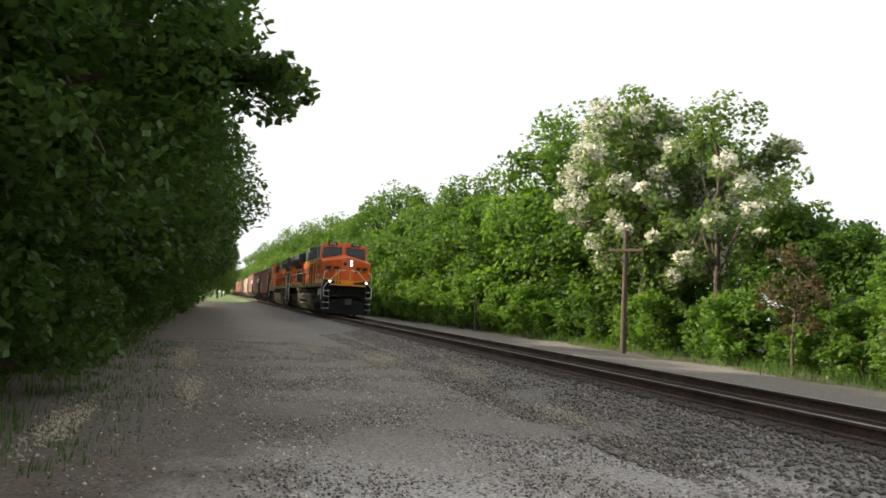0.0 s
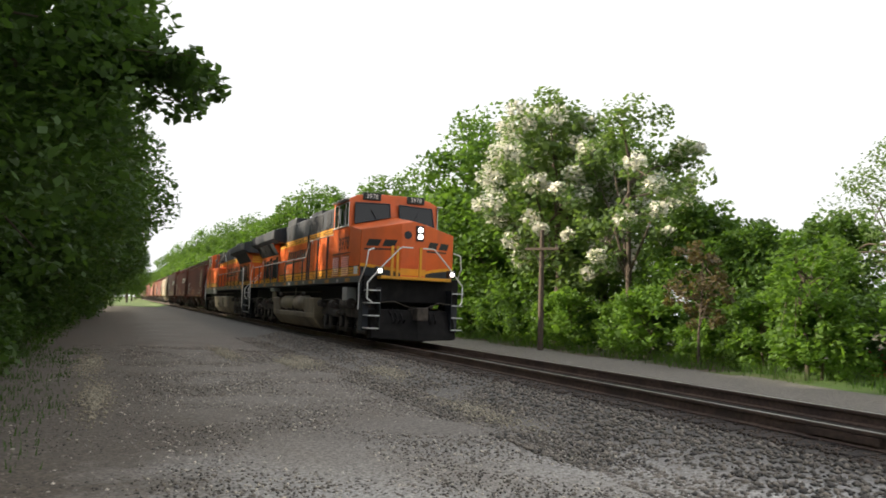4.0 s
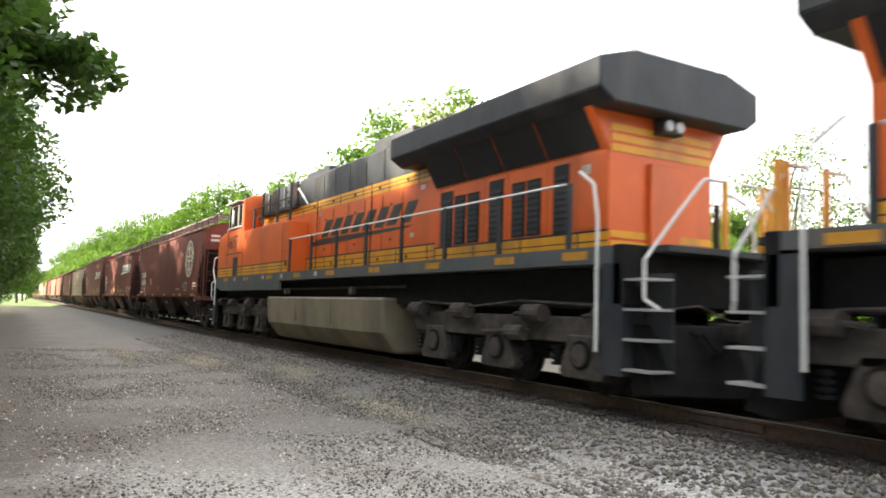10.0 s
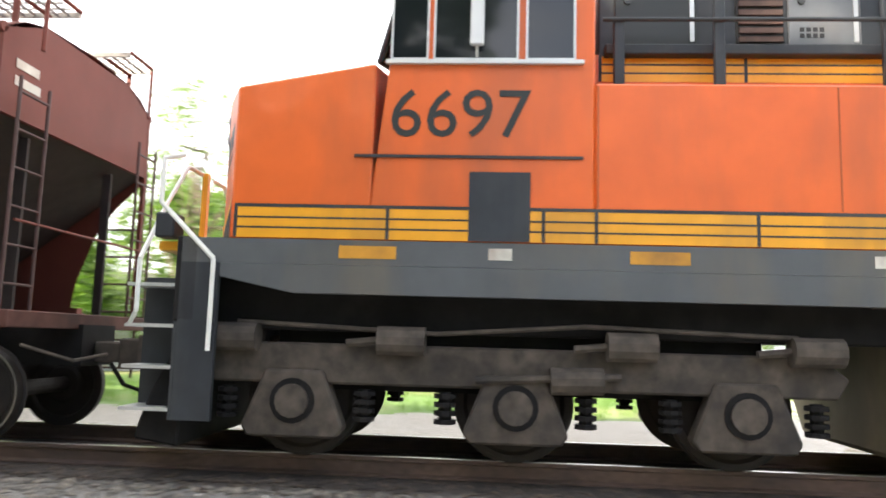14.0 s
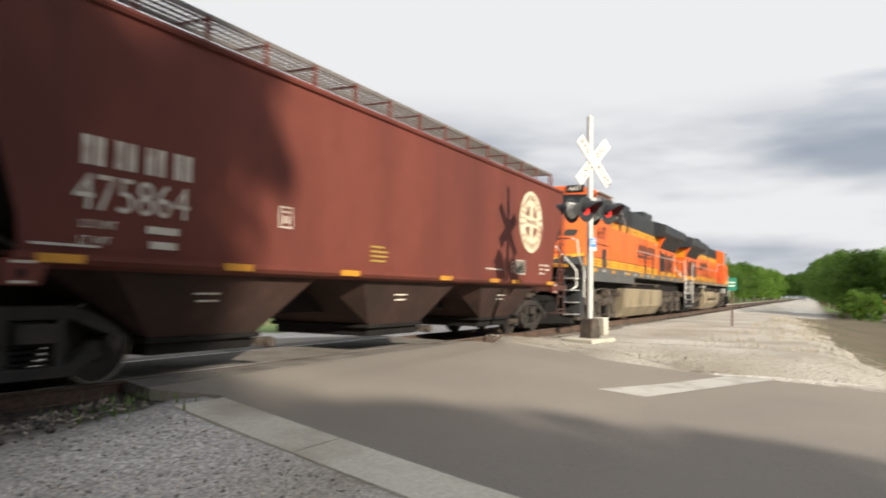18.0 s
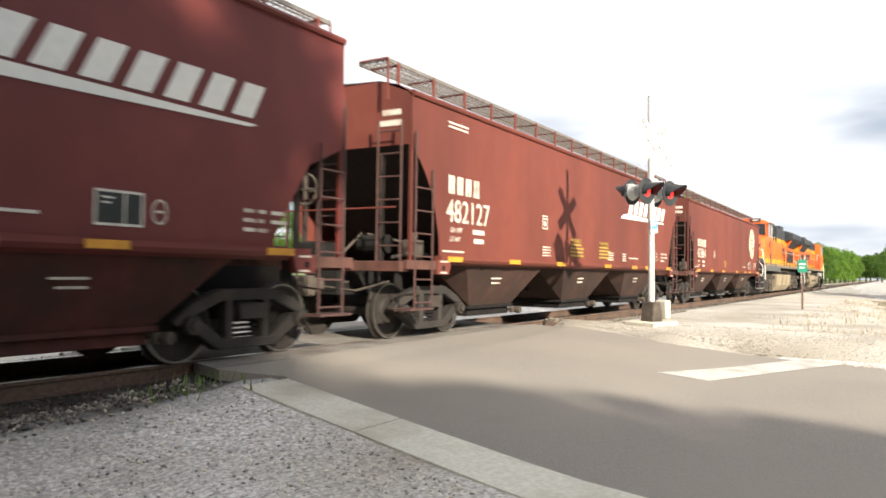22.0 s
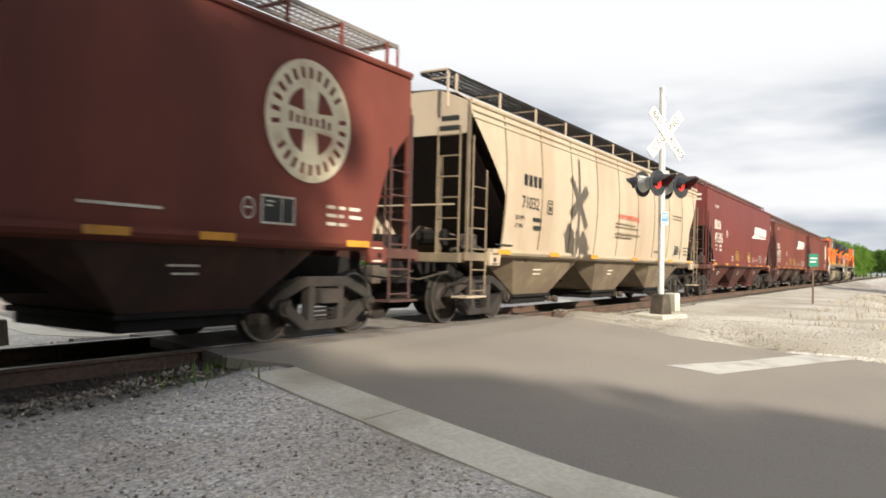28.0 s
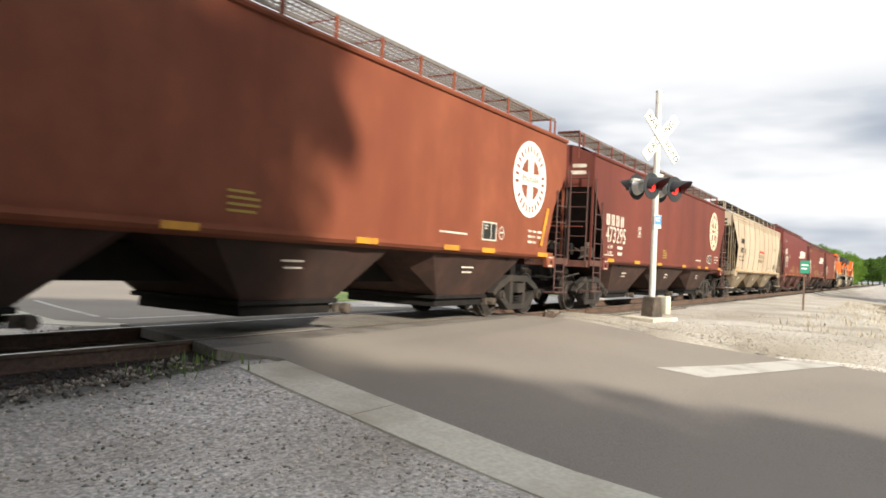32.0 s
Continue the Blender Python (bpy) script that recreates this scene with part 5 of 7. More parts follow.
        ln.box(-u1, -u0, q2[0], q2[1], z1, z1 + 0.03)
        u = u0
        while u < u1:
            ln.box(-u - 0.03, -u, q2[0], q2[1], z0, z1)
            u += 1.35
        ln.make("pin_striping", "black", b, fix=False)

    HW = 0.98
    cab_end = 9.16 if wide else 4.6
    for sd in (-1, 1):
        band(1.45, 4.6, sd * 1.5, 1.95, 2.22, sd)
        if wide:
            band(4.6, 9.14, sd * 1.5, 1.95, 2.22, sd)
        band(cab_end, 16.25, sd * HW, 1.95, 2.3, sd)
        band(cab_end if not wide else 4.7, 16.25, sd * HW, 3.57, 3.82, sd)
    # long hood
    hood = P(Shape().box(-20.9, -4.6, -HW, HW, 1.94, 3.84), "hood", "orange")
    if wide:
        P(Shape().box(-8.62, -4.6, -1.5, 1.5, 1.94, 3.37), "side_cabinet", "orange", L, "", 0.02)
        P(Shape().box(-9.15, -8.64, -1.495, 1.495, 1.94, 3.34), "side_cabinet", "orange", L, "", 0.02)
        for sd in (-1, 1):
            q = sorted((sd * 1.496, sd * 1.5))
            for u in (4.62, 6.65):
                Shape().box(-u - 0.014, -u, *sorted((sd * 1.5, sd * 1.504)), 2.26, 3.34).make("cabinet_seam", "seam", L, fix=False)
            Shape().box(-9.1, -8.9, *sorted((sd * 1.5, sd * 1.505)), 2.1, 2.24).make("step_light", "louvre", L, fix=False)
            for z in (2.5, 3.0):
                Shape().box(-8.86, -8.8, *sorted((sd * 1.495, sd * 1.52)), z, z + 0.05).make("hinge", "orange", L, fix=False)
        P(Shape().box(-8.4, -4.7, -0.97, 0.97, 3.84, 4.5), "cabinet_top", "black")
        for sd in (-1, 1):
            Shape().box(-8.4, -4.75, min(sd * 0.97, sd * 1.1), max(sd * 0.97, sd * 1.1), 3.8, 3.9).make("rack_ledge", "black", L, bevel=0.01)
            for u0, u1, kind in ((4.85, 5.62, "dark"), (5.98, 6.42, "grille"), (6.46, 7.12, "panel"), (7.3, 7.7, "panel"), (7.74, 8.3, "grille")):
                q = sorted((sd * 0.972, sd * 1.0))
                cell = Shape().box(-u1, -u0, q[0], q[1], 3.92, 4.58).make("rack_panel", {"dark": "logo_dark", "grille": "louvre", "panel": "panel_grey"}[kind], L, "grey metal cabinet panel" if kind == "panel" else "", bevel=0.008)
                if kind == "grille":
                    for i in range(7):
                        z = 3.95 + i * 0.088
                        Shape().box(-u1 + 0.02, -u0 - 0.02, min(sd * 1.0, sd * 1.03), max(sd * 1.0, sd * 1.03), z, z + 0.05).make("grille_slat", "grille_brown", cell, fix=False)
                else:
                    Shape().box(-u1 + 0.03, -u1 + 0.07, min(sd * 1.0, sd * 1.012), max(sd * 1.0, sd * 1.012), 3.96, 4.54).make("edge_strip", "alu", cell, fix=False)
                    Shape().cyl((-u0 - 0.12, sd * 1.0, 4.36), (-u0 - 0.12, sd * 1.02, 4.36), 0.035, 10).make("latch", "black", cell)
                if kind == "panel":
                    for i in range(4):
                        for j in range(2):
                            Shape().box(-u0 - 0.14 - i * 0.06, -u0 - 0.1 - i * 0.06, min(sd * 1.0, sd * 1.006), max(sd * 1.0, sd * 1.006), 4.0 + j * 0.06, 4.04 + j * 0.06).make("vent_slot", "louvre", cell, fix=False)
            q = sorted((sd * 1.2, sd * 1.26))
            Shape().cyl((-8.45, sd * 1.27, 4.06), (-4.7, sd * 1.27, 4.06), 0.022, 8).make("rack_rail", "black", L)
            for u in (4.8, 5.7, 7.18, 8.34):
                Shape().box(-u - 0.1, -u, q[0], q[1], 3.36, 4.5 if u > 5 else 4.06).make("rack_post", "black", L, bevel=0.01)
            Shape().tube([(-8.35, sd * 1.0, 4.35), (-9.2, sd * 1.0, 3.8)], 0.03, 6).make("stay", "alu", L)
    top = [(HW, 3.84), (HW, 4.54), (0.8, 4.64), (-0.8, 4.64), (-HW, 4.54), (-HW, 3.84)]
    P(Shape().prism(top, "x", -15.4, -8.4 if wide else -4.6), "hood_top", "black")
    P(Shape().box(-15.05, -13.2, -0.92, 0.92, 4.5, 4.84), "exhaust_cover", "black")
    P(Shape().box(-10.4, -8.7, -0.9, 0.9, 4.5, 4.72), "roof_hatch", "black")
    for sd in (-1, 1):
        q = sorted((sd * HW, sd * (HW + 0.012)))
        for u0, u1 in ((5.1, 5.9), (6.3, 6.7), (6.9, 7.5), (8.1, 9.9)) if not wide else ((9.6, 10.3),):
            Shape().box(-u1, -u0, q[0], q[1], 3.92, 4.46).make("roof_grille", "louvre", L, fix=False)
        for u in (10.3, 10.4, 10.5) if not wide else (9.9, 13.3):
            Shape().cyl((-u, sd * (HW + 0.012), 1.96), (-u, sd * (HW + 0.012), 3.86), 0.014, 6).make("conduit", "black", L)
        for u, z in (((9.6, 3.42), (8.5, 3.28), (11.1, 3.02), (14.2, 3.36), (14.5, 2.42), (14.1, 2.42)) if not wide else ((10.0, 3.4), (15.2, 2.5), (15.6, 3.42))):
            Shape().box(-u - 0.16, -u, *sorted((sd * HW, sd * (HW + 0.008))), z, z + 0.09).make("notice_plate", "stencil", L, fix=False)
        for u in np.arange(cab_end + 0.5, 15.6, 1.35):
            for z in (2.12, 3.7):
                one(("knob", sd), lambda: Shape().cyl((0, sd * HW, 0), (0, sd * (HW + 0.025), 0), 0.035, 8), "door_knob", "grille_brown", L, (-u, 0, z))
        u = cab_end + 0.9
        while u < 15.4:
            one(("seam", sd), lambda: Shape().box(-0.01, 0, q[0], q[1], 2.33, 3.5), "door_seam", "seam", hood, (-u, 0, 0))
            one(("roof_seam", sd), lambda: Shape().box(-0.02, 0, q[0], q[1], 3.84, 4.53), "roof_seam", "grey", hood, (-u, 0, 0))
            u += 0.95
        u = cab_end + 1.3
        while u < 15.4:
            for z in (2.5, 3.25):
                one(("latch", sd), lambda: Shape().box(-0.06, 0, q[0], q[1], 0, 0.04), "door_latch", "dark", hood, (-u, 0, z))
            u += 1.9
    # company mark on the hood
    for sd in (-1, 1):
        u0, w = (10.25, 5.4) if wide else (10.6, 3.75)
        x0 = -(u0 + w) if sd < 0 else -u0
        slanted_mark(hood, x0, sd * (HW + 0.006), 2.82 if wide else 2.93, w * 0.95, 0.42 if wide else 0.37, "logo_dark", sd, 0.8 if wide else 0.5)
    # radiator section: wide flared roof
    ru = 15.3 if wide else 15.06
    P(Shape().prism([(1.02, 1.94), (1.02, 3.32), (1.36, 3.9), (-1.36, 3.9), (-1.02, 3.32), (-1.02, 1.94)], "x", -20.95, -16.28), "radiator_cabinet", "orange")
    P(Shape().prism([(1.3, 3.84), (1.55, 4.0), (1.55, 4.4), (0.9, 4.6), (-0.9, 4.6), (-1.55, 4.4), (-1.55, 4.0), (-1.3, 3.84)], "x", -21.35, -ru), "radiator_roof", "black", L, "flared black radiator roof", 0.02)
    for sd in (-1, 1):
        for i in range(4):
            u = 16.32 + i * 1.13
            Shape().add([(-u - 1.09, sd * 1.055, 3.35), (-u, sd * 1.055, 3.35), (-u, sd * 1.352, 3.86), (-u - 1.09, sd * 1.352, 3.86), (-u - 1.09, sd * 1.02, 3.35), (-u, sd * 1.02, 3.35), (-u, sd * 1.3, 3.86), (-u - 1.09, sd * 1.3, 3.86)], [(0, 1, 2, 3), (0, 4, 5, 1), (1, 5, 6, 2), (2, 6, 7, 3), (3, 7, 4, 0)]).make("radiator_intake", "louvre", L, fix=False)
        for i, (u, w) in enumerate(((16.5, 0.4), (16.98, 0.36), (17.42, 0.36), (18.1, 0.4), (18.75, 0.34), (19.15, 0.34), (19.8, 0.34))):
            q = sorted((sd * 1.02, sd * 1.035))
            door = Shape().box(-u - w, -u, q[0], q[1], 2.25 if i in (1, 2, 4, 5) else 2.22, 3.12 if i in (1, 2, 4, 5) else 3.24).make("louvred_door", "louvre", L, "dark louvred door", fix=False)
            sl = Shape()
            for j in range(9):
                z = 2.28 + j * 0.093
                one(("slat", w, sd), lambda: Shape().box(-w + 0.03, -0.03, min(sd * 1.035, sd * 1.047), max(sd * 1.035, sd * 1.047), 0, 0.05), "slat", "black", door, (-u, 0, z))
        for u in (16.44, 17.95, 18.62, 19.64, 20.3):
            Shape().box(-u - 0.012, -u, *sorted((sd * 1.02, sd * 1.026)), 2.22, 3.3).make("door_seam", "seam", L, fix=False)
        dr = Shape().box(-20.85, -20.36, *sorted((sd * 1.02, sd * 1.03)), 2.26, 3.3).make("equipment_door", "orange", L, bevel=0.006)
        Shape().box(-20.6, -20.42, *sorted((sd * 1.03, sd * 1.036)), 3.02, 3.16).make("notice_plate", "stencil", dr, fix=False)
        band(16.28, 20.95, sd * 1.02, 1.95, 2.2, sd, lines=1)
        # rear yellow stripes
    for z in (1.98, 2.12, 3.3, 3.44, 3.58):
        Shape().box(-20.965, -20.95, -0.99, 0.99, z, z + 0.1).make("rear_stripe", "yellow", L, fix=False)
    rl = P(Shape().box(-21.15, -20.94, -0.2, 0.2, 3.62, 3.84), "rear_light_case", "black")
    for y in (-0.1, 0.1):
        Shape().cyl((-21.15, y, 3.73), (-21.18, y, 3.73), 0.08, 12).make("rear_light", "lamp_off", rl)
    P(Shape().box(-21.02, -20.95, -0.3, 0.3, 2.0, 3.2), "rear_door", "orange")
    # ends: plate, steps, rails, coupler, plough
    for e, u in ((1, 0.0), (-1, LOCO)):
        X = lambda d: -d if e > 0 else -(LOCO - d)

        def bx(s, a, b, *r):
            x0, x1 = sorted((X(a), X(b)))
            return s.box(x0, x1, *r)

        P(bx(Shape(), 0.95, 1.15, -1.5, 1.5, 1.2, 1.95), "end_plate", "dark")
        P(bx(Shape(), 0.6, 1.0, -1.1, 1.1, 1.86, 1.95), "end_platform", "yellow" if e > 0 else "black", L, "", 0.01)
        pl = Shape()
        prof = [(0.0, 0.1), (0.04, 0.32), (0.14, 0.6), (0.34, 0.98)]
        ys = (-1.32, -0.9, -0.45, 0.0, 0.45, 0.9, 1.32)
        for y in ys:
            lead_in = 0.3 + 0.3 * (abs(y) / 1.32) ** 1.4
            for a, z in prof:
                pl.v.append((X(lead_in + a), y, z + 0.06 * (abs(y) / 1.32 if a == 0 else 0)))
        m = len(prof)
        n0 = len(pl.v)
        pl.v += [(X(1.0), y, z) for y in ys for a, z in prof]
        for i in range(len(ys) - 1):
            for j in range(m - 1):
                q = (i * m + j, (i + 1) * m + j, (i + 1) * m + j + 1, i * m + j + 1)
                pl.f += [q, tuple(n0 + k for k in q[::-1])]
            for j in (0, m - 1):
                pl.f.append((i * m + j, (i + 1) * m + j, n0 + (i + 1) * m + j, n0 + i * m + j))
        for i in (0, len(ys) - 1):
            for j in range(m - 1):
                pl.f.append((i * m + j, i * m + j + 1, n0 + i * m + j + 1, n0 + i * m + j))
        P(pl, "plough", "dark", L, "black snow plough below the coupler", 0.02)
        P(bx(bx(Shape(), 0.25, 0.9, -0.12, 0.12, 0.78, 1.02), 0.0, 0.35, -0.18, 0.16, 0.7, 1.06), "coupler", "truck", L, "", 0.02)
        Shape().tube([(X(0.55), -1.35, 1.15), (X(0.5), -0.7, 1.22), (X(0.42), -0.25, 1.05), (X(0.42), 0.25, 1.05), (X(0.5), 0.7, 1.22), (X(0.55), 1.35, 1.15)], 0.014, 6).make("uncoupling_lever", "truck", L)
        for y in (-1.25, 1.25):
            Shape().cyl((X(0.95), y, 1.5), (X(0.88), y, 1.5), 0.07, 10).make("hose_socket", "truck", L)
        for y in (-0.75, -0.6, -0.45, 0.45, 0.6):
            Shape().tube([(X(0.92), y, 1.0), (X(0.6), y, 0.85), (X(0.42), y * 0.95, 0.6), (X(0.35), y * 0.9, 0.72)], 0.025, 5).make("air_hose", "dark", L)
        for sd in (-1, 1):
            for i in range(4):
                z = 0.42 + i * 0.36
                a, b = sorted((sd * 1.12, sd * 1.48))
                bx(Shape(), 0.52, 0.98, a, b, z, z + 0.03).make("step", "alu", L, fix=False)
            a, b = sorted((sd * 1.44, sd * 1.5))
            bx(bx(Shape(), 1.0, 1.34, a, b, 0.35, 1.72), 0.97, 0.998, min(sd * 1.1, sd * 1.5), max(sd * 1.1, sd * 1.5), 0.35, 1.19).make("step_well", "black", L, fix=False)
            bx(Shape(), 0.52, 0.97, min(sd * 1.1, sd * 1.118), max(sd * 1.1, sd * 1.118), 0.4, 1.6).make("step_side", "black", L, fix=False)
            hr = Shape()
            hr.tube([(X(1.3), sd * 1.53, 0.95), (X(1.3), sd * 1.53, 1.75), (X(0.78), sd * 1.5, 2.25), (X(0.76), sd * 1.46, 2.66), (X(0.86), sd * 1.26, 2.74)] if e > 0 else [(X(1.4), sd * 1.52, 0.62), (X(1.4), sd * 1.52, 2.3), (X(1.5), sd * 1.5, 2.75), (X(1.8), sd * 1.48, 2.95)], 0.022, 6)
            hr.make("handrail", "white", L, "pale bent handrail")
            hr = Shape()
            hr.tube([(X(0.5), sd * 1.36, 1.16), (X(0.62), sd * 1.49, 1.28), (X(0.62), sd * 1.49, 1.74), (X(0.59), sd * 0.98, 2.32), (X(0.58), sd * 0.56, 2.76), (X(0.58), sd * 0.5, 2.8), (X(0.58), sd * 0.16, 2.8)], 0.022, 6)
            hr.make("handrail", "white", L, "pale bent handrail")
            for y in (0.1,) if sd > 0 else (-0.62, -0.78):
                bx(Shape(), 0.58, 0.64, y - 0.035, y + 0.035, 1.95, 2.82).make("safety_post", "yellow", L, fix=False)
            if e > 0:
                dl = P(bx(Shape(), 0.62, 0.8, min(sd * 1.02, sd * 1.26), max(sd * 1.02, sd * 1.26), 1.97, 2.2), "ditch_light_case", "black")
                Shape().cyl((X(0.62), sd * 1.14, 2.085), (X(0.59), sd * 1.14, 2.085), 0.065, 14).make("ditch_light", "lamp_on" if leading else "lamp_off", dl)
    # walkway handrails
    for sd in (-1, 1):
        hr = Shape()
        y = sd * 1.46
        u0 = 8.7
        pts = [(-u0, y, 2.82), (-20.6, y, 2.82)]
        if not wide:
            pts = [(-4.7, y, 3.4), (-8.1, y, 3.4), (-8.7, y, 2.82)] + pts[1:]
        hr.tube(pts, 0.02, 6)
        hr.make("walkway_rail", "alu", L)
        us = list(np.arange(9.2, 20.7, 1.64)) + ([] if wide else [5.4, 6.8, 8.05])
        for u in us:
            Shape().box(-u - 0.045, -u + 0.045, y - 0.02, y + 0.02, 1.9, 2.82 if u > 8.1 else 3.4).make("rail_post", "black", L, fix=False)
    # fuel tank
    prof = [(1.06, 0.15), (1.39, 0.56), (1.45, 1.28), (-1.45, 1.28), (-1.39, 0.56), (-1.06, 0.15)]
    if wide:
        tank = P(Shape().prism(prof, "x", -14.95, -7.3), "fuel_tank", "tank", L, "long dirty tan fuel tank", 0.05)
        for u in (9.8, 12.2):
            one("tank_weld", lambda: Shape().box(-0.012, 0, -1.455, 1.455, 0.66, 1.26), "weld", "tank", tank, (-u, 0, 0))
    else:
        low = [(1.06, 0.15), (1.39, 0.54), (1.42, 0.72), (-1.42, 0.72), (-1.39, 0.54), (-1.06, 0.15)]
        tank = P(Shape().prism(low, "x", -14.95, -7.3), "fuel_tank", "tank", L, "dirty tan fuel tank with open tray", 0.03)
        P(Shape().prism(prof, "x", -8.75, -7.3), "tank_end", "tank", tank, "", 0.04)
        P(Shape().prism(prof, "x", -14.95, -13.62), "tank_end", "tank", tank, "", 0.04)
        for sd in (-1, 1):
            for a, b in ((8.9, 11.0), (11.45, 13.5)):
                q = Shape()
                rings = [(a, 0.05), (a + 0.03, 0.16), (a + 0.1, 0.25), (a + 0.2, 0.3), (b - 0.2, 0.3), (b - 0.1, 0.25), (b - 0.03, 0.16), (b, 0.05)]
                for u, r in rings:
                    q.v += [(-u, sd * 1.12 + r * math.cos(0.3927 * k), 1.06 + r * math.sin(0.3927 * k)) for k in range(16)]
                for j in range(len(rings) - 1):
                    q.f += [(16 * j + k, 16 * j + (k + 1) % 16, 16 * (j + 1) + (k + 1) % 16, 16 * (j + 1) + k) for k in range(16)]
                res = q.make("air_reservoir", "tank", L, "grey cylindrical air reservoir", smooth=True)
                for u in (a + 0.3, b - 0.3):
                    Shape().box(-u - 0.05, -u + 0.05, *sorted((sd * 0.9, sd * 1.36)), 0.7, 0.82).make("saddle", "truck", res, bevel=0.01)
                    Shape().cyl((-u, sd * 1.36, 0.8), (-u, sd * 1.42, 0.8), 0.04, 8).make("saddle_bolt", "truck", res)
            Shape().tube([(-11.22, sd * 1.2, 1.75), (-11.22, sd * 1.25, 1.2), (-11.32, sd * 1.3, 0.8)], 0.03, 6).make("drain_pipe", "truck", L)
    for sd in (-1, 1):
        Shape().cyl((-9.0, sd * 1.35, 1.42), (-9.0, sd * 1.47, 1.42), 0.08, 10).cyl((-13.4, sd * 1.35, 1.42), (-13.4, sd * 1.47, 1.42), 0.08, 10).tube([(-7.0, sd * 1.2, 1.5), (-15.5, sd * 1.2, 1.5)], 0.03, 6).make("filler_pipework", "truck", L)
    # boxes hung under the deck and a placard on the nose band
    for sd in () if wide else (-1, 1):
        a, b = sorted((sd * 1.12, sd * 1.45))
        P(Shape().box(-3.35, -2.85, a, b, 1.2, 1.62), "equipment_box", "alu", L, "pale equipment box under the deck", 0.02)
        case = wide or P(Shape().box(-15.75, -15.05, a, b, 1.55, 1.7), "equipment_box", "alu", L, "pale equipment box under the deck", 0.02)
        for u in () if wide else (15.22, 15.5):
            Shape().cyl((-u, sd * 1.3, 1.1), (-u, sd * 1.3, 1.55), 0.085, 10).make("filter_can", "tank", case)
        Shape().cyl((-3.6, sd * 1.3, 1.12), (-2.75, sd * 1.3, 1.12), 0.16, 14).make("air_cylinder", "truck", L)
        q = sorted((sd * 1.505, sd * 1.51))
        Shape().box(-2.0, -1.62, q[0], q[1], 2.0, 2.24).make("placard", "white", L, "plain white placard", fix=False)
    # trucks
    for c in (3.96, LOCO - 3.96):
        for sd in (-1, 1):
            s = Shape()
            y0, y1 = sorted((sd * 1.02, sd * 1.2))
            s.prism([(-c + a, z) for a, z in ((-2.85, 0.86), (-2.6, 1.04), (2.6, 1.04), (2.85, 0.86), (2.75, 0.68), (-2.75, 0.68))], "y", y0, y1)
            for d in (-1.97, 0, 1.97):
                s.prism([(-c + d + a, z) for a, z in ((-0.26, 0.8), (-0.46, 0.3), (-0.4, 0.21), (0.4, 0.21), (0.46, 0.3), (0.26, 0.8))], "y", y0, y1 + (0.05 if sd > 0 else 0))
            fr = P(s, "truck_frame", "truck", L, "grimy cast truck frame", 0.02)
            for d in (-1.97, 0, 1.97):
                Shape().cyl((-c + d, sd * 1.18, 0.53), (-c + d, sd * 1.27, 0.53), 0.2, 18).make("axle_box", "dark", fr)
                Shape().cyl((-c + d, sd * 1.27, 0.53), (-c + d, sd * 1.3, 0.53), 0.15, 14).make("axle_cap", "truck", fr)
                for k2 in (-0.62, 0.62):
                    sp = Shape().cyl((-c + d + k2, sd * 1.12, 0.36), (-c + d + k2, sd * 1.12, 0.64), 0.06, 8)
                    for i in range(4):
                        sp.cyl((-c + d + k2, sd * 1.12, 0.36 + i * 0.075), (-c + d + k2, sd * 1.12, 0.4 + i * 0.075), 0.1, 10)
                    sp.make("spring", "dark", fr)
            for d in (-2.55, -1.0, 1.0, 2.5):
                Shape().cyl((-c + d - 0.2, sd * 1.28, 1.08), (-c + d + 0.22, sd * 1.28, 1.08), 0.13, 12).cyl((-c + d + 0.22, sd * 1.28, 1.08), (-c + d + 0.5, sd * 1.28, 1.05), 0.035, 6).make("brake_cylinder", "truck", fr)
            Shape().tube([(-c - 2.4, sd * 1.26, 1.2), (-c - 0.6, sd * 1.26, 1.25), (-c + 0.7, sd * 1.26, 1.15), (-c + 2.5, sd * 1.26, 1.22)], 0.022, 5).tube([(-c - 0.9, sd * 1.27, 0.82), (-c + 0.35, sd * 1.27, 0.76)], 0.035, 6).cyl((-c - 0.75, sd * 1.26, 0.78), (-c - 0.3, sd * 1.26, 0.77), 0.12, 12).make("brake_rigging", "truck", fr)
        Shape().box(-c - 2.2, -c + 2.2, -0.95, 0.95, 0.62, 1.15).make("traction_gear", "dark", L, fix=False)
        for d in (-1.97, 0, 1.97):
            SPIN.append((wheelset(L, -c + d, 0.533), -c + d, 0.533, 1 if leading else -1))
    return L


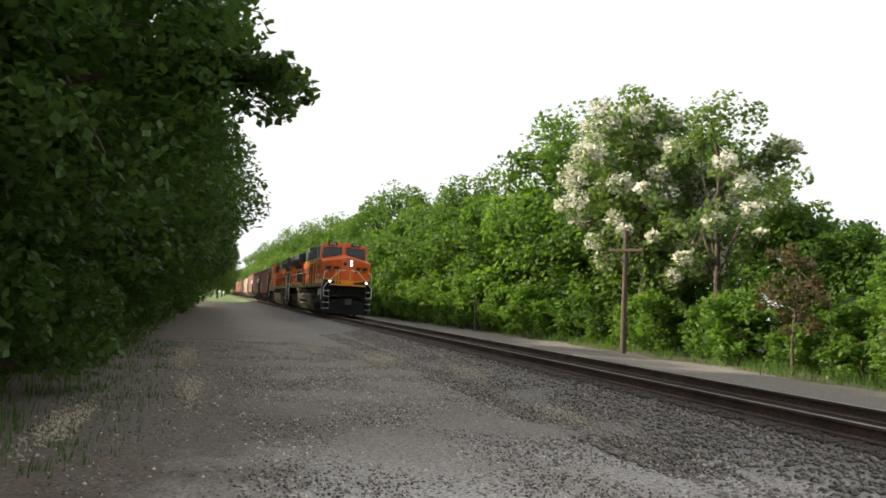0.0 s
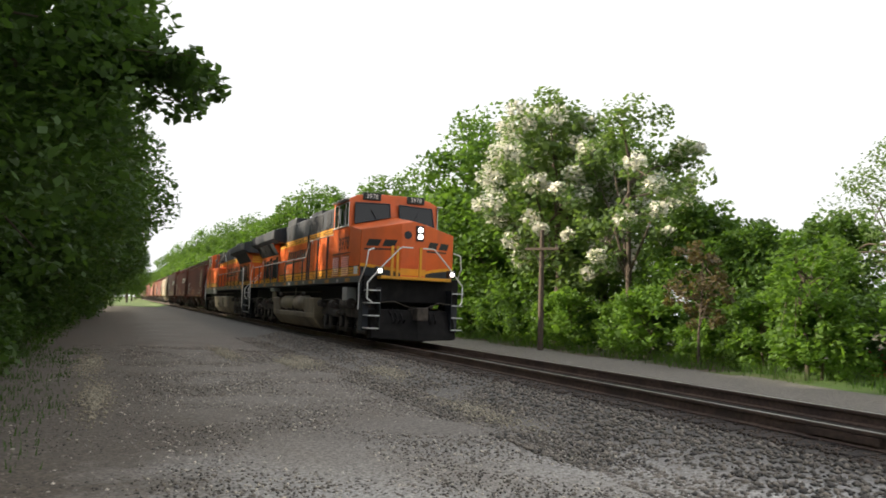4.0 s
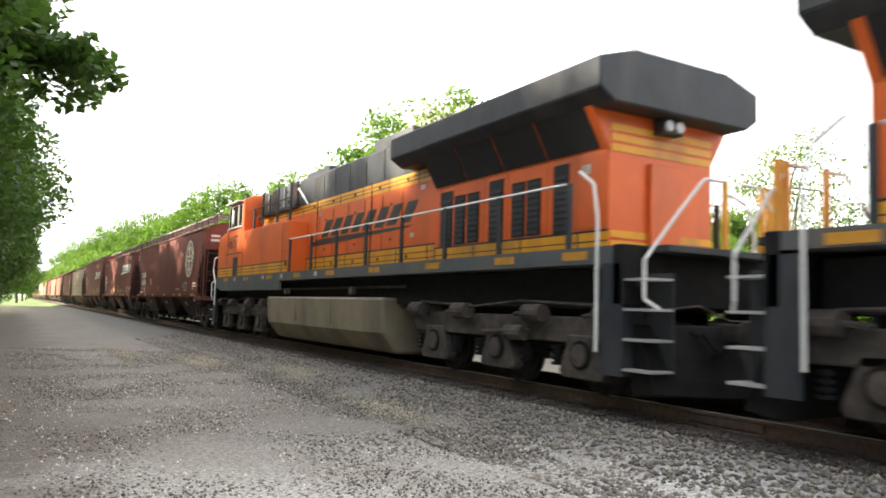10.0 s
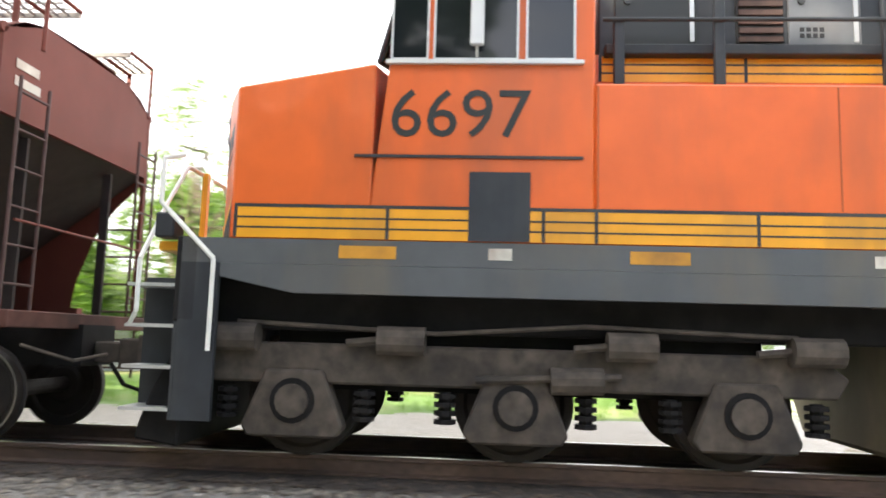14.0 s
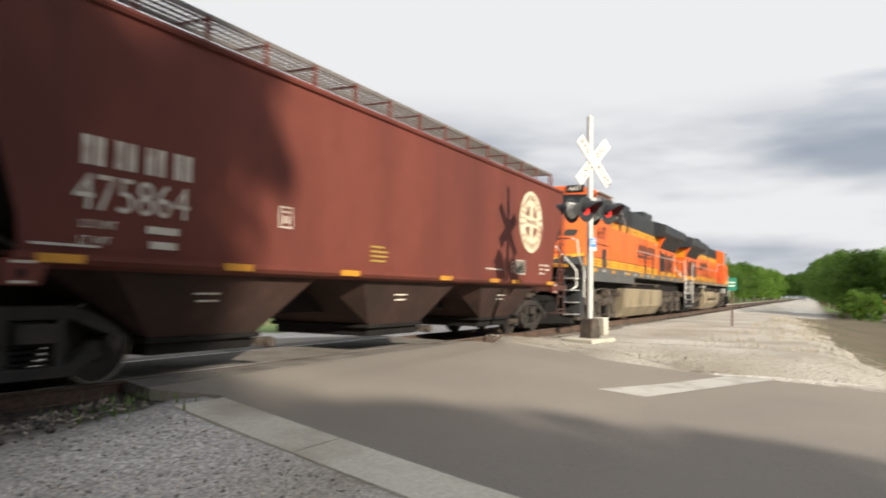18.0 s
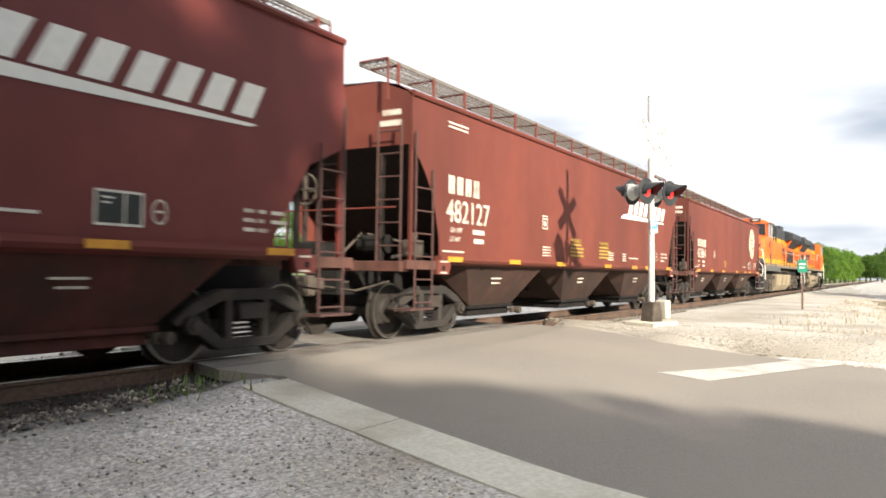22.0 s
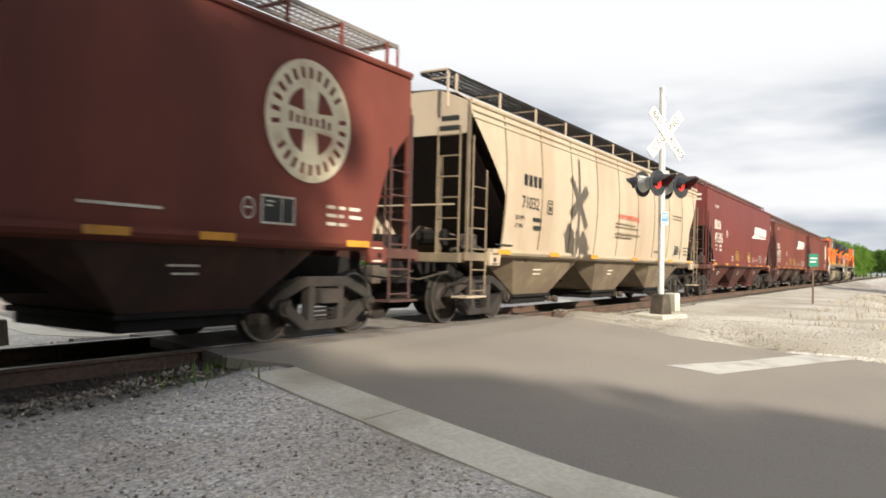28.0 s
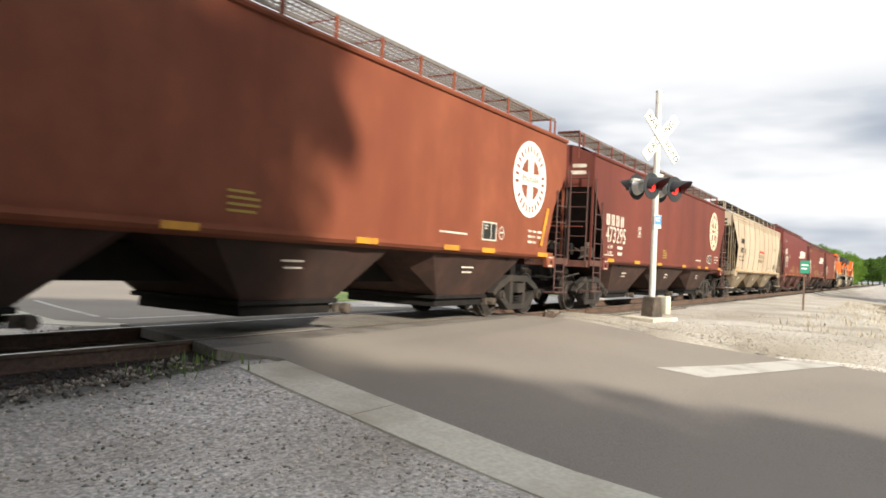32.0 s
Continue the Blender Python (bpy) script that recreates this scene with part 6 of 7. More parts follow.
# ---- the train ----
lead = locomotive("3978", True, "orange and black diesel locomotive with lit headlights leading the train")
trail = locomotive("6697", False, "orange and black diesel locomotive running backwards as second unit")
CARS = [
    hopper("brown", "curve", 3.9, "disc", "475864", "brown covered hopper with a round cream emblem", mark_x=5.6, num_x=-6.09, num_z=1.97, num_size=0.52, panel_x=4.67, report=(-6.75, -5.25, 2.25, 2.54), stencil=(-3.71, 2.02)),
    hopper("brown", "curve", 3.9, "wedge", "482127", "brown covered hopper with a slanted white mark", num_size=0.56, warn=(-1.52, 0.44), mark_x=2.82, mark_z=2.85, num_x=-6.35, num_z=2.12, panel_x=5.05, report=(-7.07, -5.91, 2.43, 2.74), stencil=(-3.02, 2.2)),
    hopper("brown_dark", "angle", 4.22, "wedge", "495386", "clean dark red covered hopper with a slanted white mark", num_size=0.59, warn=(-2.2, 0.85), mark_x=2.7, mark_z=2.86, num_x=-5.98, num_z=2.35, panel_x=4.35, report=(-6.82, -5.57, 2.71, 3.07), stencil=(-4.25, 2.6)),
    hopper("cream", "cream", 3.9, "", "71032", "cream ribbed covered hopper with black lettering", num_x=-5.84, num_z=2.3, num_size=0.35, panel_x=5.05, report=(-6.17, -5.3, 2.64, 2.86), stencil=(-4.9, 2.3)),
    hopper("brown", "curve", 3.9, "disc", "473295", "brown covered hopper with a round cream emblem", mark_x=5.93, panel_x=5.15, num_z=1.97, num_x=-6.34, num_size=0.6, report=(-7.18, -5.64, 2.23, 2.52), stencil=(-4.26, 2.2)),
    hopper("rust", "curve", 3.9, "disc", "", "rusty orange covered hopper with a round white emblem", mark_mat="white", mark_x=6.25, panel_x=4.35),
]
# slanted yellow brake rod on the end of the rusty car
Shape().cyl((6.87, -1.54, 1.5), (7.16, -1.54, 2.3), 0.03, 6).make("slanted_rod", "reflector", CARS[5], "slanted yellow rod")
EXTRA = [hopper("faded", "curve", 3.9, "", "", "faded red covered hopper"), hopper("brown", "curve", 3.9, "", "", "plain brown covered hopper")]
for i in range(10):
    if i < 2:
        CARS.append(EXTRA[i])
    else:
        CARS.append(copy_thing((EXTRA[0], EXTRA[1], CARS[3])[(i * 5 // 3) % 3 if i != 4 else 2], Matrix()))


def shorten(car, k):
    """Some cars are of a shorter or longer build: body and truck seats draw in or out along x."""
    for part in car.children:
        if part.name.split(".")[0] in ("side_frame", "bolster", "wheelset"):
            part.location.x *= k
        else:
            part.matrix_basis = Matrix.Diagonal((k, 1, 1, 1)) @ part.matrix_basis
    for i, (axle, x, r, way) in enumerate(SPIN):
        if axle.parent == car:
            SPIN[i] = (axle, x * k, r, way)


shorten(CARS[2], 0.955)
shorten(CARS[0], 1.026)
SEAT = [0.2, 0.62, 0.2, -0.16, -0.1]  # the cars are not all of one length
OFFSETS = [(lead, 0.0, 0), (trail, 2 * LOCO, 180)] + [(c, 2 * LOCO + CAR * (i + 0.5) + (SEAT[i] if i < 5 else 0.0), 0) for i, c in enumerate(CARS)]


# ---- trees and shrubs ----
def leaf_mesh(name, clumps, per, size, spread, rng, mat):
    """Folded leaves round the clump centres."""
    C = np.array([c[:3] for c in clumps], float)
    W = np.array([c[3] for c in clumps], float)
    k = len(C) * per
    idx = np.repeat(np.arange(len(C)), per)
    q = rng.normal(0, 1, (k, 3))
    q *= (rng.uniform(0.25, 1, k) ** 0.5 / np.linalg.norm(q, axis=1))[:, None]
    P = C[idx] + q * (W[idx] * spread)[:, None] * np.array([1, 1, 0.8])
    sz = rng.uniform(size * 0.6, size * 1.3, k)
    a, t = rng.uniform(0, 2 * np.pi, k), rng.normal(-0.25, 0.55, k)
    d = np.stack([np.cos(a) * np.cos(t), np.sin(a) * np.cos(t), np.sin(t)], -1)
    n = np.stack([-np.sin(a), np.cos(a), np.zeros(k)], -1)
    r = rng.normal(0, 0.5, k)
    up = np.cross(d, n)
    w = n * np.cos(r)[:, None] + up * np.sin(r)[:, None]
    s = sz[:, None]
    V = np.stack([P - d * s * 0.5, P + w * s * 0.36 + d * s * 0.02, P + d * s * 0.55, P - w * s * 0.36 + d * s * 0.02], 1)
    F = np.arange(k)[:, None] * 4 + np.array([0, 1, 2, 3])
    me = bpy.data.meshes.new(name)
    me.vertices.add(k * 4)
    me.vertices.foreach_set("co", V.reshape(-1))
    me.loops.add(k * 4)
    me.loops.foreach_set("vertex_index", F.reshape(-1))
    me.polygons.add(k)
    me.polygons.foreach_set("loop_start", np.arange(k) * 4)
    me.update(calc_edges=True)
    me.materials.append(M[mat])
    return me


def tree(name, seed, height, radius, low, clump_count, per, size, mat, lab, trunk=0.16, tall=1.0, inner=True, flowers=0):
    """Tapered trunk with limbs, and an uneven crown of leaf clumps."""
    rng = np.random.default_rng(seed)
    T = tagged(new(name), lab, "tree" if height > 3 else "shrub")
    mid, half = (low + height) / 2, (height - low) / 2
    clumps = []
    lobes = [(rng.uniform(0, 6.28), rng.uniform(-0.8, 0.8), rng.uniform(0.75, 1.15)) for _ in range(9)]
    while len(clumps) < clump_count:
        a, q = rng.uniform(0, 2 * np.pi), rng.uniform(-1, 1)
        f = min(1.04, max(0.7, max(k * (1 - 0.5 * abs(q - z) - 0.35 * abs(math.sin((a - b) / 2))) for b, z, k in lobes) * 1.2))
        rr = rng.uniform(0.55, 1.0) ** 0.6 * f
        w = math.sqrt(max(0, 1 - q * q * 0.92)) * (1 - 0.25 * max(0, q) * tall)
        clumps.append((radius * rr * w * math.cos(a), radius * rr * w * math.sin(a), mid + half * q * min(rr, 1.08), radius * rng.uniform(0.16, 0.3)))
    s = Shape()
    top = Vector((rng.normal(0, 0.2), rng.normal(0, 0.2), mid + half * 0.5))
    pts = [Vector((0, 0, -0.1)), Vector((rng.normal(0, 0.08), rng.normal(0, 0.08), height * 0.25)), Vector((top.x * 0.6, top.y * 0.6, height * 0.5)), top]
    for i in range(3):
        s.cyl(pts[i], pts[i + 1], trunk * (1 - 0.26 * i) * (1.25 if i == 0 else 1), 9, trunk * (1 - 0.26 * (i + 1)))
    for c in clumps[:: max(1, len(clumps) // 16)]:
        st = pts[1].lerp(pts[3], rng.uniform(0.0, 0.95))
        e = Vector(c[:3])
        m = st.lerp(e, 0.5) + Vector((0, 0, 0.12 * radius))
        s.cyl(st, m, trunk * 0.36, 6, trunk * 0.2).cyl(m, e, trunk * 0.2, 6, trunk * 0.05)
    s.make("trunk", "bark", T, fix=False)
    crown = new("crown", leaf_mesh("crown", clumps, per, size, 1.0, rng, mat))
    crown.parent = T
    if inner:
        core = [(x * 0.55, y * 0.55, mid + (z - mid) * 0.62, w * 1.8) for x, y, z, w in clumps[::2]]
        o = new("inner_leaves", leaf_mesh("inner_leaves", core, per // 4, size * 1.9, 1.0, rng, mat))
        o.parent = T
    if flowers:
        fl = [(x * 1.08, y * 1.08, z + 0.15, w * 0.6) for x, y, z, w in clumps if math.hypot(x, y) > radius * 0.45][:flowers]
        o = new("blossom", leaf_mesh("blossom", fl, 150, size * 0.85, 1.0, rng, "blossom"))
        o.parent, o["label"] = T, "white blossom clusters"
    return T


def plant(proto, spots, first=True):
    for i, (x, y, sc, turn) in enumerate(spots):
        m = pose(x, y, ground_z(x, y) - 0.05, 0, 0, turn)
        if i == 0 and first:
            o = proto
            o.matrix_basis = m
            o.scale = (sc, sc, sc)
        else:
            o = copy_thing(proto, m)
            o.scale = (sc, sc, sc)


R = random.Random(11)
near_a = tree("hedgerow_tree", 1, 9.8, 3.7, 0.9, 120, 260, 0.15, "leaf_dark", "dense dark green hedgerow tree overhanging the gravel", 0.2)
near_b = tree("hedgerow_tree", 2, 10.8, 3.9, 0.8, 120, 260, 0.15, "leaf_dark", "dense dark green hedgerow tree beside the gravel", 0.22)
mid_a = tree("hedgerow_tree", 3, 10.0, 3.9, 0.6, 90, 110, 0.26, "leaf", "green broadleaf tree in the row along the track", 0.2)
mid_b = tree("hedgerow_tree", 4, 11.5, 4.2, 0.5, 90, 110, 0.27, "leaf", "tall green broadleaf tree in the track row and added rows", 0.2)
mid_c = tree("hedgerow_tree", 5, 9.0, 3.6, 0.4, 80, 110, 0.26, "leaf_light", "light green broadleaf tree in the track row and added rows", 0.2)
shade = tree("shade_tree", 21, 10.8, 3.9, 1.2, 130, 190, 0.33, "leaf_dark", "large dense shade tree behind the gravel lot", 0.24)
shrub = tree("shrub", 6, 2.4, 1.5, 0.05, 40, 80, 0.15, "leaf_light", "light green leafy shrub", 0.04)
shrub_dark = tree("shrub", 7, 2.6, 1.7, 0.0, 44, 80, 0.15, "leaf_dark", "dark green leafy shrub under the trees", 0.04)

# the row on the camera's side of the track
plant(near_a, [(-10.6, -3.3, 0.93, 20), (-20.5, -3.0, 0.95, 140), (-30.5, -2.6, 1.0, 250), (-41, -2.5, 1.0, 80)])
plant(near_b, [(-14.8, -3.5, 1.0, 200), (-25.5, -3.2, 1.0, 10), (-36, -2.6, 1.0, 110)])
plant(mid_b, [(-47 - 6.5 * i, -2.6 + R.uniform(-0.6, 0.6), R.uniform(0.85, 1.1), R.uniform(0, 360)) for i in range(13)])
plant(mid_a, [(-15 - 7 * i, -9 + R.uniform(-1, 1), R.uniform(0.9, 1.2), R.uniform(0, 360)) for i in range(10)])
plant(shrub_dark, [(-9 - 3.1 * i, -2.9 + R.uniform(-0.4, 0.4), R.uniform(0.75, 1.15), R.uniform(0, 360)) for i in range(18)])
over = tagged(new("overhanging_branch"), "leafy dark green branch reaching out over the gravel", "branch")
rng = np.random.default_rng(31)
limb = Shape().cyl((-10.7, -3.0, 3.4), (-10.75, -1.2, 4.1), 0.07, 7, 0.05).cyl((-10.75, -1.2, 4.1), (-10.6, 0.3, 4.25), 0.05, 7, 0.025).make("limb", "bark", over, fix=False)
sprays = []
for k in range(34):
    z1 = rng.uniform(3.55, 5.7)
    y1 = rng.uniform(-0.6, 0.6 if z1 > 4.5 else 1.0) if k > 8 else rng.uniform(0.6, 1.15)
    if k <= 8:
        z1 = rng.uniform(3.6, 4.45)
    a = Vector((-10.7, -1.6, 3.95)).lerp(Vector((-10.6, 0.3, 4.25)), rng.uniform(0, 1))
    e = Vector((-10.7 + rng.normal() * 0.5, y1, z1))
    m = a.lerp(e, 0.5) + Vector((0, 0, 0.15))
    Shape().cyl(a, m, 0.018, 5, 0.012).cyl(m, e, 0.012, 5, 0.005).make("twig", "bark", limb, fix=False)
    for q in range(7):
        f = 0.25 + 0.75 * q / 6
        p = a.lerp(m, f * 2) if f < 0.5 else m.lerp(e, f * 2 - 1)
        sprays.append((p.x + rng.normal() * 0.07, p.y + rng.normal() * 0.07, p.z + rng.normal() * 0.05 - 0.04, rng.uniform(0.12, 0.24)))
o = new("leaves", leaf_mesh("leaves", sprays, 14, 0.15, 1.0, rng, "leaf_dark"))
o.parent = over
# unseen shade trees behind the camera, set where their shade falls on train and lot
canopy = tree("shade_tree", 41, 15.0, 3.3, 8.6, 110, 130, 0.26, "leaf_dark", "tall shade tree with a high crown on a bare trunk", 0.24, tall=0.2, inner=False)
plant(canopy, [(-3.4, -6.85, 0.955, 30)])
screen = tree("shade_tree", 43, 12.4, 2.8, 2.2, 120, 170, 0.28, "leaf_dark", "dense narrow shade tree behind the gravel lot", 0.22)
plant(screen, [(-5.5, -7.0, 1.0, 80)])
plant(shade, [(-7.6, -8.5, 0.75, 30), (-16.0, -12.0, 1.1, 210), (-11.5, -13.0, 1.0, 160), (-4.2, -13.2, 1.05, 75), (0.2, -15.0, 0.7, 300), (-2.6, -9.2, 0.8, 250), (-19, -8, 1.2, 20)])
# unseen far row, added to block the low sky behind the camera
plant(mid_b, [(-6 + 7.5 * i, -31 + R.uniform(-2, 2), R.uniform(0.95, 1.15), R.uniform(0, 360)) for i in range(10)], False)
airy = tree("shade_tree", 33, 12.8, 4.4, 2.0, 110, 240, 0.2, "leaf_dark", "open-crowned shade tree beside the gravel lot", 0.2, inner=False)
plant(airy, [(-10.2, -8.0, 1.15, 60), (-12.6, -11.5, 1.15, 200), (-10.6, -13.5, 1.4, 110), (-17.0, -10.5, 1.15, 20), (-21.5, -9.5, 1.2, 300), (-27.0, -10.0, 1.2, 150)])
# a lower row behind the road, unseen, added to cut sky light on the cars
plant(mid_c, [(3.5 + 4.2 * i, -17.5 + R.uniform(-0.6, 0.6), R.uniform(0.6, 0.72), R.uniform(0, 360)) for i in range(6)])
# the row across the track
spots = [(-35 - 5.2 * i, 20.0 - 0.32 * i + R.uniform(-1.0, 1.2), R.uniform(1.05, 1.22), R.uniform(0, 360)) for i in range(30)]
plant(mid_a, spots[0::3], False)
plant(mid_b, spots[1::3], False)
plant(mid_c, spots[2::3], False)
plant(mid_b, [(-38 - 8 * i, 27 + R.uniform(-1, 1), R.uniform(1.0, 1.25), R.uniform(0, 360)) for i in range(9)], False)
plant(mid_a, [(-20, 25.5, 0.68, 0), (-16.5, 28, 0.6, 120), (-26, 27, 0.72, 30), (-33, 24, 0.95, 80), (-13, 31, 0.95, 200), (-8, 33, 0.95, 110), (-21, 22, 0.6, 60), (-23.2, 21.6, 0.72, 10), (-19.5, 23.5, 0.55, 160), (-5, 36, 0.7, 30)], False)
plant(shrub, [(-38 + 2.6 * i, 18.3 + R.uniform(-0.5, 0.9), R.uniform(0.6, 1.15), R.uniform(0, 360)) for i in range(10)] + [(-40 - 3.4 * i, 17.6 - 0.2 * i + R.uniform(-0.5, 0.5), R.uniform(1.2, 1.7), R.uniform(0, 360)) for i in range(18)])
plant(shrub_dark, [(-44 + 2.9 * i, 19.3 + R.uniform(-0.5, 0.9), R.uniform(0.7, 1.2), R.uniform(0, 360)) for i in range(11)], False)

flower = tree("blossom_tree", 8, 13.2, 3.9, 1.4, 120, 90, 0.24, "leaf_grey", "tall tree covered in white blossom behind the wooden pole", 0.2, flowers=115)
plant(flower, [(-30.0, 19.0, 1.0, 0)])
flower_b = tree("blossom_tree", 9, 10.6, 3.2, 2.6, 80, 80, 0.24, "leaf_grey", "open-crowned tree with pale leaves and sparse blossom", 0.18, inner=False, flowers=34)
plant(flower_b, [(-25.4, 19.6, 1.0, 0)])
sapling_red = tree("sapling", 10, 4.4, 1.1, 0.9, 34, 60, 0.13, "leaf_red", "thin reddish half-bare sapling behind the gravel strip", 0.05, inner=False)
plant(sapling_red, [(-18.6, 17.2, 1.0, 0)])
sapling = tree("sapling", 12, 4.3, 1.35, 0.8, 44, 50, 0.16, "leaf_light", "young light green tree on the grass edge", 0.06, inner=False)
plant(sapling, [(-14.6, 17.3, 1.0, 0), (-10.8, 17.2, 0.92, 90), (-12.9, 19.4, 0.8, 190), (-16.5, 19.5, 0.9, 30)])
willow = tree("feathery_tree", 13, 9.0, 2.9, 1.6, 90, 80, 0.13, "leaf_grey", "feathery grey-green tree with fine drooping leaves", 0.15, inner=False)
plant(willow, [(-8.2, 19.5, 1.0, 0), (-16.8, 24.5, 0.98, 140), (-3, 24, 0.9, 60)])

# woods down the line past the crossing
spots = [(62 + 9 * i, 16 + R.uniform(-1, 2) + 0.02 * i, R.uniform(0.9, 1.15), R.uniform(0, 360)) for i in range(20)]
plant(mid_c, spots[0::2], False)
plant(mid_a, spots[1::2], False)
plant(mid_a, [(72, -3.6, 0.66, 10), (79, -2.8, 0.7, 80), (90, -2.8, 0.75, 30), (102, -2.4, 0.8, 200), (118, -2.2, 0.85, 20), (135, -1.8, 0.9, 100), (155, -1.6, 1.0, 40), (180, -1.4, 1.1, 140), (210, -1.4, 1.2, 10), (245, -1.6, 1.3, 70), (85, -8.5, 0.6, 60), (66, -13.5, 1.25, 120), (61, -16.0, 1.2, 290), (75, -12, 0.55, 30), (88, -14, 0.6, 40), (100, -13, 0.65, 40), (58, -21, 1.0, 10)], False)
plant(mid_a, [(320 + 9 * i, -9 + 4.2 * i, 1.25, 37 * i) for i in range(7)] + [(390 + 5 * i, -14 + 5 * i, 1.5, 61 * i) for i in range(8)], False)
plant(mid_c, [(242 + 16 * i, 15.6 - 0.5 * i, 1.3, 53 * i) for i in range(6)] + [(69, -6.5, 0.6, 20), (76, -5.2, 0.72, 70)], False)
plant(shrub, [(64, -2.6, 0.9, 0), (67, -3.6, 1.0, 60), (60, -3.4, 0.8, 120)], False)
plant(mid_b, [(-150 - 24 * i, D + (-1) ** i * (7.5 - 0.8 * i), 1.0, 50 * i) for i in range(8)], False)
plant(mid_a, [(-360, D - 6, 1.3, 0), (-365, D + 4, 1.3, 90), (-362, D - 1, 1.3, 190)], False)
plant(mid_c, [(250 + 18 * i, (-1) ** i * 13 + 4, 1.3, 40 * i) for i in range(8)], False)
# woods across the road
plant(mid_b, [(14 + 8 * i, 62 + R.uniform(-3, 3), R.uniform(0.7, 0.9), R.uniform(0, 360)) for i in range(8)], False)
plant(mid_a, [(-2, 52, 0.7, 0), (6, 58, 0.75, 60), (40, 44, 0.6, 90), (52, 40, 0.65, 90)], False)


# ---- signals, signs and small things ----
def crossing_signal(lab):
    """Mast with crossed boards and two pairs of hooded red lamps; the road side looks to -y."""
    S = tagged(new("crossing_signal"), lab, "crossing signal", "crossing signals at the road")
    Shape().cyl((0, 0, 0), (0, 0, 4.5), 0.064, 16).make("mast", "galv", S, "pale galvanised mast", smooth=False)
    Shape().cyl((0, 0, 4.5), (0, 0, 4.54), 0.07, 12, 0.04).make("mast_cap", "galv", S)
    base = Shape().prism([(-0.17, 0.0), (0.17, 0.0), (0.1, 0.42), (-0.1, 0.42)], "y", -0.15, 0.15).make("mast_base", "truck", S, "dark cast mast base", bevel=0.02)
    Shape().box(0.15, 0.31, -0.24, 0.02, 0.08, 0.44).make("junction_box", "concrete", S, bevel=0.02)
    Shape().box(-0.4, 0.4, -0.35, 0.35, -0.12, 0.03).make("footing", "concrete", S, bevel=0.02)
    for ang, words in ((45, ("RAIL", "ROAD")), (-45, ("CROSSING",))):
        b = Shape().box(-0.61, 0.61, -0.012, 0.012, -0.1143, 0.1143).make("crossboard", "white", S, "white crossing board", bevel=0.004)
        b.matrix_basis = pose(0, 0, 0, 0, 0, -7) @ pose(0, -0.078 - (0.03 if ang > 0 else 0), 3.58, 0, ang, 0)
        if len(words) == 1:
            text(words[0], 0.19, "logo_dark", b, face_side(0, -0.0145, 0), "board_text", 1.02)
        else:
            text(words[0], 0.18, "logo_dark", b, face_side(-0.38, -0.0145, 0), "board_text")
            text(words[1], 0.18, "logo_dark", b, face_side(0.37, -0.0145, 0), "board_text")
    arm = Shape().tube([(-0.75, 0, 2.68), (0.75, 0, 2.68)], 0.03, 8).cyl((0, 0, 2.6), (0, 0, 2.78), 0.1, 12).make("cross_arm", "galv", S)
    Shape().box(-0.12, 0.12, -0.1, 0.1, 2.74, 2.86).make("arm_cover", "galv", S, bevel=0.02)
    for x in (-0.38, 0.38):
        for d in (-1, 1):
            y = d * 0.17
            ln = Shape().cyl((x, y * 0.35, 2.58), (x, y, 2.58), 0.11, 14, 0.17).make("lamp_housing", "galv", S)
            n = 24
            disc = Shape().cyl((x, y, 2.58), (x, y + d * 0.012, 2.58), 0.255, n).make("background_disc", "black", ln, "round black lamp background")
            Shape().cyl((x, y + d * 0.012, 2.58), (x, y + d * 0.04, 2.58), 0.11, 18, 0.07).make("lens", "red_on", ln, "lit red lens")
            hd = Shape()
            k = 13
            for j in range(k):
                a = math.radians(-20 + 220 * j / (k - 1))
                reach = 0.38 * (0.35 + 0.65 * max(0.0, math.sin(a)))
                for rr in (0.165, 0.172):
                    hd.v += [(x + rr * math.cos(a), y + d * 0.012, 2.58 + rr * math.sin(a)), (x + rr * math.cos(a), y + d * reach, 2.58 + rr * math.sin(a) - 0.03)]
            for j in range(k - 1):
                o = 4 * j
                hd.f += [(o, o + 1, o + 5, o + 4), (o + 2, o + 6, o + 7, o + 3), (o + 1, o + 3, o + 7, o + 5)]
            hd.make("hood", "black", ln, "black lamp hood")
    Shape().box(-0.11, 0.11, -0.075, -0.066, 1.78, 2.04).make("notice", "white", S, "small blue and white notice")
    nb = Shape().box(-0.1, 0.1, -0.078, -0.075, 1.85, 2.03).make("notice_panel", "blue", S)
    bars(nb, -0.07, -0.078, 1.97, (0.14, 0.12), 0.05, 0.02, "white")
    return S


sig = crossing_signal("tall galvanised crossing mast with crossed white boards and lit red lamps")
sig.matrix_basis = pose(14.65, 4.155, 0.16, 0, -0.8, -20)
sig2 = copy_thing(sig, pose(5.85, 11.7, -0.35, 0, 0, 205))
sig2["label"] = "crossing mast with lit red lamps across the track"

# wooden pole with a crossarm
pole = tagged(new("wooden_pole"), "short weathered brown wooden pole with a crossarm", "utility pole")
Shape().cyl((0, 0, -0.2), (-0.06, 0, 4.95), 0.13, 12, 0.09).make("post", "pole_wood", pole)
arm = Shape().box(-0.75, 0.75, -0.15, -0.06, 4.1, 4.2).make("crossarm", "pole_wood", pole, bevel=0.01)
for x in (-0.65, -0.3, 0.3, 0.65):
    Shape().cyl((x, -0.1, 4.2), (x, -0.1, 4.36), 0.03, 8).make("insulator", "truck", arm)
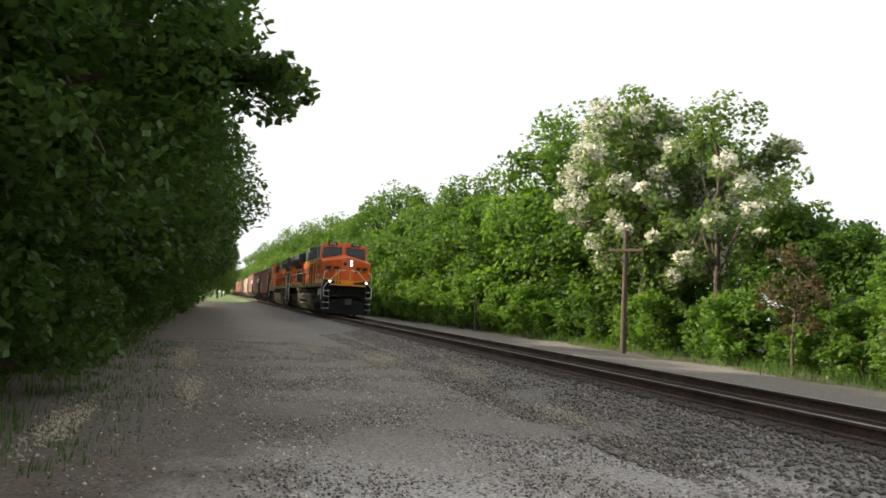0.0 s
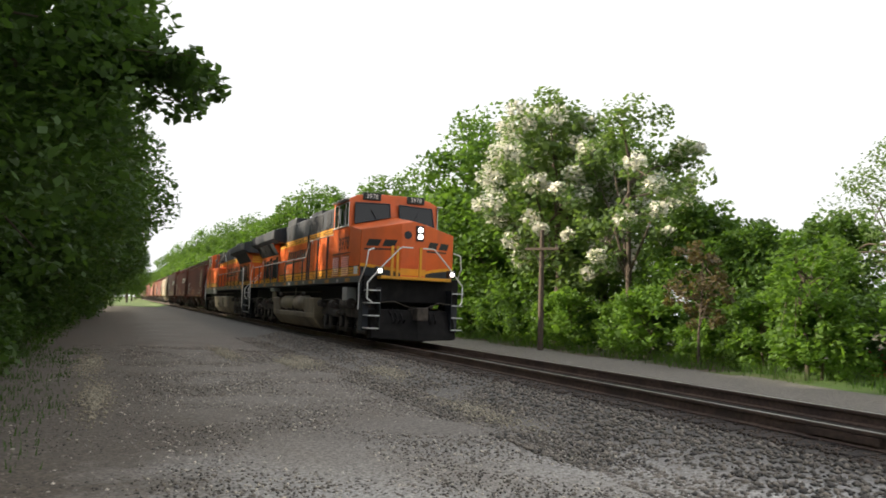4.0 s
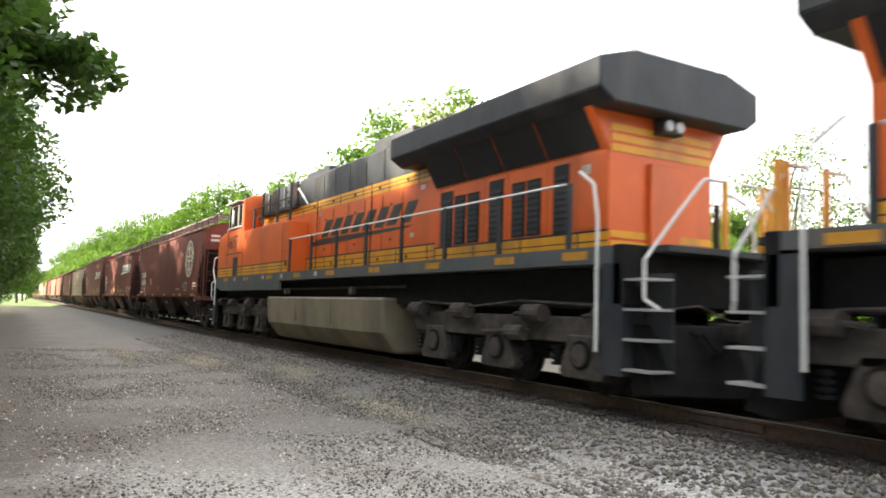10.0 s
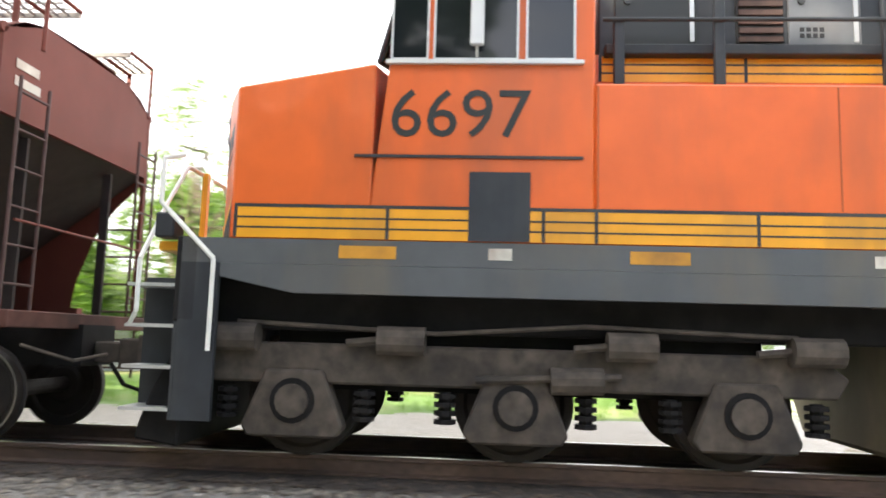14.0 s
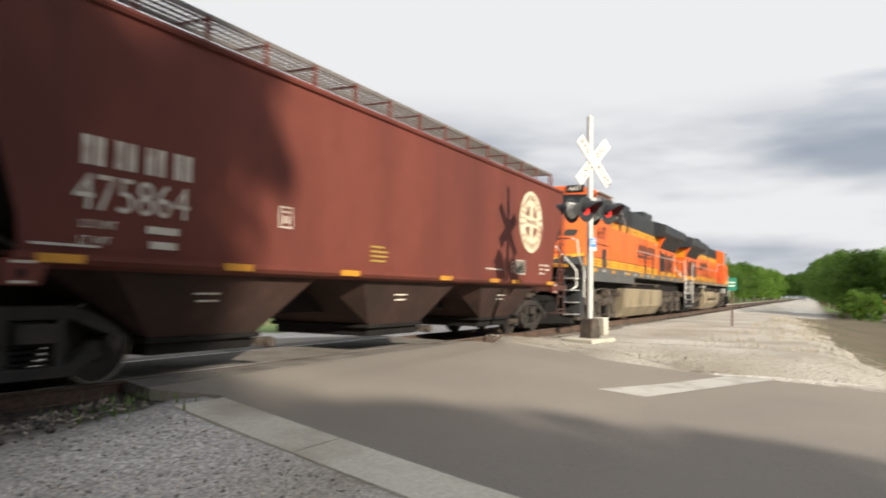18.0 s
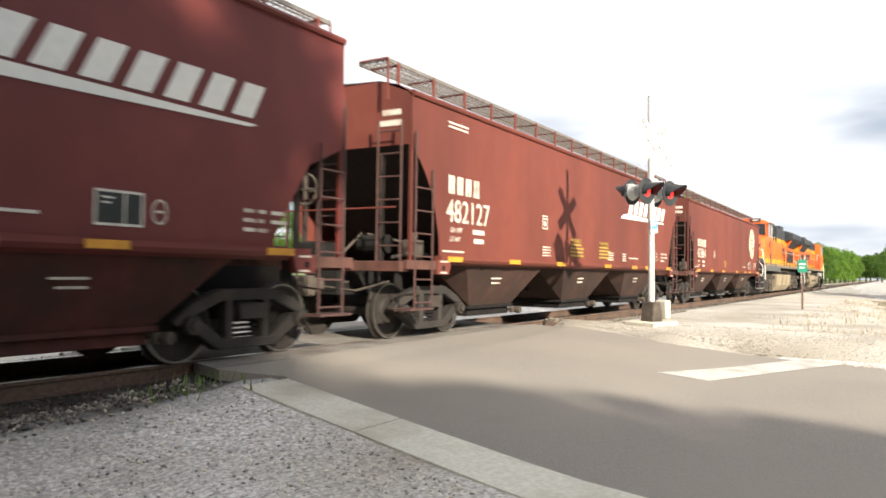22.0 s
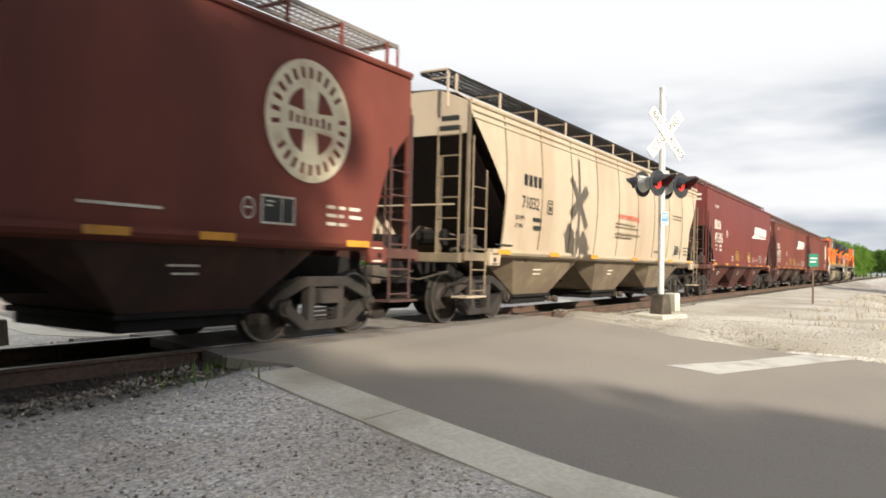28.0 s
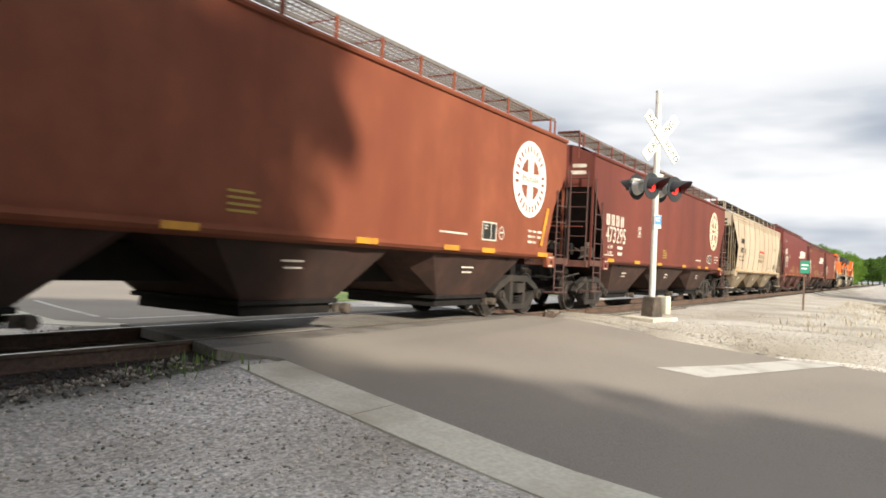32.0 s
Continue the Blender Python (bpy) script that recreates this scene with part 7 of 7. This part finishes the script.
Shape().tube([(-0.5, -0.1, 4.1), (0, -0.12, 3.6), (0.5, -0.1, 4.1)], 0.02, 5).make("brace", "truck", pole)
pole.matrix_basis = pose(-26.4, 16.0, -0.48, 0, 0, 35)
marker = tagged(new("marker_post"), "short thin grey marker post at the tree line", "post")
Shape().box(-0.05, 0.05, -0.05, 0.05, -0.1, 2.0).make("post", "pole_wood", marker, bevel=0.01)
marker.matrix_basis = pose(-43.0, 15.6, -0.5)

# green sign on a post by the track
sign = tagged(new("track_sign"), "small green sign on a thin post beside the track", "sign")
Shape().box(-0.035, 0.035, -0.02, 0.02, -0.1, 1.9).make("post", "rail", sign)
gp = Shape().box(-0.17, 0.17, -0.04, -0.025, 1.45, 1.95).make("panel", "green_sign", sign, bevel=0.004)
bars(gp, -0.12, -0.04, 1.75, (0.24, 0.2), 0.14, 0.05, "white")
sign.matrix_basis = pose(32.2, 3.1, ground_z(32.2, 3.1), 0, 0, -75)

# barricade and boxes by the side road
br = tagged(new("barricade"), "orange and white barricade sign by the side road", "barricade")
for x in (-0.5, 0.5):
    Shape().box(x - 0.04, x + 0.04, -0.03, 0.03, 0, 1.5).make("leg", "white", br)
for z in (0.75, 1.15):
    Shape().box(-0.6, 0.6, -0.05, -0.03, z, z + 0.25).make("board", "amber", br)
br.matrix_basis = pose(68, -4.7, -0.5, 0, 0, -80)


def trailer(x, y, turn, lab, length):
    t = tagged(new("trailer"), lab, "trailer")
    Shape().box(-length / 2, length / 2, -1.0, 1.0, 0.45, 1.9).make("body", "white", t, bevel=0.08)
    Shape().box(-length / 2 + 0.4, length / 2 - 0.4, -1.012, -1.0, 1.1, 1.6).make("windows", "glass", t, fix=False)
    for a in (-length * 0.25, length * 0.25):
        Shape().cyl((a, -1.0, 0.33), (a, -0.8, 0.33), 0.33, 14).cyl((a, 0.8, 0.33), (a, 1.0, 0.33), 0.33, 14).make("wheel", "dark", t)
    t.matrix_basis = pose(x, y, -0.5, 0, 0, turn)


trailer(104, -13.5, 95, "white parked trailer beyond the side road", 4.2)
trailer(98, -9.6, 80, "small white parked van beyond the side road", 3.6)
bin_ = tagged(new("red_bin"), "red plastic bin on the grass", "bin")
Shape().prism([(-0.4, 0), (0.4, 0), (0.5, 0.75), (-0.5, 0.75)], "y", -0.35, 0.35).make("tub", "red_thing", bin_, bevel=0.04)
Shape().box(-0.52, 0.52, -0.4, 0.4, 0.75, 0.82).make("lid", "red_thing", bin_, bevel=0.02)
bin_.matrix_basis = pose(-15.2, 21.5, -0.5)

house = tagged(new("house"), "white sided house behind the trees", "house")
Shape().box(-4, 4, -3, 3, 0, 2.7).make("wall", "house", house)
s = Shape()
for i in range(16):
    s.box(-4.02, 4.02, -3.02, -3.0, 0.1 + i * 0.16, 0.12 + i * 0.16)
s.make("siding_laps", "concrete", house, fix=False)
Shape().prism([(-3.4, 2.65), (3.4, 2.65), (0, 4.2)], "x", -4.3, 4.3).make("roof", "roof", house)
for x in (-2.2, 1.8):
    w = Shape().box(x - 0.5, x + 0.5, -3.05, -3.0, 1.0, 2.1).make("window", "white", house)
    Shape().box(x - 0.43, x + 0.43, -3.06, -3.05, 1.07, 2.03).make("pane", "glass", w, fix=False)
house.matrix_basis = pose(-15.5, 32, -0.5, 0, 0, 20)


# ---- motion ----
KNOTS = [(0.0, -44.4), (4.0, -19.5), (6.5, -4.3), (9.0, 10.9), (12.0, 29.5), (13.0, 35.6), (15.5, 50.8), (16.0, 54.0), (19.0, 72.4), (23.0, 96.8), (25.0, 109.18), (28.0, 127.5), (32.0, 152.0)]


def travel(t):
    return float(np.interp(t, [k[0] for k in KNOTS], [k[1] for k in KNOTS]))


def motions():
    for thing, off, turn in OFFSETS:
        walk(thing, [(t, pose(travel(t) - off, D, 0, 0, 0, turn)) for t in range(0, 33)])
    for axle, x, r, way in SPIN:
        rows = []
        for i in range(0, 321):
            t = i / 10
            rows.append((t, pose(x, 0, r) @ Matrix.Rotation(way * travel(t) / r, 4, "Y")))
        walk(axle, rows)


motions()
